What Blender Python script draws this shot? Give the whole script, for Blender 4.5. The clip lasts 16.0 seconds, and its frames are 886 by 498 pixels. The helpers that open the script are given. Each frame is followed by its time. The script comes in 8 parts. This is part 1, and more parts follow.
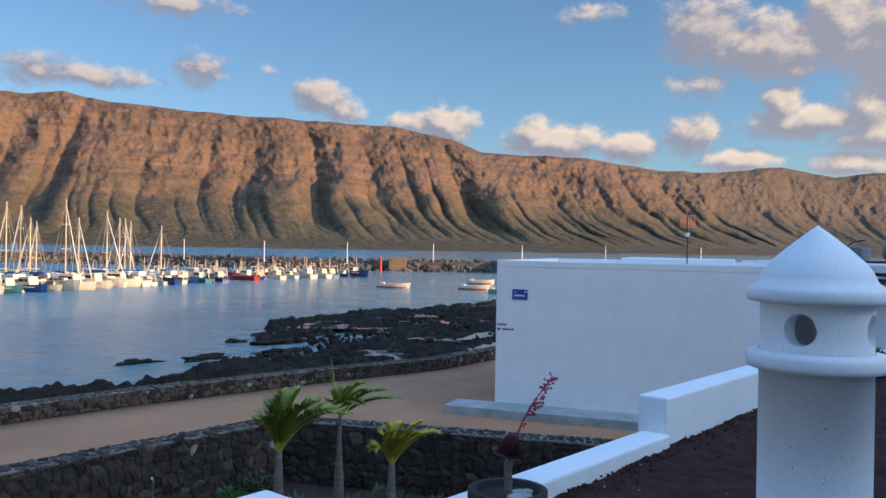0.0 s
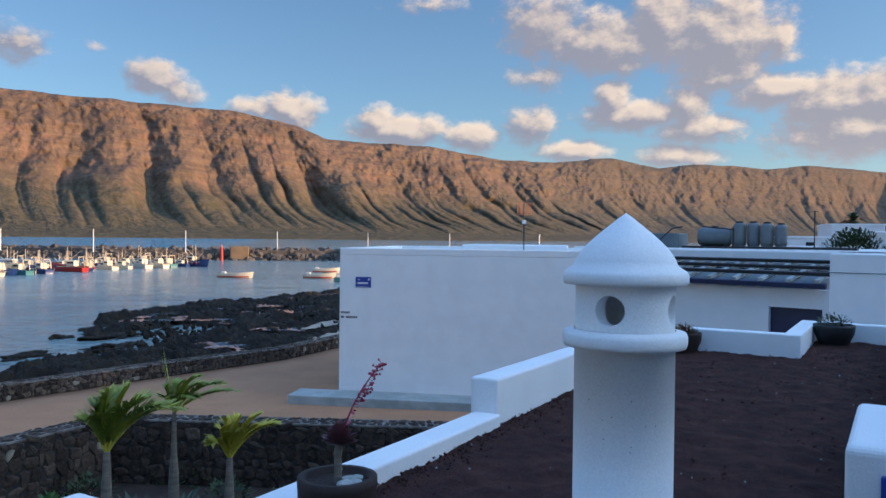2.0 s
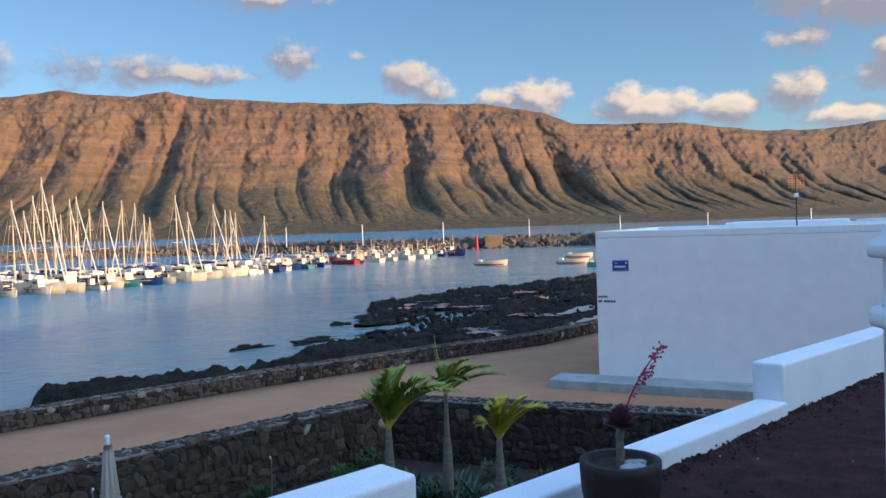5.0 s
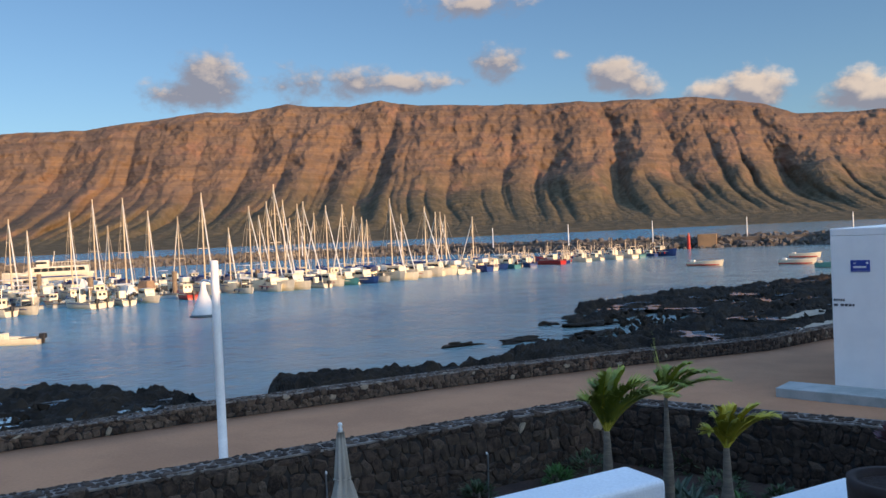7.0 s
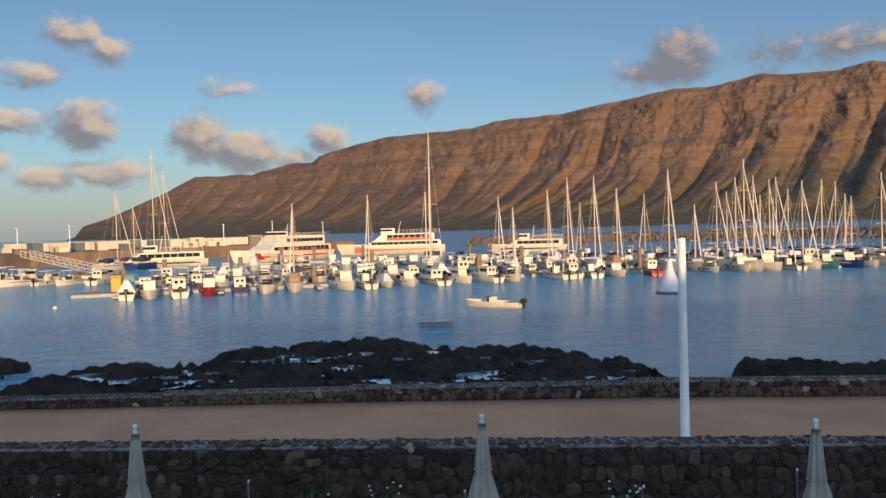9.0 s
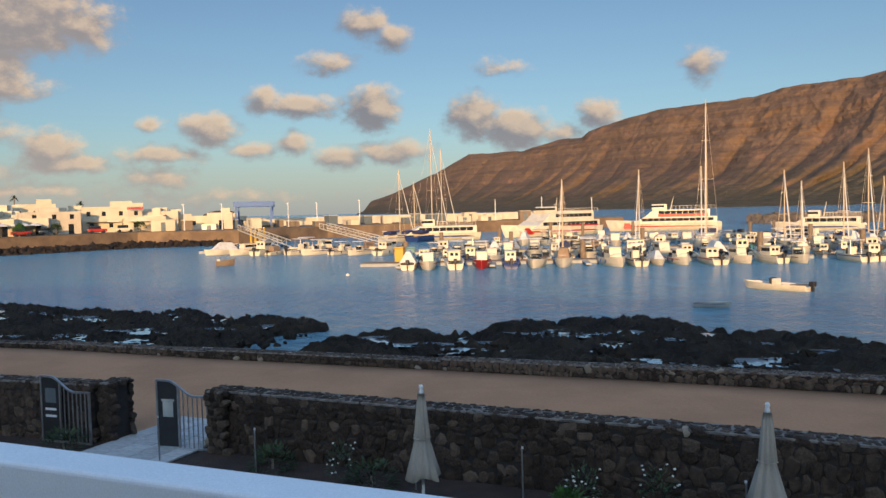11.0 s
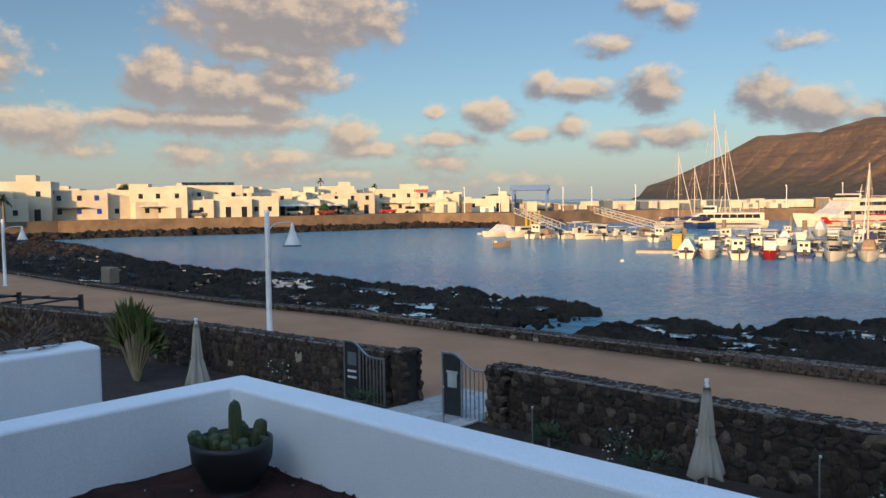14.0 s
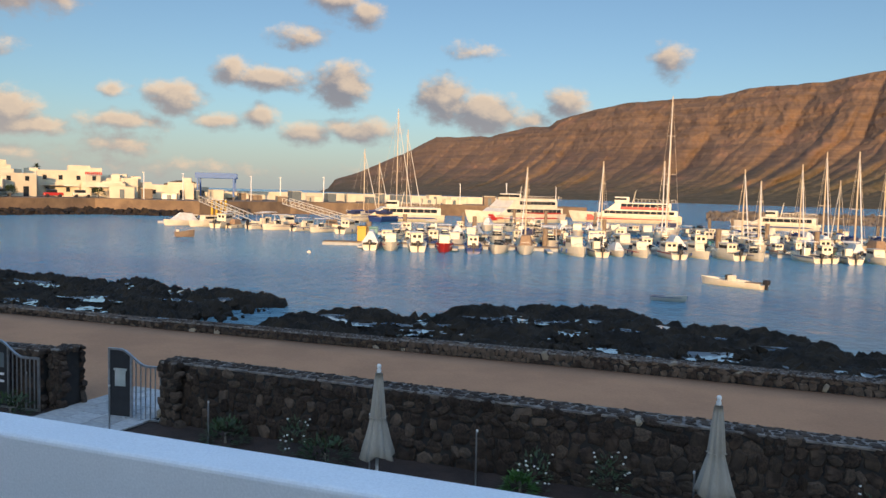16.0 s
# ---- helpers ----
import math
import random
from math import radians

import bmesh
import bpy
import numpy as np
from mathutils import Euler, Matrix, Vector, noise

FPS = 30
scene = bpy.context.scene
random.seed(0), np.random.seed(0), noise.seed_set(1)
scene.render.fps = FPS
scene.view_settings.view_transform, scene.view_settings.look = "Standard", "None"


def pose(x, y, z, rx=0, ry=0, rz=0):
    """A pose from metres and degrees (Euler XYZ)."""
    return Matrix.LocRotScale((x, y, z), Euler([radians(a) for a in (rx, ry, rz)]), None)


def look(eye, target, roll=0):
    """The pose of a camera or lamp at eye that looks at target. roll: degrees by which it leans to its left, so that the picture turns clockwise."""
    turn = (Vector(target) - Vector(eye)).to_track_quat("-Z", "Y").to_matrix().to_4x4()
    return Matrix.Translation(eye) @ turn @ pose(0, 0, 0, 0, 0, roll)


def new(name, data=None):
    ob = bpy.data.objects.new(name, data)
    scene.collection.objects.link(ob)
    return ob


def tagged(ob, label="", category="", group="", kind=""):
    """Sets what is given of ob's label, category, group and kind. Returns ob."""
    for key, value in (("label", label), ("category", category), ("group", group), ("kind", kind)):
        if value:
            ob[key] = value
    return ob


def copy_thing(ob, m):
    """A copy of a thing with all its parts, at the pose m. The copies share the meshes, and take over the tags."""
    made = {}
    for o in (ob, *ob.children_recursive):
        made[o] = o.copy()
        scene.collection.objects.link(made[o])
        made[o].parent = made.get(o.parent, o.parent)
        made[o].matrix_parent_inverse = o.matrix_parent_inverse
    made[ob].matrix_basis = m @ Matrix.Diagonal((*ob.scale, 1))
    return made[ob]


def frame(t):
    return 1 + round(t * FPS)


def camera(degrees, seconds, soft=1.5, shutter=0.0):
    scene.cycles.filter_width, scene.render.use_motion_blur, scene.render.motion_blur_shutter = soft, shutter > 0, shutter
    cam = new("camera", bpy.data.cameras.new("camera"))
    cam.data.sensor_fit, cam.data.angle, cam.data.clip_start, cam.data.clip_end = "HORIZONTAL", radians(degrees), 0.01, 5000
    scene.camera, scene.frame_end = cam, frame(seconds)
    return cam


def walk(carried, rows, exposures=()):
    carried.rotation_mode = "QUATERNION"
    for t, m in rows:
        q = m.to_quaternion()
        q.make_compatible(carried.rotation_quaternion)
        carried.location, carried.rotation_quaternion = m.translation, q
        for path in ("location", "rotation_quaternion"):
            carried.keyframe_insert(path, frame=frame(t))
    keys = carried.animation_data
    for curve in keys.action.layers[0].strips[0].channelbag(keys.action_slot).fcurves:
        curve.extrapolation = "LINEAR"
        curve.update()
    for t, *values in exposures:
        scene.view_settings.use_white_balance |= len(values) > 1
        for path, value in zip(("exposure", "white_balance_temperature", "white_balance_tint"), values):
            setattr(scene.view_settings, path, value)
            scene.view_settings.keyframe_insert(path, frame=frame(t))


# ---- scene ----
cam = camera(58.05, 16.0)
PATH = [
    (0.0, pose(0.134, 0.118, 4.622, 89.91, -1.00, 0.00)),
    (0.5, pose(0.162, 0.111, 4.618, 89.97, -1.02, -3.29)),
    (1.0, pose(0.188, 0.122, 4.617, 89.75, -1.25, -6.80)),
    (1.5, pose(0.204, 0.100, 4.621, 89.52, -1.17, -9.29)),
    (2.0, pose(0.220, 0.095, 4.623, 89.18, -0.66, -11.01)),
    (2.5, pose(0.231, 0.085, 4.624, 88.96, 0.24, -11.65)),
    (3.0, pose(0.224, 0.080, 4.621, 88.68, 0.68, -10.97)),
    (3.5, pose(0.207, 0.107, 4.615, 88.44, 1.04, -8.03)),
    (4.0, pose(0.173, 0.112, 4.615, 88.53, 1.27, -3.41)),
    (4.5, pose(0.146, 0.114, 4.614, 88.58, 1.54, 1.15)),
    (5.0, pose(0.114, 0.114, 4.608, 88.35, 1.99, 6.83)),
    (7.5, pose(-0.072, 0.108, 4.597, 89.36, 2.19, 28.65)),
    (8.0, pose(-0.075, 0.102, 4.625, 89.65, 1.60, 38.35)),
    (8.5, pose(-0.070, 0.081, 4.615, 88.98, 1.11, 45.97)),
    (9.0, pose(-0.107, 0.086, 4.611, 88.49, 1.66, 53.95)),
    (9.5, pose(-0.168, 0.077, 4.597, 88.00, 2.40, 61.53)),
    (12.0, pose(-0.126, -0.094, 4.606, 86.80, 0.92, 79.50)),
    (12.5, pose(-0.155, -0.118, 4.602, 86.61, 1.45, 84.56)),
    (13.0, pose(-0.152, -0.154, 4.608, 86.63, 1.23, 88.78)),
    (13.5, pose(-0.157, -0.176, 4.604, 86.71, 0.87, 91.10)),
    (14.0, pose(-0.157, -0.188, 4.599, 86.46, 0.63, 92.48)),
    (14.5, pose(-0.159, -0.185, 4.598, 86.11, 0.26, 92.16)),
    (15.0, pose(-0.139, -0.136, 4.600, 86.03, -0.10, 86.63)),
    (15.5, pose(-0.156, -0.089, 4.589, 86.08, -0.70, 78.93)),
    (16.0, pose(-0.183, -0.045, 4.582, 86.00, -1.59, 70.50)),
]
walk(cam, PATH, exposures=[(0, 0.40, 6450, 10), (5, 0.48, 6500, 10), (7.5, 0.12, 6700, 10), (8, 0.04, 6750, 10), (9, -0.14, 7000, 10), (9.5, -0.16, 7100, 10), (12, 0.0, 7350, 10), (14.5, 0.03, 7300, 10), (16, 0.08, 7250, 10)])

# ---- sky and sun ----
SUN_AZ, SUN_EL = -112.0, 7.5


def heading(az, el=0.0):
    a, e = radians(az), radians(el)
    return Vector((-math.sin(a) * math.cos(e), math.cos(a) * math.cos(e), math.sin(e)))


sun = new("sun", bpy.data.lights.new("sun", "SUN"))
sun.data.energy, sun.data.angle, sun.data.color = 6.0, radians(0.6), (1.0, 0.63, 0.34)
sun.matrix_world = look(heading(SUN_AZ, SUN_EL) * 100, (0, 0, 0))

CLOUDS = []


def cloud(az, el, w, h, dense):
    CLOUDS.append((az, el, w * 1.25, h * 1.35, dense))


cloud(-18.0, 14.7, 3.0, 2.2, 0.8), cloud(-22.3, 13.4, 4.5, 2.0, 1), cloud(-26.2, 14.7, 2.4, 2.4, 1), cloud(-30.2, 13.3, 4.0, 3.0, 1.1)
cloud(-33.8, 13.1, 1.2, 1.6, 0.7), cloud(-29.9, 10.9, 2.8, 1.2, 0.8), cloud(-33.5, 9.9, 3.6, 1.2, 0.9), cloud(-17.6, 11.3, 2.4, 0.9, 0.5)
cloud(-22.9, 9.8, 1.3, 1.2, 1), cloud(-24.3, 8.6, 4.0, 1.0, 0.9), cloud(-28.0, 9.2, 1.6, 1.2, 0.9), cloud(-28.8, 7.6, 3.2, 1.0, 0.9)
cloud(-17.2, 8.0, 1.8, 1.3, 0.8), cloud(-36.9, 9.0, 3.6, 2.0, 1), cloud(-39.9, 8.9, 2.4, 2.0, 1), cloud(-38.5, 7.1, 5.3, 1.8, 1)
cloud(-20.4, 6.2, 2.8, 0.7, 0.9), cloud(-27.3, 5.8, 2.8, 0.8, 0.9), cloud(-6.3, 8.2, 1.2, 1.0, 1), cloud(-7.9, 7.5, 3.6, 1.1, 1)
cloud(-12.7, 7.2, 2.2, 1.0, 0.9), cloud(-0.3, 8.7, 2.0, 1.3, 1), cloud(2.3, 8.8, 2.0, 0.7, 0.8), cloud(8.9, 10.4, 1.8, 1.1, 0.9)
cloud(7.2, 9.6, 1.6, 0.8, 0.7), cloud(-9.9, 16.1, 2.4, 0.6, 0.4), cloud(16.9, 11.7, 1.7, 1.2, 0.7), cloud(27.1, 10.9, 2.4, 1.1, 0.6)
cloud(24.2, 10.7, 4.5, 0.7, 0.6), cloud(31.2, 10.8, 2.4, 1.2, 0.4), cloud(18.7, 15.8, 3.6, 0.7, 0.5), cloud(12.6, 12.1, 0.8, 0.3, 0.3)
cloud(37.2, 11.2, 2.4, 1.7, 0.9), cloud(38.0, 10.2, 3.6, 1.0, 0.7), cloud(55.1, 9.2, 1.3, 1.1, 0.6), cloud(78.3, 13.0, 1.8, 1.1, 0.8)
cloud(76.3, 12.2, 1.4, 0.9, 0.7), cloud(80.7, 10.3, 2.0, 0.7, 0.6), cloud(68.9, 9.9, 1.6, 0.6, 0.4), cloud(85.3, 7.8, 1.3, 0.9, 0.8)
cloud(82.9, 7.5, 3.2, 0.8, 0.8), cloud(77.7, 7.3, 1.9, 1.5, 1), cloud(70.6, 6.6, 2.0, 1.6, 0.9), cloud(67.7, 5.7, 2.2, 1.4, 1)
cloud(62.0, 6.5, 1.5, 1.1, 0.8), cloud(64.5, 5.2, 1.6, 0.6, 0.6), cloud(89.0, 5.9, 1.8, 1.1, 0.9), cloud(86.2, 4.5, 1.8, 0.6, 0.6)
cloud(83.4, 4.9, 1.2, 0.8, 0.7), cloud(80.2, 3.9, 2.0, 0.7, 0.7), cloud(76.2, 4.2, 2.6, 0.8, 0.7), cloud(103.5, 12.6, 7.3, 2.6, 1.1)
cloud(109.9, 12.3, 2.4, 1.4, 0.6), cloud(97.3, 12.3, 2.8, 1.4, 0.7), cloud(105.9, 10.5, 3.2, 1.0, 0.9), cloud(111.8, 8.2, 2.4, 1.9, 1.0)
cloud(102.0, 9.6, 2.0, 1.2, 0.9), cloud(102.5, 8.5, 3.6, 1.0, 1), cloud(107.8, 7.6, 4.9, 1.6, 1), cloud(104.4, 6.9, 2.4, 1.1, 1)
cloud(107.5, 5.5, 6.1, 1.0, 1), cloud(113.7, 5.6, 3.6, 0.9, 0.8), cloud(119.4, 4.9, 4.0, 1.3, 0.9), cloud(117.2, 3.5, 2.8, 0.6, 0.5)
cloud(120.5, 9.0, 1.2, 0.8, 0.4), cloud(99.0, 4.4, 2.2, 1.3, 0.9), cloud(98.2, 3.6, 2.8, 0.7, 0.9), cloud(109.8, 3.2, 2.4, 0.9, 0.6)
cloud(104.9, 2.8, 4.9, 1.0, 0.5), cloud(92.6, 4.2, 2.8, 0.6, 0.7), cloud(92.2, 2.6, 2.4, 1.0, 0.5), cloud(93.0, 6.2, 1.0, 0.5, 0.6)
cloud(86.2, 4.5, 1.4, 0.5, 0.7), cloud(101.4, 1.8, 10.1, 0.6, 0.35), cloud(89.0, 1.3, 8.1, 0.5, 0.3), cloud(126, 9, 6, 2.5, 1)
cloud(140, 12, 8, 3.0, 1), cloud(165, 8, 7, 2.2, 1), cloud(-150, 11, 8, 2.6, 1), cloud(-46, 9, 5, 2.5, 1)
cloud(-55, 12, 6, 3.0, 1)

world = bpy.data.worlds.new("world")
scene.world = world
world.use_nodes = True


class Nodes:
    """Short names for building node trees."""

    def __init__(self, tree):
        self.tree = tree

    def add(self, kind, values=(), out=0, **settings):
        n = self.tree.nodes.new(kind)
        for k, v in settings.items():
            setattr(n, k, v)
        for k, v in (values.items() if isinstance(values, dict) else enumerate(values)):
            if v is None:
                continue
            if hasattr(v, "is_output"):
                self.tree.links.new(v, n.inputs[k])
            else:
                n.inputs[k].default_value = v
        return n.outputs[out]

    def math(self, op, *values, clamp=False):
        return self.add("ShaderNodeMath", values, operation=op, use_clamp=clamp)

    def vec(self, op, *values, out=0):
        return self.add("ShaderNodeVectorMath", values, out, operation=op)

    def mix(self, fac, a, b):
        return self.add("ShaderNodeMix", {0: fac, 6: a, 7: b}, 2, data_type="RGBA")

    def ramp(self, x, lo, hi):
        return self.add("ShaderNodeMapRange", {0: x, 1: lo, 2: hi, 3: 0.0, 4: 1.0}, interpolation_type="SMOOTHSTEP")

    def noise(self, vector, scale, detail=4.0, rough=0.55, out=0):
        return self.add("ShaderNodeTexNoise", {"Vector": vector, "Scale": scale, "Detail": detail, "Roughness": rough}, out)


def cloud_field():
    """A group: how deep in a cloud a direction (azimuth, elevation in degrees) lies."""
    tree = bpy.data.node_groups.new("cloud_field", "ShaderNodeTree")
    tree.interface.new_socket("place", in_out="INPUT", socket_type="NodeSocketVector")
    tree.interface.new_socket("depth", in_out="OUTPUT", socket_type="NodeSocketFloat")
    n = Nodes(tree)
    place = tree.nodes.new("NodeGroupInput").outputs[0]
    total = None
    for az, el, w, h, dense in CLOUDS:
        q = n.vec("MULTIPLY", n.vec("SUBTRACT", place, (az, el, 0)), (1 / w, 1 / h, 0))
        d = n.math("MULTIPLY", n.math("SUBTRACT", 1.0, n.vec("LENGTH", q, out=1)), dense * 1.25)
        total = d if total is None else n.math("SMOOTH_MAX", total, d, 0.2)
    wisp = n.noise(n.vec("MULTIPLY", place, (0.62, 0.86, 0)), 1.0, 7.0, 0.60)
    puff = n.noise(n.vec("MULTIPLY", place, (0.16, 0.3, 0)), 1.0, 3.0, 0.5)
    wisp = n.math("ADD", n.math("MULTIPLY", n.math("SUBTRACT", wisp, 0.5), 1.35), n.math("MULTIPLY", n.math("SUBTRACT", puff, 0.5), 0.5))
    tree.links.new(n.math("ADD", n.math("MAXIMUM", total, -0.9), wisp), tree.nodes.new("NodeGroupOutput").inputs[0])
    return tree


def build_sky():
    n = Nodes(world.node_tree)
    for old in list(n.tree.nodes):
        n.tree.nodes.remove(old)
    way = n.vec("NORMALIZE", n.add("ShaderNodeTexCoord", out=0))
    x, y, z = (n.add("ShaderNodeSeparateXYZ", [way], i) for i in range(3))
    az = n.math("MULTIPLY", n.math("ARCTAN2", n.math("MULTIPLY", x, -1.0), y), 57.2958)
    el = n.math("MULTIPLY", n.math("ARCSINE", z), 57.2958)
    place = n.add("ShaderNodeCombineXYZ", [az, el, 0.0])
    group = cloud_field()
    here = n.add("ShaderNodeGroup", [place], node_tree=group)
    lit = n.add("ShaderNodeGroup", [n.vec("ADD", place, (-0.55, 0.75, 0))], node_tree=group)
    cover = n.ramp(here, -0.06, 0.62)
    light = n.ramp(n.math("SUBTRACT", here, n.math("MULTIPLY", lit, 1.0)), -0.15, 0.75)
    light = n.math("ADD", light, n.math("MULTIPLY", n.ramp(az, -12.0, -42.0), 0.12), clamp=True)
    light = n.math("ADD", light, n.math("MULTIPLY", n.ramp(az, 75.0, 105.0), 0.22), clamp=True)
    grey_band = n.math("MULTIPLY", n.ramp(az, 0.0, 14.0), n.ramp(az, 52.0, 40.0))
    light = n.math("SUBTRACT", light, n.math("MULTIPLY", grey_band, 0.32), clamp=True)
    thick = n.ramp(here, 0.15, 0.9)
    sky = n.add("ShaderNodeTexSky", sky_type="NISHITA", sun_disc=False, sun_elevation=radians(24), sun_rotation=radians(-SUN_AZ),
                air_density=1.0, dust_density=1.2, ozone_density=2.0)
    low = n.ramp(el, 8.0, -1.0)
    blue = n.vec("MULTIPLY", sky, (SKY_GAIN * 0.80, SKY_GAIN * 1.0, SKY_GAIN * 1.14))
    high = n.math("ADD", 1.0, n.math("MULTIPLY", n.ramp(el, 17.0, 55.0), 2.8))
    blue = n.mix(n.math("MULTIPLY", n.ramp(el, 6.5, -0.5), 0.6), blue, (0.50, 0.525, 0.56, 1))
    blue = n.vec("SCALE", blue, None, None, high)
    shade = n.mix(low, (0.235, 0.24, 0.295, 1), (0.36, 0.36, 0.395, 1))
    bright = n.mix(low, (0.86, 0.68, 0.52, 1), (0.74, 0.59, 0.47, 1))
    colour = n.mix(light, shade, bright)
    colour = n.mix(n.math("MULTIPLY", thick, 0.35), colour, shade)
    final = n.mix(n.math("MULTIPLY", cover, 0.93), blue, colour)
    bg = n.add("ShaderNodeBackground", [final, 1.0])
    out = n.tree.nodes.new("ShaderNodeOutputWorld")
    n.tree.links.new(bg, out.inputs[0])


SKY_GAIN = 0.100
build_sky()


# ---- materials ----
def material(name, a, b=None, rough=0.7, metal=0.0, scale=6.0, fine=60.0, bump=0.15, bump_size=0.01, vary=0.0, space="Object", contrast=(0.35, 0.65),
             stretch=(1, 1, 1), spec=0.5):
    """Two colours in large patches, a fine grain over them, and relief. vary: how much pieces differ from one another."""
    m = bpy.data.materials.new(name)
    m.use_nodes = True
    n = Nodes(m.node_tree)
    shader = m.node_tree.nodes["Principled BSDF"]
    if space == "World":
        at = n.add("ShaderNodeNewGeometry", out=0)
    else:
        at = n.add("ShaderNodeTexCoord", out=3)
    at = n.vec("MULTIPLY", at, stretch)
    b = b or tuple(c * 0.82 for c in a)
    patch = n.ramp(n.noise(at, scale, 5.0, 0.6), *contrast)
    colour = n.mix(patch, (*a, 1), (*b, 1))
    grain = n.noise(at, fine, 3.0, 0.6)
    colour = n.vec("MULTIPLY", colour, n.vec("ADD", n.vec("SCALE", (1, 1, 1), None, None, n.math("MULTIPLY", n.math("SUBTRACT", grain, 0.5), 0.35)), (1, 1, 1)))
    if vary:
        rnd = n.add("ShaderNodeObjectInfo", out=5)
        colour = n.vec("SCALE", colour, None, None, n.math("ADD", 1 - vary / 2, n.math("MULTIPLY", rnd, vary)))
    m.node_tree.links.new(colour, shader.inputs["Base Color"])
    shader.inputs["Roughness"].default_value = rough
    shader.inputs["Metallic"].default_value = metal
    shader.inputs["Specular IOR Level"].default_value = spec
    if bump:
        height = n.math("ADD", n.noise(at, fine, 4.0, 0.6), n.math("MULTIPLY", n.noise(at, scale, 3.0, 0.5), 1.5))
        bumped = n.add("ShaderNodeBump", {"Strength": bump, "Distance": bump_size, "Height": height})
        m.node_tree.links.new(bumped, shader.inputs["Normal"])
    return m


WHITE = material("white_render", (0.84, 0.84, 0.825), (0.79, 0.795, 0.785), 0.85, scale=1.6, fine=90, bump=0.25, bump_size=0.006)
# Far white paint with the warm low sun tinted into its base colour.
WHITE_FAR = material("white_town_paint_sunlit", (0.64, 0.57, 0.43), (0.54, 0.475, 0.35), 0.85, scale=0.3, fine=12, bump=0)
GRAVEL = material("red_lava_gravel", (0.085, 0.034, 0.027), (0.050, 0.021, 0.018), 0.95, scale=5, fine=95, bump=1.0, bump_size=0.03, spec=0.2)
SAND = material("sand_path", (0.50, 0.245, 0.130), (0.42, 0.205, 0.110), 0.95, scale=0.45, fine=14, bump=0.35, bump_size=0.02, space="World", spec=0.2)
WET_SAND = material("beach_sand", (0.42, 0.34, 0.25), (0.33, 0.27, 0.20), 0.8, scale=0.8, fine=14, bump=0.2, space="World")
SOIL = material("dark_soil", (0.058, 0.033, 0.024), (0.034, 0.020, 0.015), 0.95, scale=2, fine=40, bump=0.8, bump_size=0.03)
LAVA = material("black_lava_reef", (0.019, 0.0155, 0.0125), (0.040, 0.030, 0.021), 0.80, scale=0.7, fine=9, bump=0.9, bump_size=0.12, space="World", spec=0.15)
STONE = material("basalt_stone", (0.072, 0.049, 0.037), (0.031, 0.022, 0.017), 0.9, scale=7, fine=55, bump=0.6, bump_size=0.02, vary=0.8, spec=0.2)
STONE_PALE = material("ochre_stone", (0.33, 0.27, 0.20), (0.24, 0.20, 0.16), 0.9, scale=9, fine=60, bump=0.5, bump_size=0.02, vary=0.5, spec=0.25)
STONE_BROWN = material("brown_stone", (0.115, 0.080, 0.058), (0.062, 0.046, 0.036), 0.9, scale=7, fine=55, bump=0.6, bump_size=0.02, vary=0.8, spec=0.25)
MORTAR = material("dark_mortar", (0.035, 0.030, 0.027), (0.020, 0.018, 0.017), 0.95, scale=4, fine=50, bump=0.6, bump_size=0.02)
MORTAR_PALE = material("pale_lime_mortar", (0.24, 0.205, 0.175), (0.10, 0.085, 0.075), 0.95, scale=5, fine=50, bump=0.5)
CONCRETE = material("weathered_concrete", (0.42, 0.43, 0.41), (0.30, 0.33, 0.31), 0.9, scale=1.8, fine=40, bump=0.4, bump_size=0.01)
PAVING = material("stone_paving", (0.46, 0.45, 0.43), (0.36, 0.35, 0.34), 0.8, scale=3, fine=40, bump=0.3, vary=0.3)
QUAY = material("brown_quay_stone", (0.23, 0.155, 0.090), (0.14, 0.095, 0.060), 0.9, scale=0.25, fine=3, bump=0.5, bump_size=0.1, space="World")
ROCK = material("breakwater_rock", (0.13, 0.11, 0.09), (0.07, 0.06, 0.052), 0.9, scale=0.5, fine=6, bump=0.6, bump_size=0.1, space="World")
POT = material("dark_glazed_pot", (0.042, 0.027, 0.022), (0.028, 0.018, 0.015), 0.7, scale=5, fine=70, bump=0.1, spec=0.25)
BLACKPOT = material("black_plastic_pot", (0.014, 0.014, 0.015), None, 0.5, scale=5, fine=60, bump=0.1)
BLUE = material("blue_sign_enamel", (0.012, 0.045, 0.28), (0.014, 0.05, 0.30), 0.35, scale=4, fine=40, bump=0)
NAVY = material("navy_paint", (0.012, 0.022, 0.065), (0.02, 0.03, 0.08), 0.45, scale=2, fine=30, bump=0.05)
INK = material("dark_lettering", (0.09, 0.09, 0.10), None, 0.7, bump=0)
WHITE_INK = material("white_lettering", (0.75, 0.75, 0.75), None, 0.6, bump=0)
METAL = material("galvanised_steel", (0.45, 0.46, 0.47), (0.34, 0.35, 0.36), 0.4, 0.9, scale=8, fine=60, bump=0.1)
LAMP_WHITE = material("white_painted_steel", (0.78, 0.77, 0.75), (0.68, 0.67, 0.65), 0.4, scale=3, fine=30, bump=0.05)
DARK = material("dark_metal", (0.03, 0.03, 0.033), None, 0.5, 0.3, bump=0.1)
TANK = material("grey_tank_plastic", (0.13, 0.16, 0.17), (0.10, 0.125, 0.135), 0.5, scale=2, fine=30, bump=0.1)
CANVAS = material("beige_canvas", (0.40, 0.355, 0.295), (0.31, 0.275, 0.225), 0.9, scale=4, fine=90, bump=0.3, stretch=(1, 1, 0.2))
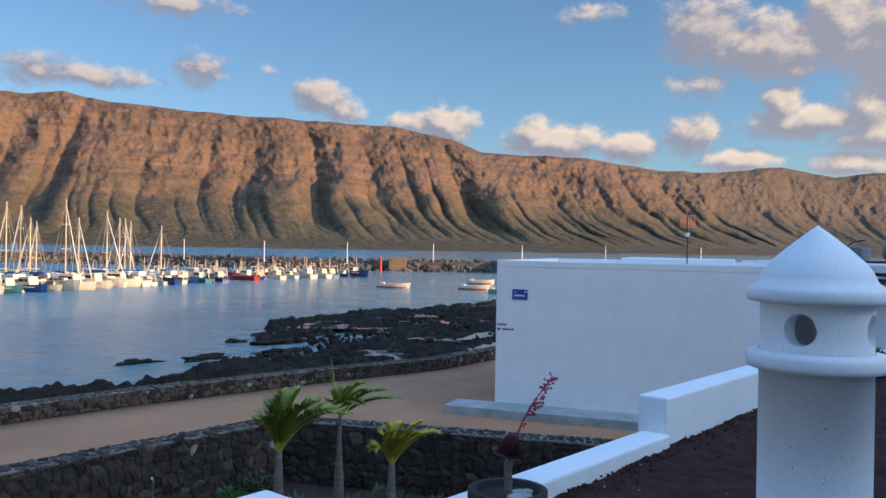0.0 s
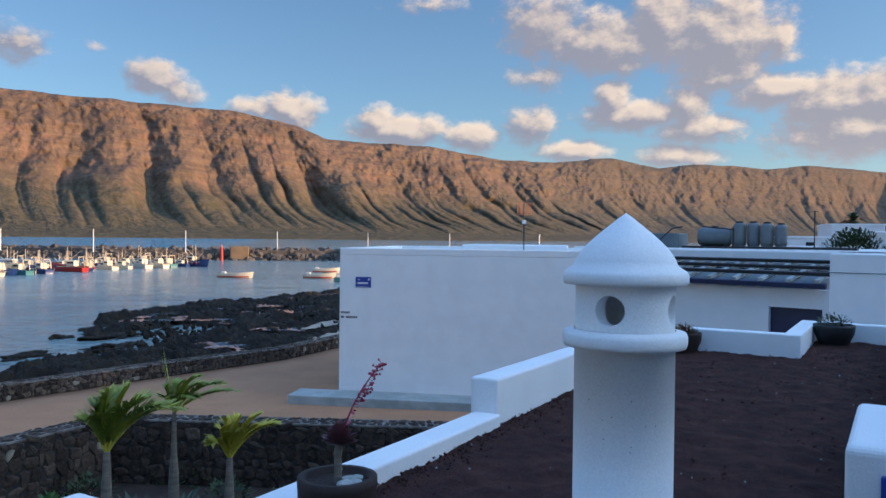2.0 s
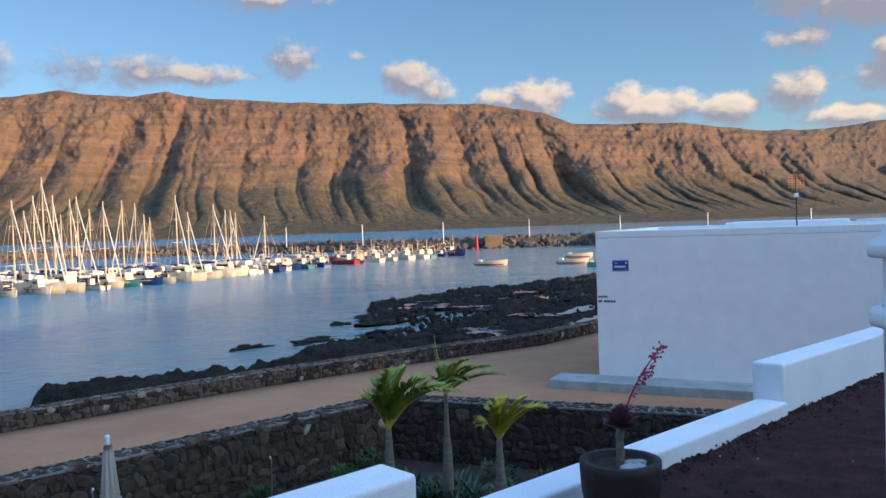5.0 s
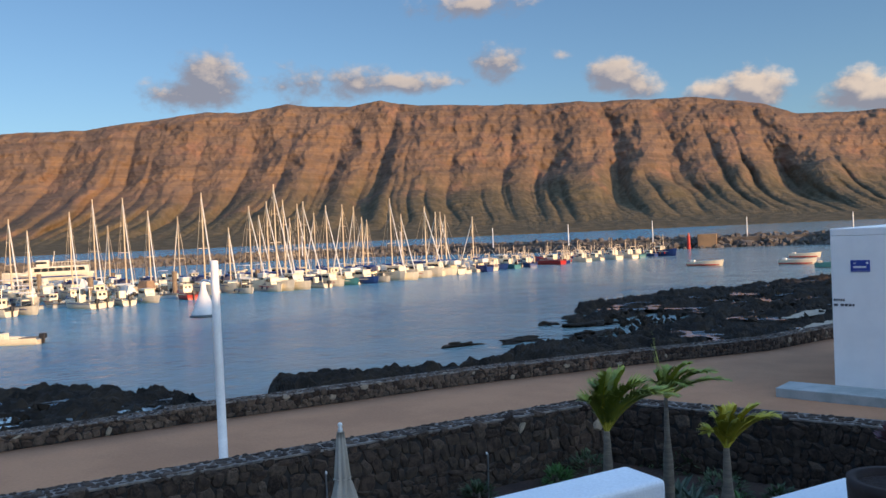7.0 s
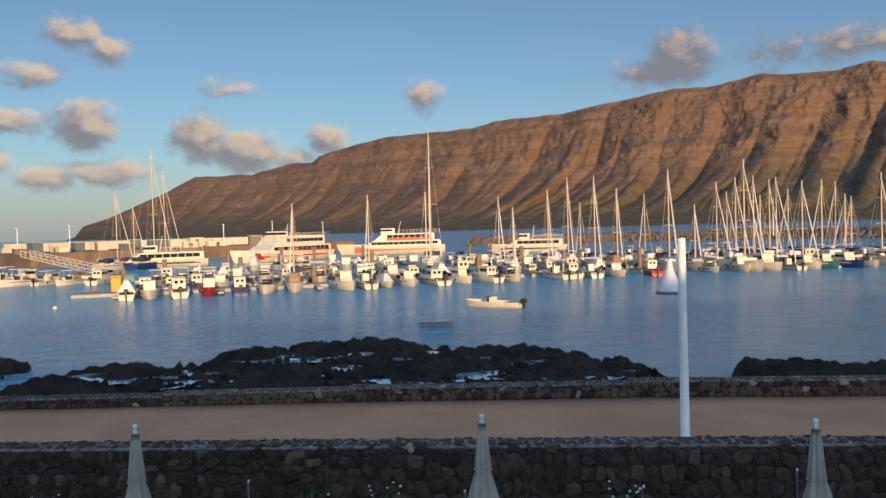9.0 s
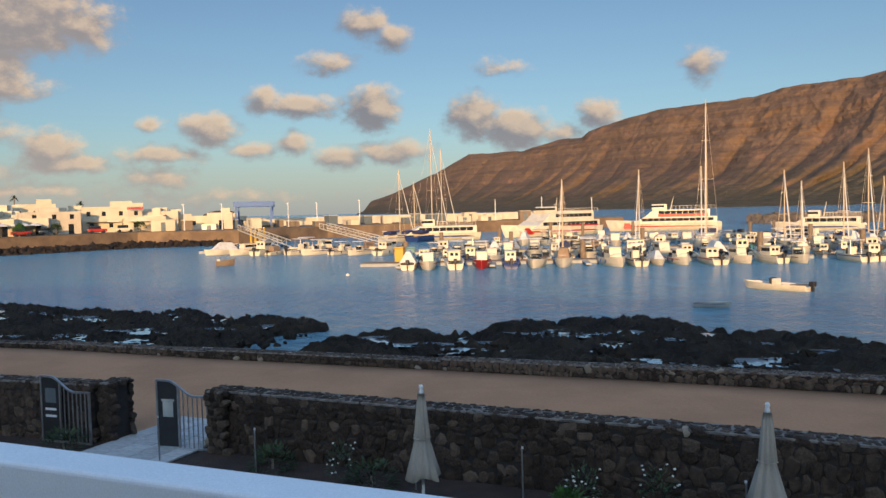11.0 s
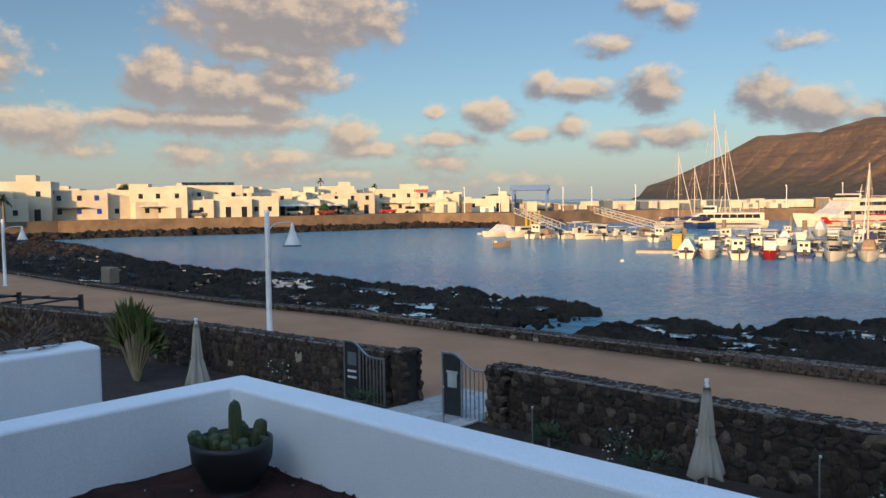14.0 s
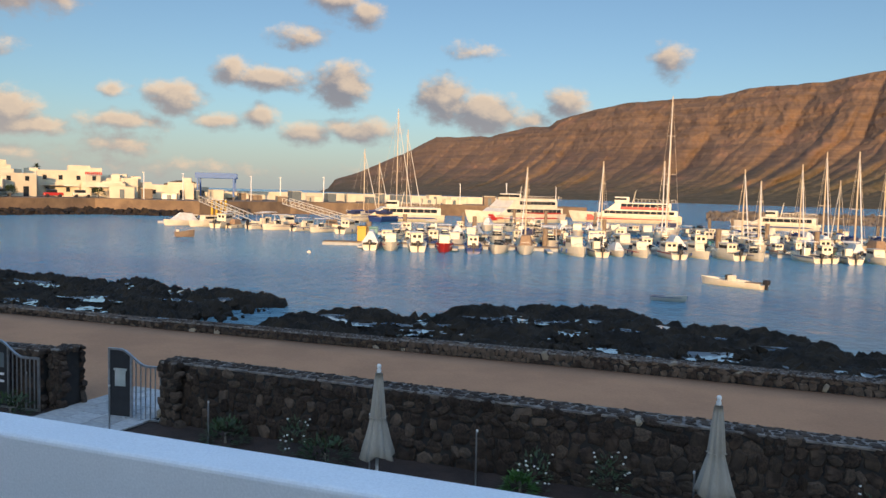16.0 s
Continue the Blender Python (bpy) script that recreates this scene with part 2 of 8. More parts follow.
TRUNK = material("palm_trunk", (0.20, 0.165, 0.125), (0.115, 0.098, 0.078), 0.85, scale=5, fine=30, bump=0.6, bump_size=0.02, stretch=(0.4, 0.4, 3))
FROND = material("green_palm_frond", (0.42, 0.42, 0.06), (0.20, 0.25, 0.04), 0.5, scale=2.5, fine=40, bump=0.1)
FROND_YELLOW = material("yellow_palm_frond", (0.62, 0.49, 0.05), (0.40, 0.36, 0.04), 0.5, scale=2.5, fine=40, bump=0.1)
DARKFROND = material("dark_green_frond", (0.10, 0.115, 0.035), (0.05, 0.065, 0.022), 0.5, scale=3, fine=30, bump=0)
STALK = material("tan_leaf_stalk", (0.26, 0.21, 0.11), (0.17, 0.13, 0.07), 0.7, scale=4, fine=30, bump=0.1)
LEAF = material("dark_shrub_leaf", (0.035, 0.065, 0.02), (0.025, 0.045, 0.016), 0.6, scale=3, fine=30, bump=0)
LEAF_BRIGHT = material("bright_green_leaf", (0.06, 0.16, 0.03), (0.04, 0.11, 0.025), 0.5, scale=3, fine=30, bump=0)
AGAVE = material("grey_green_agave", (0.060, 0.095, 0.058), (0.042, 0.070, 0.045), 0.6, scale=3, fine=30, bump=0.1)
PLUM = material("plum_succulent_leaf", (0.16, 0.055, 0.06), (0.11, 0.04, 0.05), 0.55, scale=9, fine=60, bump=0.1)
PINK = material("crimson_flower", (0.46, 0.035, 0.085), (0.36, 0.03, 0.07), 0.55, scale=30, fine=90, bump=0)
CACTUS = material("green_cactus_skin", (0.042, 0.066, 0.024), (0.075, 0.075, 0.028), 0.7, scale=9, fine=70, bump=0.3)
REDPLANT = material("reddish_succulent", (0.15, 0.06, 0.03), (0.10, 0.07, 0.03), 0.6, scale=9, fine=50, bump=0)
PETAL = material("white_petal", (0.75, 0.74, 0.68), None, 0.7, bump=0)
GLASS = material("dark_window_glass", (0.02, 0.025, 0.03), None, 0.08, bump=0, spec=0.6)
# White gelcoat warmed in its base colour to carry the golden sunlight.
HULL = material("white_gelcoat_sunlit", (0.74, 0.67, 0.51), (0.64, 0.57, 0.43), 0.3, scale=1, fine=10, bump=0)
HULL_BLUE = material("blue_hull_paint", (0.015, 0.045, 0.17), None, 0.35, bump=0)
HULL_RED = material("red_hull_paint", (0.42, 0.025, 0.02), None, 0.4, bump=0)
HULL_TEAL = material("teal_hull_paint", (0.05, 0.20, 0.22), None, 0.4, bump=0)
# Golden sun on the bare masts is part of this colour.
SPAR = material("alloy_spar_sunlit", (0.60, 0.49, 0.34), (0.50, 0.40, 0.27), 0.4, bump=0)
SAILCOVER = material("blue_sail_cover", (0.03, 0.08, 0.25), None, 0.8, bump=0)
TARP = material("pale_tarpaulin", (0.72, 0.69, 0.62), (0.6, 0.57, 0.5), 0.7, scale=2, fine=20, bump=0.2)
NAVYTARP = material("navy_tarpaulin", (0.02, 0.028, 0.08), None, 0.7, bump=0.1)
BROWN_CANVAS = material("brown_canvas", (0.30, 0.20, 0.12), (0.22, 0.145, 0.09), 0.85, scale=3, fine=40, bump=0.2)
WOOD = material("weathered_timber", (0.24, 0.18, 0.12), (0.17, 0.125, 0.085), 0.8, scale=3, fine=30, bump=0.3)
ORANGE = material("orange_paint", (0.55, 0.14, 0.03), None, 0.5, bump=0)
YELLOW = material("yellow_paint", (0.55, 0.33, 0.02), None, 0.5, bump=0)
STEEL_BLUE = material("blue_crane_steel", (0.03, 0.13, 0.36), None, 0.5, bump=0)


def water_material():
    m = bpy.data.materials.new("harbour_water")
    m.use_nodes = True
    n = Nodes(m.node_tree)
    shader = m.node_tree.nodes["Principled BSDF"]
    at = n.add("ShaderNodeNewGeometry", out=0)
    patch = n.ramp(n.noise(n.vec("MULTIPLY", at, (0.02, 0.035, 0)), 1.0, 3.0), 0.35, 0.7)
    ripple = n.noise(n.vec("MULTIPLY", at, (0.75, 0.75, 0)), 1.0, 5.0, 0.62)
    swell = n.noise(n.vec("MULTIPLY", at, (0.2, 0.2, 0)), 1.0, 3.0, 0.5)
    x = n.add("ShaderNodeSeparateXYZ", [at], 0)
    open_bay = n.ramp(x, -15.0, -60.0)
    # Reflected cliff and sky tones are painted into the body colour, bluer leftwards.
    body = n.mix(patch, (0.190, 0.270, 0.272, 1), (0.215, 0.290, 0.290, 1))
    body = n.mix(open_bay, body, (0.085, 0.258, 0.362, 1))
    m.node_tree.links.new(body, shader.inputs["Base Color"])
    shader.inputs["Roughness"].default_value = 0.16
    shader.inputs["IOR"].default_value = 1.14
    chop = n.math("ADD", 0.20, n.math("MULTIPLY", open_bay, n.math("ADD", 0.9, n.math("MULTIPLY", patch, 0.9))))
    height = n.math("ADD", n.math("MULTIPLY", ripple, chop), n.math("MULTIPLY", swell, n.math("ADD", 0.38, n.math("MULTIPLY", open_bay, 0.8))))
    bumped = n.add("ShaderNodeBump", {"Strength": 1.0, "Distance": 0.55, "Height": height})
    m.node_tree.links.new(bumped, shader.inputs["Normal"])
    return m


WATER = water_material()
# Pale base colour stands in for bright sky mirrored in the pools.
POOL = material("pool_water_sky_tint", (0.30, 0.33, 0.34), (0.14, 0.17, 0.19), 0.05, scale=0.9, fine=4, bump=0)


def cliff_material():
    m = bpy.data.materials.new("cliff_rock")
    m.use_nodes = True
    n = Nodes(m.node_tree)
    shader = m.node_tree.nodes["Principled BSDF"]
    at = n.add("ShaderNodeNewGeometry", out=0)
    z = n.add("ShaderNodeSeparateXYZ", [at], 2)
    strata = n.noise(n.vec("MULTIPLY", at, (0.0012, 0.0012, 0.045)), 1.0, 5.0, 0.65)
    rough = n.noise(at, 0.012, 6.0, 0.65)
    fine = n.noise(at, 0.06, 4.0, 0.65)
    rock = n.mix(n.ramp(strata, 0.35, 0.65), (0.178, 0.114, 0.073, 1), (0.128, 0.086, 0.060, 1))
    ledge = n.noise(n.vec("MULTIPLY", at, (0.006, 0.006, 0.16)), 1.0, 4.0, 0.6)
    rock = n.vec("SCALE", rock, None, None, n.math("ADD", 0.88, n.math("MULTIPLY", n.ramp(ledge, 0.38, 0.60), 0.16)))
    rock = n.mix(n.ramp(rough, 0.52, 0.75), rock, (0.225, 0.122, 0.078, 1))
    scrub = n.mix(n.ramp(fine, 0.35, 0.7), (0.080, 0.067, 0.040, 1), (0.122, 0.095, 0.058, 1))
    upper = n.ramp(n.math("ADD", z, n.math("ADD", n.math("MULTIPLY", n.math("SUBTRACT", rough, 0.5), 190.0), n.math("MULTIPLY", n.ramp(n.add("ShaderNodeSeparateXYZ", [at], 0), -700.0, -1700.0), 75.0))), 50.0, 175.0)
    colour = n.mix(upper, scrub, rock)
    # Haze and cloud shade at the far right, mixed into the rock colour.
    haze_end = n.ramp(n.add("ShaderNodeSeparateXYZ", [at], 0), 250.0, 1100.0)
    colour = n.mix(n.math("MULTIPLY", haze_end, 0.55), colour, (0.120, 0.100, 0.074, 1))
    colour = n.vec("SCALE", colour, None, None, n.math("ADD", 0.72, n.math("MULTIPLY", fine, 0.56)))
    m.node_tree.links.new(colour, shader.inputs["Base Color"])
    shader.inputs["Roughness"].default_value = 0.95
    shader.inputs["Specular IOR Level"].default_value = 0.1
    bumped = n.add("ShaderNodeBump", {"Strength": 0.7, "Distance": 11.0, "Height": n.math("ADD", n.math("ADD", fine, n.math("MULTIPLY", ledge, 0.14)), n.math("MULTIPLY", strata, 0.2))})
    m.node_tree.links.new(bumped, shader.inputs["Normal"])
    return m


CLIFF = cliff_material()


# ---- mesh helpers ----
def mesh_of(bm, material_, smooth=False, name="mesh"):
    data = bpy.data.meshes.new(name)
    bm.to_mesh(data)
    bm.free()
    data.materials.append(material_)
    if smooth:
        data.shade_smooth()
    return data


def part(name, bm, material_, parent=None, label="", smooth=False):
    """One mesh object out of a bmesh, under a thing or a part."""
    ob = new(name, mesh_of(bm, material_, smooth, name))
    ob.parent = parent
    if label:
        ob["label"] = label
    return ob


def thing(name, m, label, category, group=""):
    ob = new(name)
    ob.empty_display_size = 0.2
    ob.matrix_basis = m
    return tagged(ob, label, category, group)


def solid(name, bm, material_, label="", category="", group="", kind="", m=None, smooth=False):
    ob = new(name, mesh_of(bm, material_, smooth, name))
    if m is not None:
        ob.matrix_basis = m
    return tagged(ob, label, category, group, kind)


def box(bm, x0, y0, z0, x1, y1, z1, bevel=0.0, seg=2, m=None):
    made = bmesh.ops.create_cube(bm, size=1)["verts"]
    for v in made:
        v.co = Vector((x0 + (v.co.x + 0.5) * (x1 - x0), y0 + (v.co.y + 0.5) * (y1 - y0), z0 + (v.co.z + 0.5) * (z1 - z0)))
        if m is not None:
            v.co = m @ v.co
    if bevel:
        edges = list({e for v in made for e in v.link_edges})
        bmesh.ops.bevel(bm, geom=edges, offset=bevel, segments=seg, profile=0.5, affect="EDGES")
    return bm


def tube(bm, p0, p1, r0, r1=None, seg=8, caps=True):
    p0, p1 = Vector(p0), Vector(p1)
    r1 = r0 if r1 is None else r1
    q = (p1 - p0).to_track_quat("Z", "Y")
    rings = []
    for p, r in ((p0, r0), (p1, r1)):
        rings.append([bm.verts.new(p + q @ Vector((r * math.cos(2 * math.pi * i / seg), r * math.sin(2 * math.pi * i / seg), 0))) for i in range(seg)])
    for i in range(seg):
        j = (i + 1) % seg
        bm.faces.new((rings[0][i], rings[0][j], rings[1][j], rings[1][i]))
    if caps:
        bm.faces.new(rings[0][::-1])
        bm.faces.new(rings[1])
    return bm


def lathe(bm, profile, seg=32, centre=(0, 0, 0), fold=0.0, folds=8):
    """Turns a profile of (radius, z) round the upright axis. fold: waves the radius."""
    rings = []
    c = Vector(centre)
    for r, z in profile:
        if r < 1e-5:
            rings.append([bm.verts.new(c + Vector((0, 0, z)))])
        else:
            rings.append([bm.verts.new(c + Vector((math.cos(a) * r * (1 + fold * math.cos(folds * a)), math.sin(a) * r * (1 + fold * math.cos(folds * a)), z)))
                          for a in (2 * math.pi * i / seg for i in range(seg))])
    for a, b in zip(rings, rings[1:]):
        for i in range(seg):
            j = (i + 1) % seg
            if len(a) == 1 and len(b) > 1:
                bm.faces.new((a[0], b[i], b[j]))
            elif len(b) == 1 and len(a) > 1:
                bm.faces.new((a[i], a[j], b[0]))
            elif len(a) > 1:
                bm.faces.new((a[i], a[j], b[j], b[i]))
    return bm


def blob(bm, centre, size, seed=0, rough=0.18, sub=2, m=None):
    made = bmesh.ops.create_icosphere(bm, subdivisions=sub, radius=1.0)["verts"]
    for v in made:
        d = 1 + rough * 2 * noise.noise(v.co * 1.7 + Vector((seed * 7.3, seed * 3.1, seed)))
        p = Vector((v.co.x * size[0] * d, v.co.y * size[1] * d, v.co.z * size[2] * d))
        v.co = (m @ p if m is not None else p) + Vector(centre)
    return bm


def from_arrays(name, verts, faces, material_, smooth=True):
    data = bpy.data.meshes.new(name)
    data.from_pydata(verts, [], faces)
    data.materials.append(material_)
    if smooth:
        data.shade_smooth()
    return new(name, data)


def grid_faces(rows, cols):
    i = np.arange(rows - 1)[:, None] * cols + np.arange(cols - 1)[None, :]
    return np.stack([i, i + 1, i + 1 + cols, i + cols], -1).reshape(-1, 4).tolist()


def value_noise(x, y, seed=0):
    """Smooth noise in 0..1 for arrays."""
    xi, yi = np.floor(x).astype(np.int64), np.floor(y).astype(np.int64)
    fx, fy = x - xi, y - yi
    fx, fy = fx * fx * (3 - 2 * fx), fy * fy * (3 - 2 * fy)

    def lattice(a, b):
        h = (a * 374761393 + b * 668265263 + seed * 974711) & 0x7FFFFFFF
        h = ((h ^ (h >> 13)) * 1274126177) & 0x7FFFFFFF
        return ((h ^ (h >> 16)) & 0xFFFF) / 65535.0

    a = lattice(xi, yi) * (1 - fx) + lattice(xi + 1, yi) * fx
    b = lattice(xi, yi + 1) * (1 - fx) + lattice(xi + 1, yi + 1) * fx
    return a * (1 - fy) + b * fy


def layered(x, y, octaves=4, seed=0, gain=0.5):
    total, amp, norm = 0.0, 1.0, 0.0
    for k in range(octaves):
        total = total + amp * value_noise(x * 2 ** k, y * 2 ** k, seed + k)
        norm += amp
        amp *= gain
    return total / norm


HOUSE = pose(0, 0, 0, 0, 0, 49.0)   # the house's own axes: s along its front, n towards the sea


def sn(s, n, z=0.0):
    return HOUSE @ Vector((s, n, z))


def polar(az, d, z=0.0):
    p = heading(az) * d
    return Vector((p.x, p.y, z))


SEA = -1.5

# ---- sea, ground, reef ----
SHORE_S = [-400, -150, -95, -60, -45, -32, -24.6, -17.7, -9.6, -4.5, 3, 11.6, 18, 23, 30, 60, 120, 400]
SHORE_N = [60, 40, 24, 18.5, 18.5, 19.2, 20.2, 20.4, 20.9, 21.2, 21.4, 21.3, 20.6, 19.8, 20.5, 24, 34, 60]


def shore(s):
    return np.interp(s, SHORE_S, SHORE_N)


def build_sea():
    bm = bmesh.new()
    for x0, y0, x1, y1 in ((-4900, -4900, 4900, 4900),):
        bm.faces.new([bm.verts.new(p) for p in ((x0, y0, SEA), (x1, y0, SEA), (x1, y1, SEA), (x0, y1, SEA))])
    solid("water", bm, WATER, "calm blue harbour water with small ripples", "water", kind="structure")


def build_ground():
    ss = np.unique(np.concatenate([np.linspace(-4800, -80, 30), np.linspace(-80, 60, 141), np.linspace(60, 4800, 30)]))
    off = np.concatenate([np.linspace(-4800, -60, 24), np.linspace(-50, 0.2, 40), [0.5, 1.5, 3, 6, 10, 16, 26, 60, 400, 4800]])
    s, o = np.meshgrid(ss, off)
    n = shore(s) + o
    z = np.interp(o, [-5000, -60, 0.2, 0.5, 1.5, 6, 16, 60, 5000], [0, 0, 0, -0.6, -1.0, -1.75, -2.4, -4, -6])
    shelf = np.interp(o, [-5000, -60, 0.2, 0.5, 1.5, 6, 16, 60, 5000], [0, 0, 0, -1.35, -1.7, -2.2, -2.6, -4, -6])
    z = np.where((s > 27) & (s < 60), z, shelf)
    z = z + np.where((o < 0) & (o > -50) & (abs(s) < 90), 0.05 * (layered(s * 0.4, n * 0.4, 3, 5) - 0.5), 0)
    c, w = math.cos(radians(49)), math.sin(radians(49))
    verts = np.stack([c * s - w * n, w * s + c * n, z], -1).reshape(-1, 3)
    ob = from_arrays("ground", verts.tolist(), grid_faces(*s.shape), SAND)
    tagged(ob, "brown sandy promenade ground beside the shore", "ground", kind="structure")


def build_reef():
    outer_s = [-130, -115, -76, -60, -50.6, -41.3, -34, -27.4, -23, -22.0, -21.5, -20.1, -19.6, -17.3, -14, -13, -11, -7.7, -4.5, -2, 0.8, 3.8, 5.0, 5.5, 6.2, 7.4, 8.2, 9, 11.4, 14.5, 18.5, 20, 22.3, 26, 28.6, 29.6, 32, 37, 42.3, 51.7, 62, 90]
    outer_n = [49.7, 48.6, 39.3, 38.4, 39.3, 38.9, 40.4, 38.6, 38.0, 36.4, 27, 27, 33, 36.8, 36.5, 40.5, 41.6, 43.2, 41.6, 39.2, 39.8, 36.7, 34.9, 30, 22.6, 22.6, 31.0, 33, 32.3, 31.4, 30.6, 32.2, 33.6, 34.3, 35.6, 41.4, 47, 52, 53, 54.7, 55.3, 58]
    ss = np.linspace(-130, 90, 1650)
    vv = np.linspace(0, 1, 150)
    s, v = np.meshgrid(ss, vv)
    strip = np.interp(s, [5.5, 8, 22, 28], [0, 1, 1, 0])
    wob = (2.0 - 1.3 * strip) * (layered(s * 0.35, v * 3, 4, 11) - 0.5) * np.clip((np.interp(s, outer_s, outer_n) - 25) / 5, 0, 1)
    inner = shore(s) + 0.45
    outer = np.maximum(np.interp(s, outer_s, outer_n) * (0.945 + 0.045 * strip) + wob, inner + 0.3)
    n = inner + v * (outer + 1.0 - inner)
    rise = np.clip((1 - v) * (outer - inner) / 1.6, 0, 1) ** 0.6
    lump = layered(s * 0.42, n * 0.55, 5, 3, 0.55)
    knob = 1 - abs(2 * layered(s * 0.95, n * 1.2, 3, 8) - 1)
    flat = np.clip((s - 22) / 8, 0, 1)
    crest = 0.55 * np.exp(-((1 - v) * (outer - inner) / 2.6) ** 2) * (1 - 0.6 * flat)
    spike = 1 - abs(2 * layered(s * 2.1, n * 2.6, 3, 61) - 1)
    lump = np.clip((lump - 0.5) * 1.9 + 0.5, 0, 1.2)
    z = -2.60 - 0.10 * flat + 0.45 * strip + rise * (0.36 + 1.25 * lump + 0.30 * knob + 0.32 * spike + 0.7 * crest)
    z = np.where(z > SEA, SEA + (0.45 + 0.10 * strip) * np.tanh((z - SEA) / 0.5), z)
    jag = (1 - abs(2 * layered(s * 1.5, n * 1.9, 4, 91, 0.65) - 1)) ** 2
    z = z + rise * (0.46 * (jag - 0.42) + 0.34 * (layered(s * 3.4, n * 4.2, 2, 93) - 0.5))
    hollow = layered(s * 0.55, n * 1.05, 3, 21)
    rim = np.clip((hollow - 0.50) / 0.055, 0, 1)
    wet = (strip < 0.3) & (hollow > 0.60) & (v < 0.88) & (v > 0.03) & (z > SEA)
    z = np.where((v < 0.9) & (z > -1.2), z + rim * (np.minimum(z, -1.16) - z), z)
    z = np.where(wet, np.minimum(z, -1.33), z)
    # the long tide pool behind the outer spit
    axis = n - 38.4 - 0.25 * (s - 32)
    pool = np.exp(-(((s - 31.5) / 6.0) ** 4 + (axis / 2.5) ** 4))
    z = z - 1.9 * pool * (0.55 + 0.9 * layered(s * 0.8, n * 0.9, 3, 33))
    inlet = np.exp(-(((s + 21.7) / 1.8) ** 4 + ((n - 31.2) / 3.2) ** 4))
    z = z - 2.0 * inlet
    # beach sand lying in hollows below the sea wall
    sandy = np.zeros(s.shape)
    for s0, n0, a0, b0 in ((31.2, 26.6, 5.0, 1.2), (39.4, 29.2, 4.2, 1.0), (42.5, 33.0, 4.0, 1.0), (46, 25.5, 6.0, 1.6)):
        sandy = np.maximum(sandy, 1.1 - ((s - s0) / a0) ** 2 - ((n - n0 - 0.2 * (s - s0)) / b0) ** 2)
    sandy = (sandy + 0.9 * (layered(s * 0.7, n * 0.9, 3, 37) - 0.5) > 0.35) & (v < 0.9)
    z = np.where(sandy, np.minimum(z, -1.24), z)
    wet = wet & ~sandy & (inlet < 0.2) & (pool < 0.2)
    c, w = math.cos(radians(49)), math.sin(radians(49))
    verts = np.stack([c * s - w * n, w * s + c * n, z], -1).reshape(-1, 3)
    tagged(from_arrays("reef", verts.tolist(), grid_faces(*s.shape), LAVA), "black lava rock reef with tide pools at the shore", "rock", kind="structure")
    flat_verts = verts.copy()
    flat_verts[:, 2] = -1.17
    cells = [f for f in grid_faces(*s.shape) if wet.reshape(-1)[f].all()]
    used = sorted({i for f in cells for i in f})
    index = {i: k for k, i in enumerate(used)}
    pool_ob = from_arrays("tide_pool", flat_verts[used].tolist(), [[index[i] for i in f] for f in cells], POOL)
    flat_verts[:, 2] = -1.18
    cells = [f for f in grid_faces(*s.shape) if sandy.reshape(-1)[f].all()]
    used = sorted({i for f in cells for i in f})
    index = {i: k for k, i in enumerate(used)}
    sand_ob = from_arrays("beach_sand", flat_verts[used].tolist(), [[index[i] for i in f] for f in cells], WET_SAND)
    tagged(sand_ob, "pale beach sand lying between the black rocks", "sand", kind="stuff")
    tagged(pool_ob, "still tide pools among the black rocks", "water", kind="stuff")
    for s0, n0, size in ((23.9, 37.3, 1.3), (20.7, 38.2, 0.8), (31.2, 40.2, 1.6), (28.4, 36.7, 1.2), (29.2, 42.3, 0.7), (27.0, 35.6, 0.8)):
        bm = blob(bmesh.new(), (0, 0, 0), (size * 1.1, size * 0.55, 0.22), s0, 0.55, 5)
        for v in bm.verts:
            v.co += v.co.normalized() * 0.16 * noise.noise(v.co * 4.5 + Vector((s0, n0, 0)))
        solid("shore_rock", bm, LAVA, "black lava rock standing in shallow water", "rock", "rocks in the shallows", m=Matrix.Translation(sn(s0, n0, SEA - 0.05)) @ pose(0, 0, 0, 0, 0, 49))


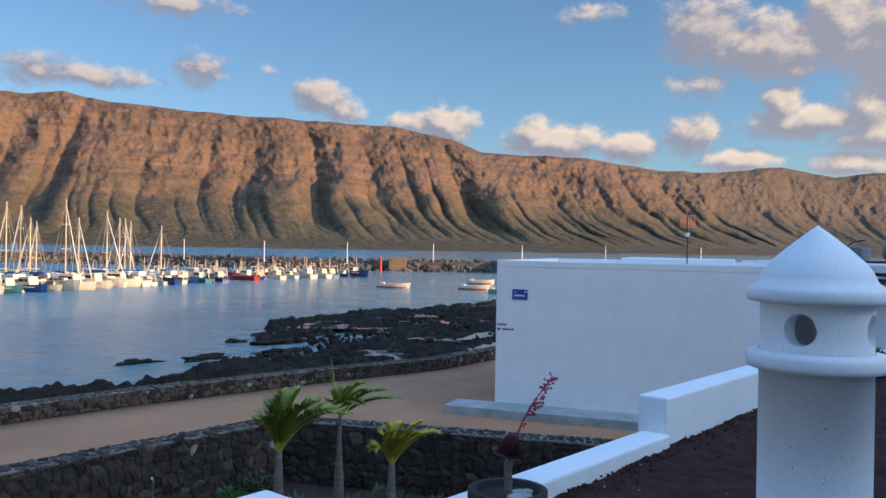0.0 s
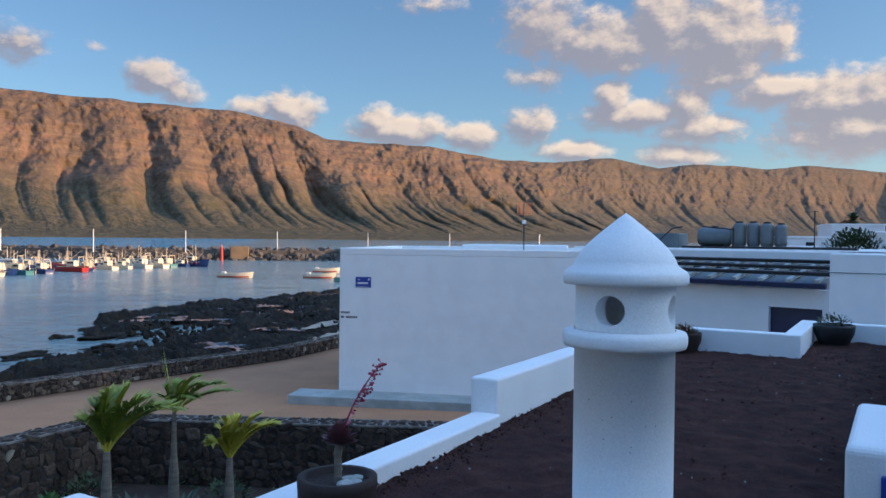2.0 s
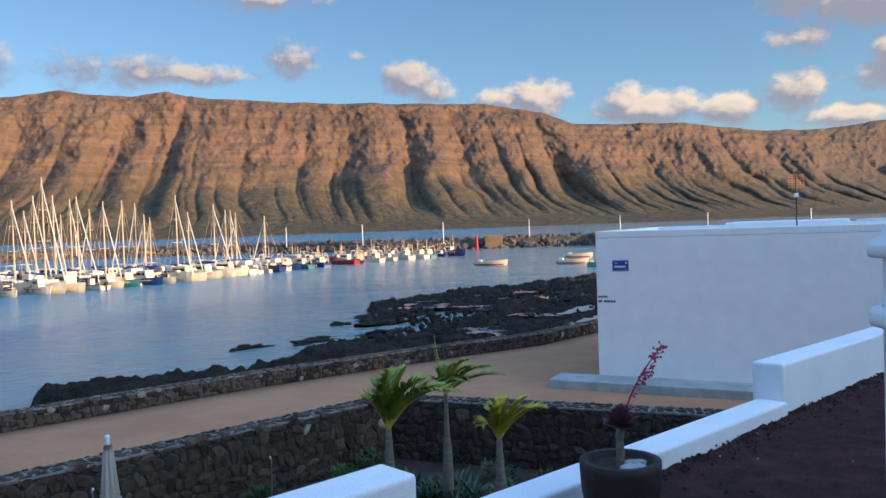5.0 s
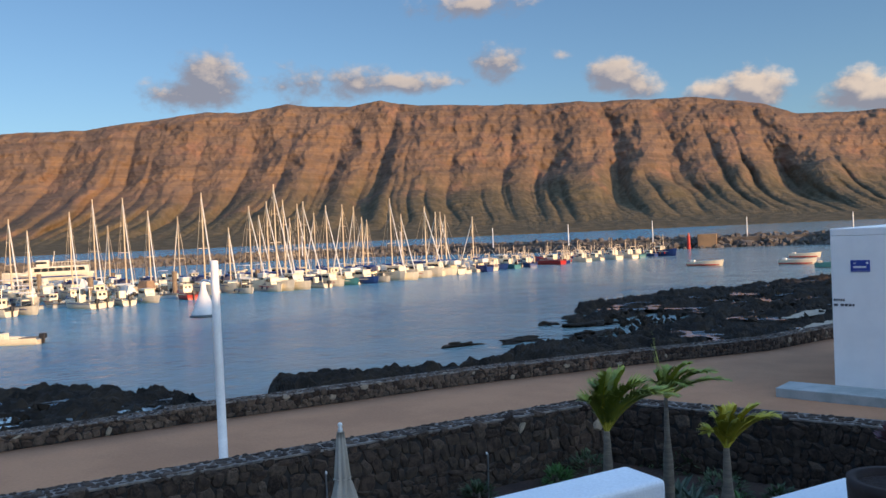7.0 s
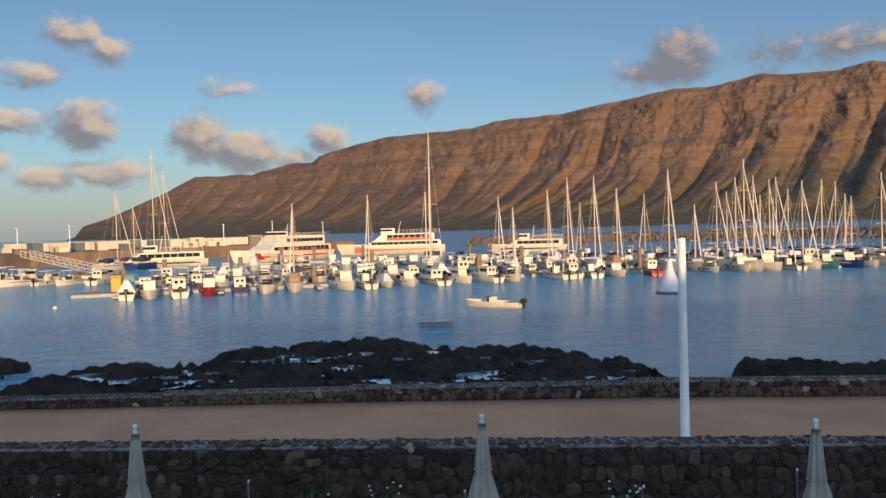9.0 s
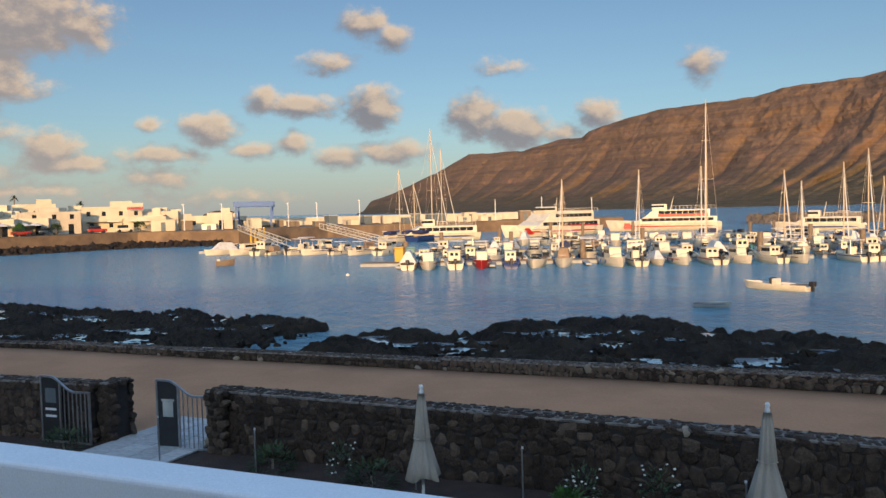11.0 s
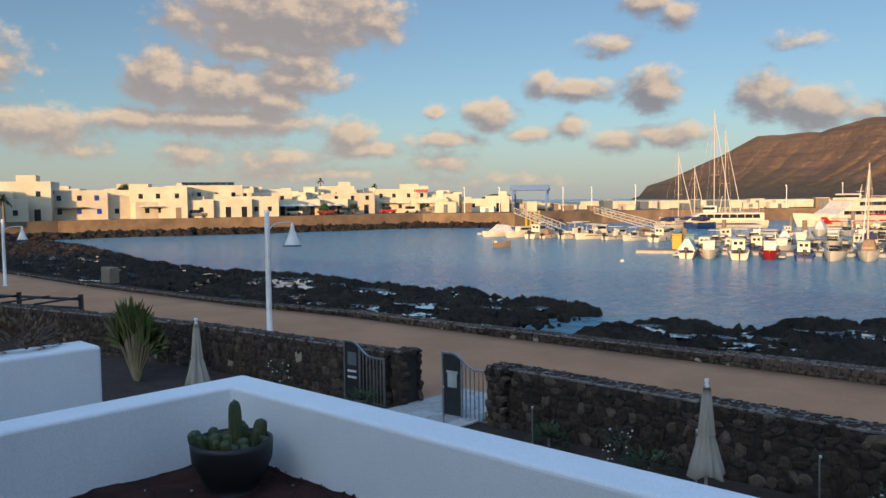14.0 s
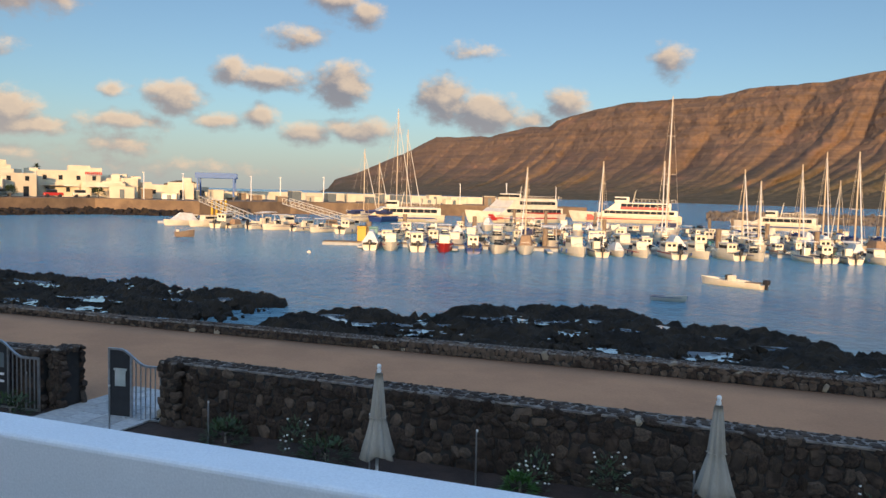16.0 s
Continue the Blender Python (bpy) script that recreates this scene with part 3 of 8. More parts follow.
def build_cliffs():
    """The long cliff across the strait: scree slopes below, banded rock above, cut by gullies."""
    sky_az = [-75, -60, -50, -40.6, -35.5, -33.1, -31.1, -28.4, -26, -22.7, -18.8, -15.1, -9.9, -5.9, -2.7, -0.4, 3.5, 10.7, 17.2, 21.6, 23.5, 25.5, 27.6, 30.6, 32.1, 35.4, 37.7, 43.5, 45.2, 50.0, 51.6, 54.8, 58.0, 59.9, 62.1, 62.6, 63.1, 64.8, 67.2, 68.3, 69.1, 71.1, 72.8, 74.9, 76.3, 78.2, 78.7, 79.2]
    sky_el = [3.0, 3.4, 3.9, 4.3, 4.97, 4.74, 5.03, 5.16, 4.96, 5.71, 5.39, 5.56, 6.46, 6.65, 6.81, 7.75, 8.5, 8.75, 8.95, 9.15, 9.2, 9.6, 9.3, 9.3, 9.48, 8.93, 8.96, 8.1, 7.82, 7.45, 7.03, 6.77, 6.5, 6.1, 5.45, 5.3, 4.9, 4.8, 4.1, 4.08, 4.0, 3.98, 3.0, 2.05, 1.4, 0.75, 0.1, -0.1]
    az = np.concatenate([np.linspace(-75, -45, 120, endpoint=False), np.linspace(-45, 79.2, 1500)])
    u = np.concatenate([np.linspace(0, 0.7, 62, endpoint=False), np.linspace(0.7, 1.0, 74), [1.12, 1.4]])
    A, U = np.meshgrid(az, u)
    face = np.cos(np.radians(np.clip(A - 22, -62, 58)))
    base, top = 1320 / face, 2000 / face
    far = np.clip((-12 - A) / 12, 0, 1)
    base, top = base * (1 + 0.12 * far), top * (1 + 0.05 * far)
    along = 1500 * np.tan(np.radians(np.clip(A - 22, -78, 64)))
    hf = np.interp(U, [0, 0.2, 0.42, 0.58, 0.72, 0.84, 0.93, 1.0, 2.0], [0, 0.055, 0.17, 0.30, 0.47, 0.70, 0.89, 1.0, 1.0])
    H = np.tan(np.radians(np.interp(A, sky_az, sky_el))) * top + 4.6
    H = H + 5 * (layered(along / 40, along * 0, 3, 31) - 0.5) * (H > 40)
    tilt = np.where(A > 14, (A - 14) * 7.5, np.maximum(A - 14, -34) * 11.5)
    warp = along + 70 * (layered(along / 330, U * 1.6, 2, 2) - 0.5) - tilt * (1 - U)
    sway = 48 * (layered(along / 120, U * 4, 3, 41) - 0.5)

    def spurs(x, seed, keep=0.3, edge=0.6):
        """Rounded spurs of uneven height and width between sharp gullies."""
        x = x + 0.55 * (value_noise(x * 0.7, x * 0, seed) - 0.5) * 2
        k = np.floor(x)
        high = keep + (1 - keep) * value_noise(k * 1.0, k * 0, seed + 5)
        return high * np.abs(np.sin(np.pi * x)) ** edge

    big = spurs((warp + sway) / 165, 4, 0.35, 0.85)
    mid = spurs((warp + sway * 0.6) / 78 + 0.25 * big, 7, 0.2)
    rill = spurs((warp + sway * 0.3) / 36, 13, 0.15, 0.5)
    thin = spurs((warp + sway * 0.6) / 15, 23, 0.2)
    crumble = layered(along / 50, U * 15, 4, 51) - 0.5
    left = np.clip((A - 46) / 14, 0, 1)
    right = np.clip((-12 - A) / 14, 0, 1)
    soft = (1 - 0.42 * left) * (1 - 0.58 * right)
    upper = np.interp(U, [0.26, 0.45, 0.66, 0.84, 1.0], [0.0, 0.8, 1.0, 0.55, 0.15])
    middle = np.interp(U, [0.20, 0.36, 0.62, 0.76, 0.90], [0.0, 0.85, 1.0, 0.5, 0.05])
    lower = np.interp(U, [0.16, 0.30, 0.52, 0.68], [0.0, 0.9, 1.0, 0.05])
    fans = np.interp(U, [0.0, 0.10, 0.30, 0.5], [0.0, 0.6, 1.0, 0.2])
    uneven = 0.35 + 1.3 * layered(along / 130, U * 5, 3, 19)
    ridge = 1 - abs(2 * layered((warp + sway) / 120, U * 3.2, 4, 57) - 1)
    cut = (upper * (74 * (big - 0.4) * uneven + 26 * (ridge - 0.6)) + middle * 52 * (mid - 0.4) * uneven + lower * 27 * (rill - 0.35)) * soft + fans * 6 * (thin - 0.4)
    crag = np.interp(U, [0.58, 0.72, 0.97, 1.0], [0.0, 1.0, 1.0, 0.25])
    outcrop = 1 - abs(2 * layered(along / 75, U * 6, 5, 17, 0.6) - 1)
    bay = layered(along / 150, U * 1.5, 3, 27) - 0.5
    cut = cut + crag * (20 * crumble + 34 * (outcrop - 0.6) * (1 - 0.4 * left) + 40 * bay)
    cut = cut + np.interp(U, [0.3, 0.6, 1.0], [0.5, 4, 9]) * (layered(along / 20, U * 30, 3, 71) - 0.5) * 2
    env = np.sin(np.pi * np.clip(U, 0, 1) ** 0.85) ** 0.8
    R = base + (top - base) * np.where(U <= 1, U ** 0.92, U) - cut * np.clip(U * 6, 0, 1)
    Z = hf * H
    Z = np.where(U > 1, H * (1 - 0.10 * (U - 1)), Z) + (cut * 0.14) * env * (U < 0.99)
    Z = np.where(U <= 0.001, SEA - 1, Z)
    a = np.radians(A)
    verts = np.stack([-np.sin(a) * R, np.cos(a) * R, Z], -1).reshape(-1, 3)
    tagged(from_arrays("cliff_range", verts.tolist(), grid_faces(*A.shape), CLIFF), "long brown volcanic cliff range across the strait with eroded gullies", "cliff", kind="structure")
    bm = bmesh.new()
    for az0, d, w, h in ((91.8, 4300, 60, 42), (88.6, 4500, 95, 30)):
        blob(bm, polar(az0, d, 0), (w, w, h), az0, 0.25, 3)
    solid("sea_stack", bm, CLIFF, "low rocky islets on the horizon", "rock", kind="structure")


build_sea(), build_ground(), build_reef(), build_cliffs()


# ---- the house we stand on ----
ROOF = 3.12


def wall_box(name, boxes, label="", category="wall", bevel=0.02, mat=WHITE, kind="structure", m=HOUSE):
    bm = bmesh.new()
    for b in boxes:
        box(bm, *b, bevel=bevel, seg=3)
    return solid(name, bm, mat, label, category, kind=kind, m=m)


def build_roof_terrace():
    wall_box("house_wall", [(-4.78, -9, -0.2, 13.3, 2.83, 2.98)], "white rendered house front under the roof terrace", bevel=0.03)
    # parapets
    bm = bmesh.new()
    lo = [(-4.78, 2.85), (2.33, 2.85), (2.33, 2.6), (-4.53, 2.6), (-4.53, -6), (-4.78, -6)]
    a, b = ([bm.verts.new((x, y, z)) for x, y in lo] for z in (2.95, 3.5))
    for i in range(6):
        bm.faces.new((a[i], a[(i + 1) % 6], b[(i + 1) % 6], b[i]))
    bm.faces.new(b), bm.faces.new(a[::-1])
    bmesh.ops.recalc_face_normals(bm, faces=bm.faces)
    bmesh.ops.bevel(bm, geom=list(bm.edges), offset=0.022, segments=3, profile=0.5, affect="EDGES")
    for v in bm.verts:
        if v.co.z > 3.2:
            v.co.z += -0.033 + 0.085 * (v.co.x + 4.78) / 7.11
    solid("parapet_front", bm, WHITE, "smooth white rendered roof parapet with softened edges", "wall", kind="structure", m=HOUSE)
    wall_box("parapet_low", [(2.334, 2.625, 2.95, 5.896, 2.86, 3.235)], "low white rendered stretch of roof parapet", bevel=0.02)
    wall_box("parapet_step", [(5.90, 2.665, 2.95, 11.2, 2.905, 3.505)], "white rendered roof parapet beyond the step", bevel=0.022)
    wall_box("parapet_end", [(11.0, 0.98, 2.95, 11.22, 2.662, 3.46), (11.222, 0.98, 2.95, 13.2, 1.2, 3.457)], "white rendered parapet at the roof's far end", bevel=0.018)
    wall_box("parapet_back", [(13.0, -0.6, 2.95, 13.22, 0.976, 3.45), (6.6, -0.25, 2.95, 12.996, -0.03, 3.50)], "white rendered rear parapet of the roof", bevel=0.018)
    # upper storey behind the viewer
    wall_box("upper_storey_wall", [(-9, -9, 2.9, 4.4, -3.2, 6.4), (4.5, -9, 2.9, 14, -4.0, 6.2)], "white rendered upper storey of the house", bevel=0.03)
    # planter wing
    wall_box("planter_wall", [(-7.0, -4, -0.2, -6.62, 2.71, 3.46), (-9.5, -4, -0.2, -7.004, -3.7, 3.4)], "white rendered planter wall of the next terrace", bevel=0.03)
    # gravel field
    ss, nn = np.linspace(-4.55, 13.02, 300), np.linspace(-3.3, 2.68, 110)
    s, n = np.meshgrid(ss, nn)
    z = 3.09 + 0.008 * s + 0.045 * (layered(s * 5, n * 5, 4, 2) - 0.5) + 0.03 * (layered(s * 16, n * 16, 2, 9) - 0.5)
    ob = from_arrays("gravel_roof", np.stack([s, n, z], -1).reshape(-1, 3).tolist(), grid_faces(*s.shape), GRAVEL)
    ob.matrix_basis = HOUSE
    tagged(ob, "flat roof covered with dark red lava gravel", "roof", kind="structure")
    # loose gravel grains
    rnd = random.Random(4)
    for name, mat, count, label in (("gravel", GRAVEL, 2600, "dark red lava gravel grains"), ("pale_grit", CONCRETE, 170, "scattered pale grit on the gravel")):
        verts, faces = [], []
        for k in range(count):
            s, n = rnd.uniform(-4.4, 12.8), rnd.uniform(-1.5, 2.58)
            if mat is GRAVEL and rnd.random() < 0.5:
                n = (2.65 if s > 5.9 else 2.61 if s > 2.35 else 2.585) - abs(rnd.gauss(0, 0.10))
            r = rnd.uniform(0.006, 0.014) if mat is GRAVEL else rnd.uniform(0.004, 0.009)
            b = len(verts)
            z = 3.10 + 0.008 * s + rnd.uniform(0.0, 0.012)
            for dx, dy, dz in ((1, 0, 0), (0, 1, 0), (-1, 0, 0), (0, -1, 0), (0, 0, 0.9), (0, 0, -0.8)):
                verts.append((s + r * (dx + rnd.uniform(-0.4, 0.4)), n + r * (dy + rnd.uniform(-0.4, 0.4)), z + r * (dz + rnd.uniform(-0.3, 0.3))))
            for i in range(4):
                faces += [(b + i, b + (i + 1) % 4, b + 4), (b + (i + 1) % 4, b + i, b + 5)]
        ob = from_arrays(name, verts, faces, mat, False)
        ob.matrix_basis = HOUSE
        tagged(ob, label, "gravel", kind="stuff")


def build_stair_head():
    bm = bmesh.new()
    box(bm, 5.15, -1.6, 3.05, 6.55, 0.16, 3.5, 0.05, 4)
    t = thing("stair_block", HOUSE, "white rendered low block with a blue shutter", "roof block")
    part("body", bm, WHITE, t)
    bm = bmesh.new()
    box(bm, 5.115, -1.2, 3.16, 5.16, -0.02, 3.36, 0.008)
    part("shutter", bm, BLUE, t, "bright blue painted shutter")


def build_chimney():
    t = thing("chimney", Matrix.Translation(sn(4.13, 1.10, 3.05)), "white rendered round chimney with a domed cap and round vents", "chimney")
    z0 = 3.05
    prof = [(0.0, 0.0), (0.247, 0.0), (0.247, 4.085 - z0), (0.30, 4.095 - z0), (0.306, 4.115 - z0), (0.306, 4.15 - z0), (0.298, 4.168 - z0), (0.25, 4.178 - z0)]
    part("shaft", lathe(bmesh.new(), prof, 64), WHITE, t, smooth=True)
    # vent drum with four round holes
    bm = bmesh.new()
    cols, rows, ri, ro = 128, 24, 0.165, 0.244
    za, zb = 4.17 - z0, 4.40 - z0
    hz, hr = 4.283 - z0, 0.073
    toward = math.atan2(-sn(4.13, 1.10).y, -sn(4.13, 1.10).x)
    holes = [toward - 0.26 + k * math.pi / 2 for k in range(4)]

    def inside(a, z):
        return min((((a - h + math.pi) % (2 * math.pi) - math.pi) * ro) ** 2 + (z - hz) ** 2 for h in holes) < hr ** 2

    grid = {}
    for which, r in (("o", ro), ("i", ri)):
        for i in range(cols):
            for j in range(rows + 1):
                a, z = 2 * math.pi * i / cols, za + (zb - za) * j / rows
                # pull vertices near a rim onto it
                for h in holes:
                    da, dz = ((a - h + math.pi) % (2 * math.pi) - math.pi) * ro, z - hz
                    d = math.hypot(da, dz)
                    if abs(d - hr) < 0.0075 and d > 0:
                        k = hr / d
                        a, z = h + da * k / ro, hz + dz * k
                grid[which, i, j] = bm.verts.new((r * math.cos(a), r * math.sin(a), z))
    open_cell = {}
    for i in range(cols):
        for j in range(rows):
            open_cell[i, j] = inside(2 * math.pi * (i + 0.5) / cols, za + (zb - za) * (j + 0.5) / rows)
    for i in range(cols):
        k = (i + 1) % cols
        for j in range(rows):
            if not open_cell[i, j]:
                bm.faces.new((grid["o", i, j], grid["o", k, j], grid["o", k, j + 1], grid["o", i, j + 1]))
                bm.faces.new((grid["i", i, j + 1], grid["i", k, j + 1], grid["i", k, j], grid["i", i, j]))
                if open_cell[k, j]:
                    bm.faces.new((grid["o", k, j], grid["i", k, j], grid["i", k, j + 1], grid["o", k, j + 1]))
                if open_cell[(i - 1) % cols, j]:
                    bm.faces.new((grid["o", i, j + 1], grid["i", i, j + 1], grid["i", i, j], grid["o", i, j]))
                if j + 1 < rows and open_cell[i, j + 1]:
                    bm.faces.new((grid["o", i, j + 1], grid["o", k, j + 1], grid["i", k, j + 1], grid["i", i, j + 1]))
                if j and open_cell[i, j - 1]:
                    bm.faces.new((grid["i", i, j], grid["i", k, j], grid["o", k, j], grid["o", i, j]))
    part("vent_drum", bm, WHITE, t)
    cone = [(0.244, 4.395 - z0), (0.30, 4.402 - z0), (0.308, 4.418 - z0), (0.308, 4.45 - z0), (0.298, 4.468 - z0)]
    for k in range(1, 13):
        f = k / 12
        cone.append((0.262 * (1 - f) ** 0.86 * (1 + 0.20 * math.sin(math.pi * f)), 4.472 - z0 + 0.285 * f))
    cone[-1] = (0.0, 4.757 - z0)
    part("cap", lathe(bmesh.new(), cone, 64), WHITE, t, "smooth domed conical cap", smooth=True)
    rnd = random.Random(3)
    for k in range(9):
        a = toward + rnd.uniform(-0.7, 0.7)
        z = rnd.uniform(0.55, 0.85)
        bm = bmesh.new()
        blob(bm, (0.247 * math.cos(a), 0.247 * math.sin(a), z), (0.0035, 0.0035, 0.003), k, 0.2, 1)
        part("chip", bm, INK, t, "small dark chip in the render")


build_roof_terrace(), build_stair_head(), build_chimney()


# ---- white building by the promenade ----
def build_white_building():
    m = Matrix.Translation((1.69, 23.01, 0)) @ pose(0, 0, 0, 0, 0, math.degrees(math.atan2(-1.34, 3.63)))
    t = thing("white_building", m, "plain white rendered flat-roofed building with a blue street sign", "building")
    bm = bmesh.new()
    box(bm, 0, 0, -0.1, 9.0, 7.5, 4.10, 0.015)
    part("wall", bm, WHITE, t)
    bm = bmesh.new()
    for b in ((0, 0, 9.0, 0.22), (0, 7.28, 9.0, 7.5), (0, 0.224, 0.22, 7.276), (8.78, 0.224, 9.0, 7.276)):
        box(bm, b[0], b[1], 4.104, b[2], b[3], 4.30, 0.02)
    part("roof_parapet", bm, WHITE, t)
    bm = bmesh.new()
    box(bm, 3.2, 2.2, 4.104, 6.4, 4.8, 4.42, 0.03)
    part("roof_upstand", bm, WHITE, t)
    bm = bmesh.new()
    box(bm, -1.15, -1.05, -0.2, 6.6, -0.003, 0.24, 0.025)
    plinth = solid("plinth", bm, CONCRETE, "weathered pale concrete plinth along the building's foot", "plinth", kind="structure", m=m)
    # street sign, with bars for its writing
    s = thing("street_sign", m @ Matrix.Translation((0.47, -0.003, 3.18)), "blue enamel street sign with white writing bars", "sign")
    bm = bmesh.new()
    box(bm, 0, -0.014, 0, 0.45, 0, 0.30, 0.01)
    part("plate", bm, BLUE, s)
    for x0, x1, z0, z1 in ((0.06, 0.37, 0.10, 0.15), (0.07, 0.13, 0.21, 0.235), (0.04, 0.41, 0.02, 0.028)):
        bm = bmesh.new()
        box(bm, x0, -0.0175, z0, x1, -0.0145, z1)
        part("writing_bar", bm, WHITE_INK, s)
    bm = bmesh.new()
    tube(bm, (0.39, -0.018, 0.23), (0.39, -0.0145, 0.23), 0.03, seg=16)
    part("emblem", bm, WHITE_INK, s)
    w = thing("wall_lettering", m @ Matrix.Translation((0.04, -0.004, 2.3)), "small dark writing bars painted on the white wall", "lettering")
    for x0, x1, z in ((0.0, 0.045, 0.13), (0.06, 0.10, 0.13), (0.115, 0.15, 0.13), (0.165, 0.21, 0.13), (0.225, 0.26, 0.13), (0.0, 0.10, 0.0), (0.16, 0.24, 0.0), (0.26, 0.33, 0.0), (0.35, 0.42, 0.0), (0.44, 0.49, 0.0)):
        bm = bmesh.new()
        box(bm, x0, -0.003, z, x1, 0, z + 0.06)
        part("writing_bar", bm, INK, w)
    # aerial on the roof
    a = thing("roof_aerial", Matrix.Translation(polar(-17.24, 23.6, 4.1)), "grid television aerial on a thin pole, coloured orange as sunlit", "aerial")
    part("pole", tube(bmesh.new(), (0, 0, -0.02), (0, 0, 1.55), 0.018), DARK, a)
    bm = bmesh.new()
    for k in range(6):
        tube(bm, (-0.2, 0, 1.22 + k * 0.065), (0.2, 0, 1.22 + k * 0.065), 0.006, seg=5)
    for x in (-0.2, -0.1, 0, 0.1, 0.2):
        tube(bm, (x, 0.004, 1.2), (x, 0.004, 1.57), 0.006, seg=5)
    # Orange paint stands in for low sun catching the wires.
    part("grid", bm, ORANGE, a, "wire grid painted orange for low sunlight")
    bm = bmesh.new()
    box(bm, -0.05, -0.05, 0.95, 0.05, 0.04, 1.06, 0.01)
    part("junction_box", bm, LAMP_WHITE, a)


build_white_building()

# ---- unseen house rows behind, added to shade the near ground ----
def build_sun_blockers():
    toward = Vector((-0.927, 0.375, 0))
    side = Vector((0.375, 0.927, 0))
    m = Matrix(((toward.x, side.x, 0, 0), (toward.y, side.y, 0, 0), (0, 0, 1, 0), (0, 0, 0, 1)))
    # Row heights are set by where the low sun should be cut off.
    for q0, q1, h in ((-75, -32, 11.6), (-31.9, -4, 11.2), (-3.9, 22, 9.45), (22.1, 48, 9.45), (48.1, 74, 9.2)):
        bm = bmesh.new()
        box(bm, -42, q0, -0.2, -30, q1, h, 0.05)
        solid("village_wall", bm, WHITE, "plain white house row out of view, added to block the low sun", "building", kind="structure", m=m)


build_sun_blockers()


# ---- pots and plants on the roof ----
def pot_profile(r, h, foot=0.72, lip=0.035):
    return [(0, 0), (r * foot, 0), (r * (foot + 0.12), h * 0.18), (r * 0.97, h * 0.62), (r, h * 0.9), (r, h), (r - lip, h), (r - lip - 0.005, h * 0.86), (0, h * 0.86)]


def leaf_strip(bm, base, direction, length, width, droop=0.3, up=Vector((0, 0, 1)), seg=4, fold=0.15, tip=0.05):
    """A folded leaf: two rows of faces that taper to a point and bend down."""
    d = Vector(direction).normalized()
    sidew = d.cross(up)
    if sidew.length < 1e-3:
        sidew = Vector((1, 0, 0))
    sidew.normalize()
    rows = []
    for k in range(seg + 1):
        f = k / seg
        c = Vector(base) + d * length * f - Vector((0, 0, 1)) * droop * length * f * f
        w = width * (math.sin(math.pi * min(1, 0.22 + 0.78 * f)) ** 0.8 + tip * (1 - f)) * 0.5
        n = sidew.cross(d)
        rows.append([bm.verts.new(c - sidew * w + n * fold * w), bm.verts.new(c), bm.verts.new(c + sidew * w + n * fold * w)])
    for a, b in zip(rows, rows[1:]):
        for i in range(2):
            bm.faces.new((a[i], a[i + 1], b[i + 1], b[i]))


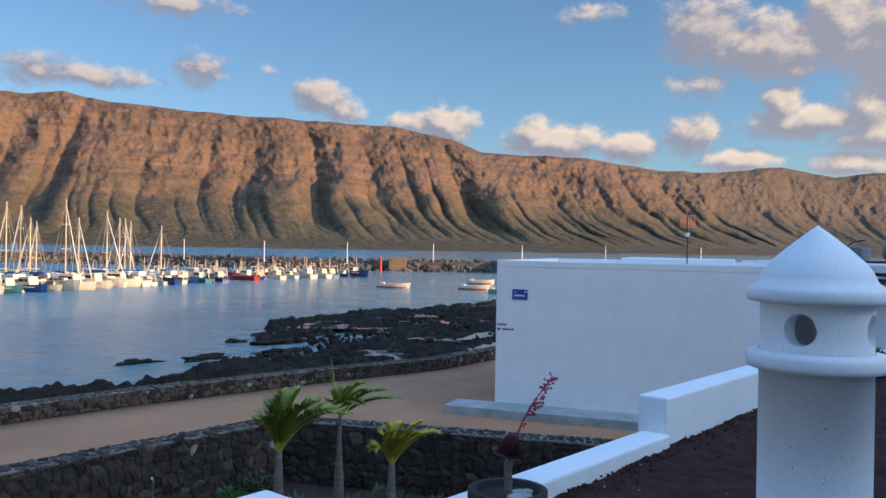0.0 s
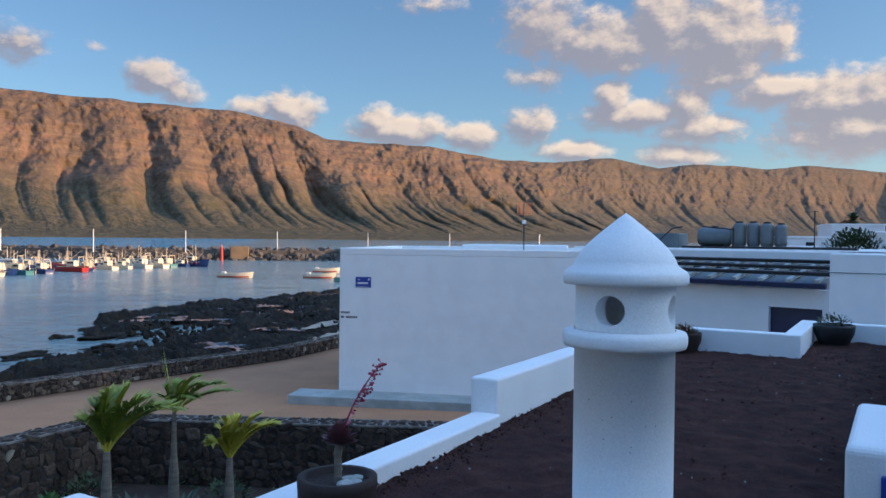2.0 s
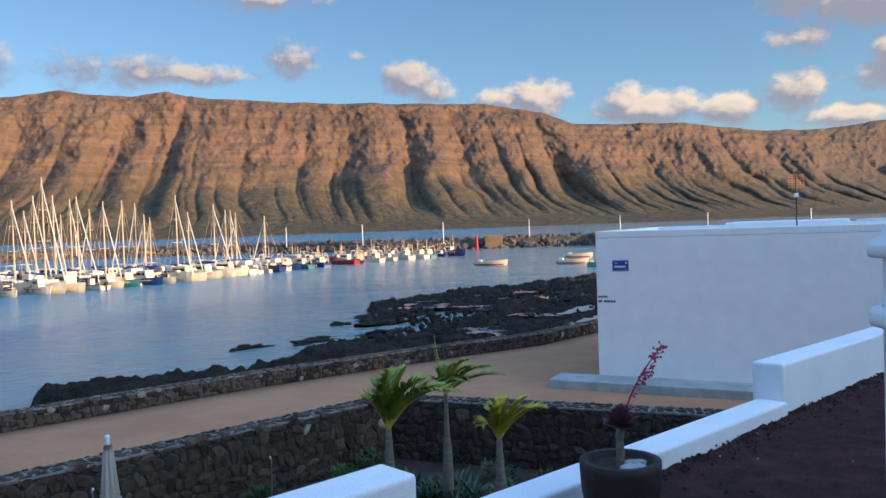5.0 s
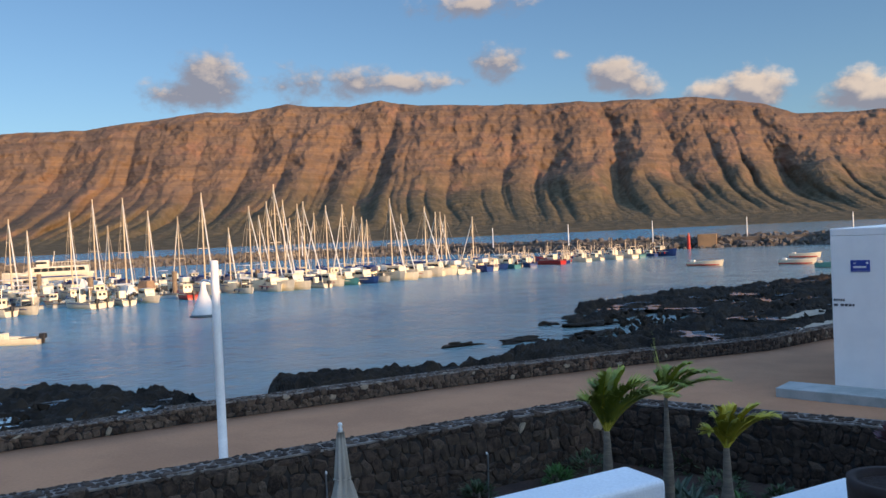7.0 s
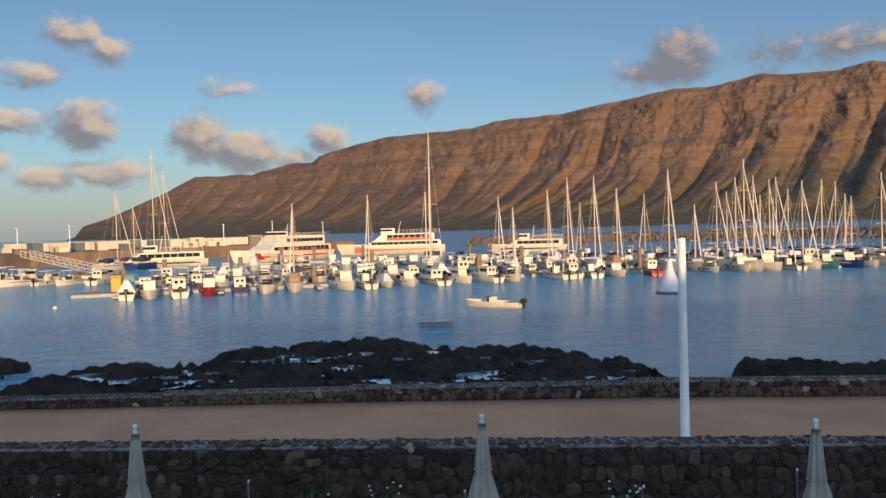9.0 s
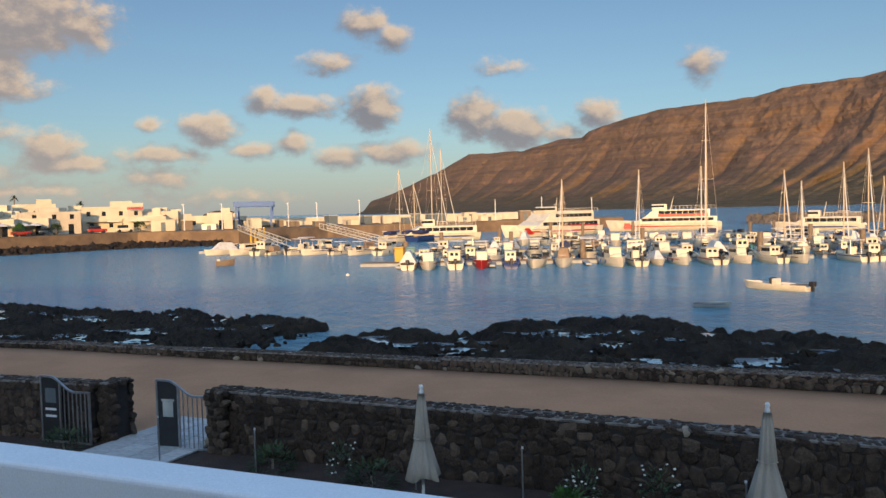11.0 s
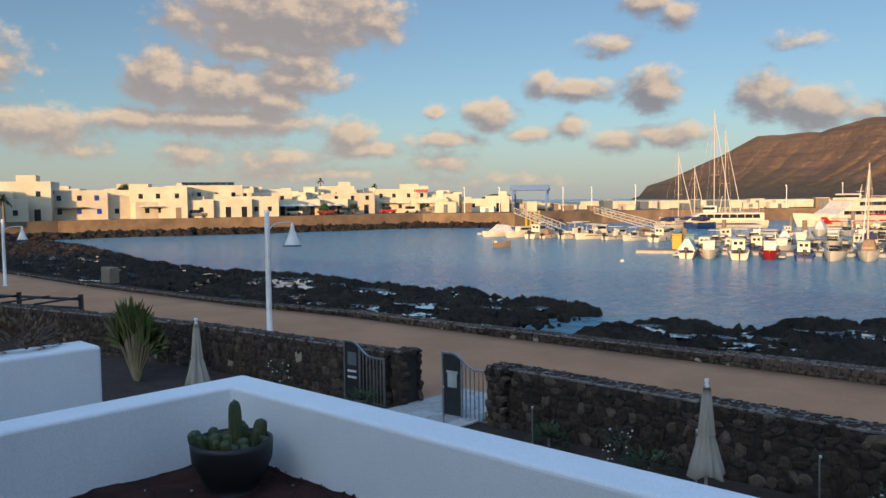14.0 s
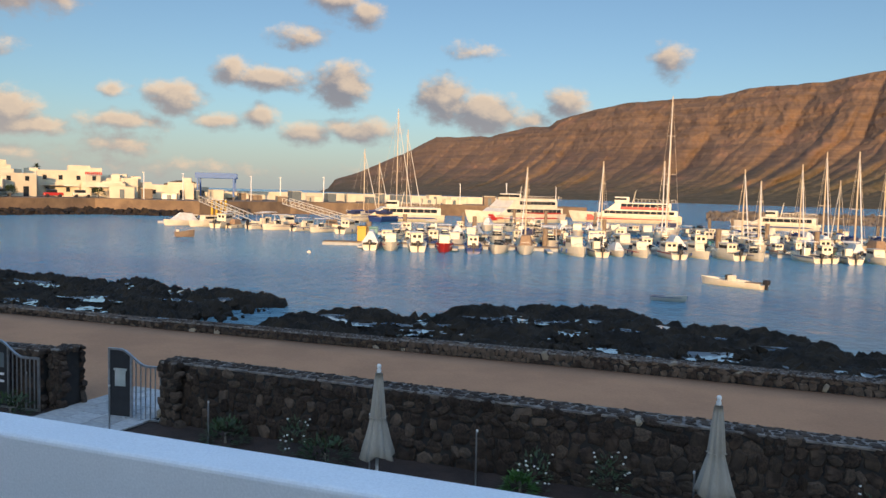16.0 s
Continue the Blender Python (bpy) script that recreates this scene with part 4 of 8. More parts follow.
def build_agave_pot():
    t = thing("potted_aeonium", Matrix.Translation((sn(3.36, 2.24, 3.176) + Vector((-0.045, 0, 0)))) @ Matrix.Scale(0.84, 4), "dark brown pot with a plum rosette succulent and crimson flower spike", "potted plant")
    part("pot", lathe(bmesh.new(), [(r, z - 0.075) for r, z in pot_profile(0.232, 0.405, 0.74, 0.045)], 48), POT, t, smooth=True)
    bm = bmesh.new()
    bmesh.ops.create_circle(bm, cap_ends=True, segments=32, radius=0.185)
    bmesh.ops.translate(bm, verts=bm.verts, vec=(0, 0, 0.292))
    part("soil", bm, SOIL, t)
    for k, (x, y, s) in enumerate(((0.07, 0.02, 0.05), (0.10, -0.05, 0.045), (0.04, -0.08, 0.055), (0.12, 0.05, 0.035))):
        bm = bmesh.new()
        blob(bm, (x, y, 0.30), (s, s * 0.8, s * 0.5), k, 0.12, 2)
        part("pebble", bm, CONCRETE, t, "smooth pale grey pebble")
    bm = bmesh.new()
    pts = [(0, 0, 0.27), (0.005, 0.0, 0.36), (0.0, 0.004, 0.45), (0.01, 0, 0.52)]
    for a, b in zip(pts, pts[1:]):
        tube(bm, a, b, 0.026, 0.022, 10)
    part("stem", bm, TRUNK, t, "pale scarred stem")
    bm = bmesh.new()
    rnd = random.Random(8)
    for k in range(46):
        a, lift = k * 2.4, 0.1 + 1.2 * (k / 46)
        d = Vector((math.cos(a) * math.cos(lift), math.sin(a) * math.cos(lift), math.sin(lift)))
        leaf_strip(bm, (0.01 + d.x * 0.015, d.y * 0.015, 0.50 + 0.06 * k / 46), d, rnd.uniform(0.095, 0.125) * (1 - 0.35 * k / 46), 0.07, -0.25, seg=4, fold=0.5)
    tagged(part("rosette", bm, PLUM, t, "plum-coloured rosette of fleshy leaves", smooth=True), kind="stuff")
    # leaning flower spike, towards the right of the house front
    lean = Vector((0.97, -0.24, 0))
    bm = bmesh.new()
    base, tip = Vector((0.02, 0, 0.55)), Vector((0.02, 0, 0.55)) + lean * 0.22 + Vector((0, 0, 0.43))
    for k in range(8):
        f, g = k / 8, (k + 1) / 8
        bend = lambda q: base.lerp(tip, q) - lean * 0.03 * math.sin(math.pi * q)
        tube(bm, bend(f), bend(g), 0.007 - 0.003 * f, 0.007 - 0.003 * g, 6)
    part("flower_stalk", bm, PINK, t, "crimson flower stalk")
    bm = bmesh.new()
    for k in range(52):
        f = rnd.uniform(0.45, 1.04)
        a = rnd.uniform(0, 6.28)
        r = rnd.uniform(0.012, 0.036)
        p = base.lerp(tip, f) + Vector((math.cos(a) * r, math.sin(a) * r, rnd.uniform(-0.01, 0.02)))
        blob(bm, p, (0.0075, 0.0075, 0.009), k, 0.3, 1)
        tube(bm, base.lerp(tip, f), p, 0.0025, seg=4)
    tagged(part("bud_cluster", bm, PINK, t, "clustered crimson buds"), kind="stuff")
    bm = bmesh.new()
    for k in range(9):
        f = 0.05 + k * 0.045
        a = k * 2.4
        leaf_strip(bm, base.lerp(tip, f), (math.cos(a), math.sin(a), 0.6), 0.035, 0.018, 0)
    part("stalk_leaves", bm, PINK, t)


def cactus_column(bm, base, top, r, ribs=10, seg=40):
    base, top = Vector(base), Vector(top)
    q = (top - base).to_track_quat("Z", "Y")
    L = (top - base).length
    rings = []
    for k in range(13):
        f = k / 12
        rr = r * (0.86 + 0.14 * math.sin(math.pi * min(f * 1.1, 1))) * (1 if f < 0.8 else math.sqrt(max(0.0, 1 - ((f - 0.8) / 0.2) ** 2)) * 0.98 + 0.02)
        rings.append([bm.verts.new(base + q @ Vector((rr * (1 + 0.11 * math.cos(ribs * a)) * math.cos(a), rr * (1 + 0.11 * math.cos(ribs * a)) * math.sin(a), L * f)))
                      for a in (2 * math.pi * i / seg for i in range(seg))])
    for a, b in zip(rings, rings[1:]):
        for i in range(seg):
            bm.faces.new((a[i], a[(i + 1) % seg], b[(i + 1) % seg], b[i]))
    bm.faces.new(rings[-1])


def build_cactus_pot():
    t = thing("potted_cactus", Matrix.Translation(sn(-3.99, 2.27, 3.05)), "black bowl pot with a clump of green columnar cactus", "potted plant")
    part("pot", lathe(bmesh.new(), pot_profile(0.218, 0.275, 0.6, 0.02), 48), BLACKPOT, t, smooth=True)
    bm = bmesh.new()
    bmesh.ops.create_circle(bm, cap_ends=True, segments=32, radius=0.195)
    bmesh.ops.translate(bm, verts=bm.verts, vec=(0, 0, 0.242))
    part("soil", bm, SOIL, t)
    cols = [((0.02, 0.03, 0.22), (0.03, 0.03, 0.50), 0.034)]
    rnd = random.Random(12)
    for k in range(24):
        a, r = k * 2.4, 0.05 + 0.14 * math.sqrt(k / 24)
        x, y = math.cos(a) * r, math.sin(a) * r
        h = rnd.uniform(-0.005, 0.10) * (1.2 - r * 2.0)
        cols.append(((x * 0.9, y * 0.9, 0.22), (x * 1.08, y * 1.08, 0.275 + h), rnd.uniform(0.020, 0.036)))
    for b, e, r in cols:
        bm = bmesh.new()
        cactus_column(bm, b, e, r)
        part("cactus_stem", bm, CACTUS, t, smooth=True)


def shrub(bm, centre, size, count, leaf, seed, spread=1.0):
    rnd = random.Random(seed)
    for k in range(count):
        a, e = rnd.uniform(0, 6.28), math.asin(rnd.uniform(-0.15, 1))
        r = rnd.uniform(0.35, 1.0) ** 0.5
        d = Vector((math.cos(a) * math.cos(e), math.sin(a) * math.cos(e), math.sin(e)))
        p = Vector(centre) + Vector((d.x * size[0] * r, d.y * size[1] * r, d.z * size[2] * r))
        d = (d + Vector((rnd.uniform(-.5, .5), rnd.uniform(-.5, .5), rnd.uniform(-.2, .6)))).normalized()
        leaf_strip(bm, p, d, leaf * rnd.uniform(0.7, 1.3), leaf * 0.36, rnd.uniform(0, 0.4), seg=2)


def build_far_pots():
    for s, n, r, h, mat, label, sz in ((12.62, 0.72, 0.27, 0.30, LEAF, "black pot with a low grey-green shrub", 0.25), (10.68, 2.32, 0.21, 0.27, REDPLANT, "dark pot with a reddish succulent", 0.17)):
        t = thing("potted_shrub", Matrix.Translation(sn(s, n, 3.17)), label, "potted plant", "pots at the roof's far end")
        part("pot", lathe(bmesh.new(), pot_profile(r, h, 0.62, 0.02), 32), BLACKPOT if mat is LEAF else POT, t, smooth=True)
        bm = bmesh.new()
        shrub(bm, (0, 0, h * 0.85), (sz, sz, sz * 0.75), 260, 0.06, 5)
        part("foliage", bm, AGAVE if mat is LEAF else mat, t)
    for n in (2.25, 1.8, 1.35):
        t = thing("planter_succulent", Matrix.Translation(sn(-7.05, n, 3.44)), "reddish-brown succulent clump in the planter", "plant", "succulents in the planter")
        bm = bmesh.new()
        shrub(bm, (0, 0, 0), (0.34, 0.30, 0.24), 300, 0.08, int(n * 10))
        part("foliage", bm, REDPLANT, t)
        bm = bmesh.new()
        tube(bm, (0, 0, -0.05), (0, 0, 0.1), 0.03, 0.02)
        part("stem", bm, TRUNK, t)


build_agave_pot(), build_cactus_pot(), build_far_pots()


# ---- neighbouring houses ----
def frame_between(az0, d0, az1, d1):
    a, b = polar(az0, d0), polar(az1, d1)
    x = (b - a).normalized()
    y = Vector((-x.y, x.x, 0))
    return Matrix(((x.x, y.x, 0, a.x), (x.y, y.y, 0, a.y), (0, 0, 1, 0), (0, 0, 0, 1))), (b - a).length


def build_neighbour():
    m, L = frame_between(-24.5, 18.2, -37.3, 16.6)
    t = thing("neighbour_house", m, "white rendered neighbour house with a dark slatted pergola roof", "house")
    bm = bmesh.new()
    box(bm, 0, 1.7, -0.2, L, 2.0, 4.42, 0.03)
    part("rear_wall", bm, WHITE, t)
    bm = bmesh.new()
    box(bm, 0, 0.0, -0.2, L - 1.10, 0.25, 3.72, 0.01)
    box(bm, L - 1.10, 0.0, 3.36, L - 0.12, 0.25, 3.72, 0.0)
    box(bm, L - 0.12, 0.0, -0.2, L, 0.25, 3.72, 0.01)
    part("front_wall", bm, WHITE, t)
    bm = bmesh.new()
    box(bm, L - 1.10, 0.12, 0, L - 0.12, 0.2, 3.356)
    part("door", bm, NAVY, t, "dark navy door in shade")
    bm = bmesh.new()
    box(bm, 0.62, -0.02, 3.0, 0.95, 0.0, 3.5, 0.01)
    part("window", bm, GLASS, t)
    tilt = Matrix.Translation((0, -0.25, 3.80)) @ pose(0, 0, 0, 9.5, 0, 0)
    bm = bmesh.new()
    box(bm, 0.3, 0, -0.05, L, 0.12, 0.05, 0.01, m=tilt)
    part("gutter", bm, NAVY, t, "dark gutter beam")
    for k in range(8):
        bm = bmesh.new()
        x = 0.45 + k * (L - 0.6) / 7
        box(bm, x - 0.05, 0.0, 0.055, x + 0.05, 2.05, 0.12, 0.01, m=tilt)
        part("rafter", bm, CONCRETE, t, "pale rafter")
    for k in range(3):
        bm = bmesh.new()
        box(bm, 0.3, 0.35 + k * 0.62, 0.122, L, 0.42 + k * 0.62, 0.19, 0.01, m=tilt)
        part("purlin", bm, DARK, t)
    for k in range(7):
        bm = bmesh.new()
        x = 0.45 + k * (L - 0.6) / 7
        box(bm, x + 0.06, 0.1, 0.02, x + (L - 0.6) / 7 - 0.06, 1.2, 0.04, 0.004, m=tilt)
        part("roof_panel", bm, TANK, t, "grey roofing sheet")
        bm = bmesh.new()
        box(bm, x + 0.10, 1.3, 0.02, x + (L - 0.6) / 7 - 0.10, 1.95, 0.04, 0.004, m=tilt)
        part("roof_panel", bm, GLASS, t, "dark glazed roofing sheet")
    # blank block on the right of it
    m2, L2 = frame_between(-37.3, 15.2, -43, 14.2)
    bm = bmesh.new()
    box(bm, 0, 0, -0.2, 6, 4, 4.43, 0.025)
    t2 = thing("neighbour_annexe", m2, "blank white rendered annexe with stepped parapet", "house")
    part("wall", bm, WHITE, t2)
    bm = bmesh.new()
    box(bm, 0.62, 1.2, 4.43, 5, 3.6, 4.93, 0.03)
    part("roof_block", bm, WHITE, t2)
    bm = bmesh.new()
    for p, q in (((-0.5, -0.02, 4.1), (3, -0.02, 4.16)), ((0.2, -0.02, 4.46), (5, -0.02, 4.47))):
        tube(bm, p, q, 0.006, seg=5)
    part("cable", bm, DARK, t2, "dark cable clipped along the wall")
    # second roof behind, with water tanks
    m3, L3 = frame_between(-26, 30, -38, 29)
    t3 = thing("tank_house", m3, "white flat-roofed house carrying water tanks", "house")
    bm = bmesh.new()
    box(bm, -3, 0, -0.2, L3 + 3, 8, 4.35, 0.03)
    part("wall", bm, WHITE, t3)
    bm = bmesh.new()
    box(bm, 0.9, 0.6, 4.35, L3 + 0.3, 1.9, 4.43)
    part("tank_bed", bm, DARK, t3)
    bm = bmesh.new()
    box(bm, -1.0, 0.8, 4.35, 0.75, 2.2, 4.88, 0.03)
    part("roof_box", bm, TANK, t3, "dark grey roof box")

    def tank(x, y, length, r, along):
        tk = thing("water_tank", m3 @ Matrix.Translation((x, y, 4.42)), "ribbed grey plastic water tank %s on a flat roof" % ("lying" if along else "standing"), "water tank", "roof water tanks")
        bm = bmesh.new()
        prof = [(0, -length / 2), (r * 0.75, -length / 2), (r * 0.95, -length / 2 + 0.08)]
        for k in range(9):
            z = -length / 2 + 0.1 + (length - 0.2) * k / 8
            prof.append((r * (1.0 if k % 2 else 0.965), z))
        prof += [(r * 0.95, length / 2 - 0.08), (r * 0.75, length / 2), (0, length / 2)]
        lathe(bm, prof, 24)
        turn = pose(0, 0, 0, 0, 90, 0) if along else pose(0, 0, 0)
        rise = r if along else length / 2
        bmesh.ops.transform(bm, matrix=Matrix.Translation((0, 0, rise)) @ turn, verts=bm.verts)
        part("body", bm, TANK, tk, smooth=True)
        bm = bmesh.new()
        tube(bm, (0, 0, 2 * rise - 0.02), (0, 0, 2 * rise + 0.06), 0.13, 0.12, 12)
        part("lid", bm, DARK, tk)
        for sx in (-0.35, 0.35) if along else ():
            bm = bmesh.new()
            box(bm, sx * length - 0.05, -r * 0.7, -0.0, sx * length + 0.05, r * 0.7, 0.14)
            part("cradle", bm, DARK, tk)

    tank(1.95, 1.2, 1.15, 0.34, True), tank(2.80, 1.15, 0.84, 0.225, False), tank(3.26, 1.2, 0.84, 0.225, False), tank(3.72, 1.15, 0.82, 0.225, False), tank(4.16, 1.2, 0.78, 0.215, False)
    p = thing("aerial_mast", m3 @ Matrix.Translation((L3 - 0.95, 0.4, 4.33)), "thin dark aerial mast with a small yagi", "aerial")
    part("pole", tube(bmesh.new(), (0, 0, 0), (0, 0, 1.32), 0.02), DARK, p)
    bm = bmesh.new()
    tube(bm, (-0.3, 0, 1.28), (0.12, 0, 1.3), 0.01, seg=5)
    for k in range(6):
        tube(bm, (-0.28 + k * 0.07, -0.12, 1.29), (-0.28 + k * 0.07, 0.12, 1.29), 0.006, seg=4)
    part("yagi", bm, DARK, p)
    for a, b in (((0.0, 0.5, 4.5), (0.55, 0.6, 5.05)), ((0.55, 0.6, 5.05), (0.9, 0.7, 5.12)), ((2.65, 0.75, 4.4), (2.65, 0.75, 5.1)), ((1.6, 0.75, 5.13), (2.7, 0.75, 5.02))):
        part("pipe", tube(bmesh.new(), a, b, 0.025, seg=6), DARK, t3)
    # farther white houses
    for az, d, w, dep, top, base in ((-35.4, 55, 2.6, 4, 4.95, 0), (-38.1, 62, 3.2, 5, 5.85, 0), (-36.3, 46, 2.5, 4, 4.40, 0), (-40.5, 50, 5, 5, 5.2, 0)):
        mm = Matrix.Translation(polar(az, d)) @ pose(0, 0, 0, 0, 0, az + 12)
        h = thing("far_house", mm, "small white flat-roofed house behind the roofs", "house", "houses behind the roofs")
        bm = bmesh.new()
        box(bm, -w / 2, -dep / 2, -0.2, w / 2, dep / 2, top - 0.15, 0.03)
        part("wall", bm, WHITE, h)
        bm = bmesh.new()
        box(bm, -w / 2 - 0.04, -dep / 2 - 0.04, top - 0.15, w / 2 + 0.04, dep / 2 + 0.04, top, 0.03)
        part("roof_parapet", bm, WHITE, h)
        bm = bmesh.new()
        box(bm, -0.25, -dep / 2 - 0.02, top - 0.75, 0.2, -dep / 2 + 0.02, top - 0.35)
        part("window", bm, GLASS, h)
    for az, d, w, h0, h1 in ((-38.4, 44, 3.2, 3.4, 5.3),):
        tr = thing("shrub_tree", Matrix.Translation(polar(az, d)), "dark green bushy tree behind white walls", "tree")
        part("trunk", tube(bmesh.new(), (0, 0, -0.1), (0.1, 0, h0), 0.16, 0.1), TRUNK, tr)
        bm = bmesh.new()
        shrub(bm, (0, 0, h0), (w * 0.55, w * 0.5, h1 - h0), 2600, 0.22, 3)
        part("crown", bm, LEAF, tr)


build_neighbour()


def frond(bm_leaf, bm_stem, base, az, lift, length, droop, leaf, width=0.030, count=50, wind=Vector((0, 0, 0))):
    """A feather leaf: an arching midrib with narrow leaflets on both sides."""
    d = Vector((math.cos(az) * math.cos(lift), math.sin(az) * math.cos(lift), math.sin(lift)))
    pts = []
    for k in range(15):
        f = k / 14
        pts.append(Vector(base) + d * length * f + Vector((0, 0, -1)) * droop * length * f ** 2.2 + wind * length * f * f)
    for k, (a, b) in enumerate(zip(pts, pts[1:])):
        tube(bm_stem, a, b, 0.014 * (1 - k / 16), 0.014 * (1 - (k + 1) / 16), 5)
    for k in range(count):
        f = 0.14 + 0.86 * k / (count - 1)
        i = min(int(f * 14), 13)
        p = pts[i].lerp(pts[i + 1], f * 14 - i)
        run = (pts[i + 1] - pts[i]).normalized()
        side = run.cross(Vector((0, 0, 1))).normalized()
        up = side.cross(run)
        size = leaf * math.sin(math.pi * (0.14 + 0.8 * f)) ** 0.7
        for sgn in (-1, 1):
            leaf_strip(bm_leaf, p, side * sgn * 0.66 + run * 0.78 + up * 0.32, size * random.uniform(0.85, 1.15), width, random.uniform(0.12, 0.45), seg=3, fold=0.2)


def build_palm(place, trunk_h, r, fronds, mat, label, spear=0.0, wind=(0, 0, 0), seed=1, grow=1.12):
    random.seed(seed)
    t = thing("palm_tree", Matrix.Translation(place), label, "palm tree", "young palms in the garden")
    prof = [(r * 1.5, -0.05), (r * 1.55, trunk_h * 0.3), (r * 1.35, trunk_h * 0.5), (r * 0.85, trunk_h * 0.66), (r * 0.65, trunk_h * 0.85), (r * 0.5, trunk_h), (0, trunk_h + 0.02)]
    part("trunk", lathe(bmesh.new(), prof, 20), TRUNK, t, "pale ringed trunk", smooth=True)
    for az, lift, length, droop, leaf in fronds:
        bl, bs = bmesh.new(), bmesh.new()
        frond(bl, bs, (0, 0, trunk_h - 0.03), radians(az), radians(lift), length * grow, droop, leaf * grow, wind=Vector(wind))
        f = part("frond", bl, mat, t)
        part("midrib", bs, FROND_YELLOW, f)
    if spear:
        bm = bmesh.new()
        for k in range(5):
            leaf_strip(bm, (0, 0, trunk_h), (-0.22 + 0.05 * math.cos(k), 0.05 * math.sin(k), 1), spear * (1 - 0.08 * k), 0.03, -0.02, seg=3)
        part("spear_leaf", bm, FROND, t, "upright unopened spear leaf")
    return t


def build_garden_palms():
    # the fronds lean away from the sea breeze
    w = (0.14, -0.05, 0)
    build_palm(polar(10.6, 11.6), 1.70, 0.085, [(175, 74, 1.15, 0.34, 0.44), (150, 80, 1.15, 0.25, 0.44), (200, 66, 1.05, 0.42, 0.42), (95, 74, 1.2, 0.25, 0.44), (15, 58, 1.55, 0.46, 0.50), (-15, 64, 1.5, 0.42, 0.50), (330, 74, 1.25, 0.35, 0.46), (250, 72, 1.1, 0.35, 0.42), (60, 80, 1.2, 0.2, 0.44), (5, 74, 1.4, 0.38, 0.48), (190, 84, 1.2, 0.2, 0.44)],
               FROND, "young feather palm with green fronds by the stone wall", wind=w, seed=3, grow=0.92)
    build_palm(polar(6.5, 13.0), 1.9, 0.055, [(30, 66, 1.1, 0.5, 0.30), (-20, 56, 1.25, 0.40, 0.32), (100, 72, 0.9, 0.4, 0.28), (170, 70, 0.8, 0.4, 0.26), (230, 62, 0.8, 0.45, 0.26), (300, 58, 1.0, 0.5, 0.30), (10, 40, 1.15, 0.35, 0.30), (0, 76, 1.1, 0.4, 0.3)],
               FROND, "young feather palm with an upright spear leaf", spear=1.05, wind=(0.15, -0.06, 0), seed=5, grow=0.9)
    build_palm(polar(2.7, 11.4), 1.56, 0.08, [(190, 74, 0.95, 0.40, 0.32), (165, 80, 1.0, 0.3, 0.32), (205, 62, 0.85, 0.5, 0.30), (5, 58, 1.2, 0.36, 0.36), (-30, 66, 1.1, 0.35, 0.34), (80, 78, 0.95, 0.25, 0.32), (265, 72, 0.9, 0.35, 0.32), (350, 72, 1.15, 0.28, 0.34)],
               FROND_YELLOW, "young feather palm with yellowish fronds", wind=(0.12, -0.04, 0), seed=7, grow=0.82)


build_garden_palms()


def build_traveller_palm():
    random.seed(9)
    t = thing("fan_palm", Matrix.Translation((-20.1, -9.0, 0)), "dark green fan-shaped palm with pale stalks in the garden bed", "palm tree")
    side = sn(1.0, 0.0) - sn(0.0, 0.0)
    for k in range(26):
        f = (k - 12.5) / 12.5
        lean = f * radians(36)
        d = (side * math.sin(lean) + Vector((0, 0, math.cos(lean))) + Vector((random.uniform(-0.06, 0.06), random.uniform(-0.06, 0.06), 0))).normalized()
        L = random.uniform(1.2, 1.5) * (1 - 0.16 * abs(f))
        root = side * 0.10 * f
        part("stalk", tube(bmesh.new(), root + Vector((0, 0, -0.02)), root + d * L, 0.022, 0.012, 6), STALK, t, "pale tan stalk")
        bm = bmesh.new()
        cross = side - d * side.dot(d)
        for q in range(15):
            g = (q - 7) / 7
            turn = d + cross * 0.85 * g + Vector((random.uniform(-0.2, 0.2), random.uniform(-0.2, 0.2), 0))
            leaf_strip(bm, root + d * (L - 0.05), turn, random.uniform(0.85, 1.15) * (1 - 0.3 * g * g), 0.13, random.uniform(0.05, 0.3), up=side.cross(d), seg=4, fold=0.25)
        part("leaf", bm, LEAF_BRIGHT if k % 9 == 2 else DARKFROND, t)


build_traveller_palm()


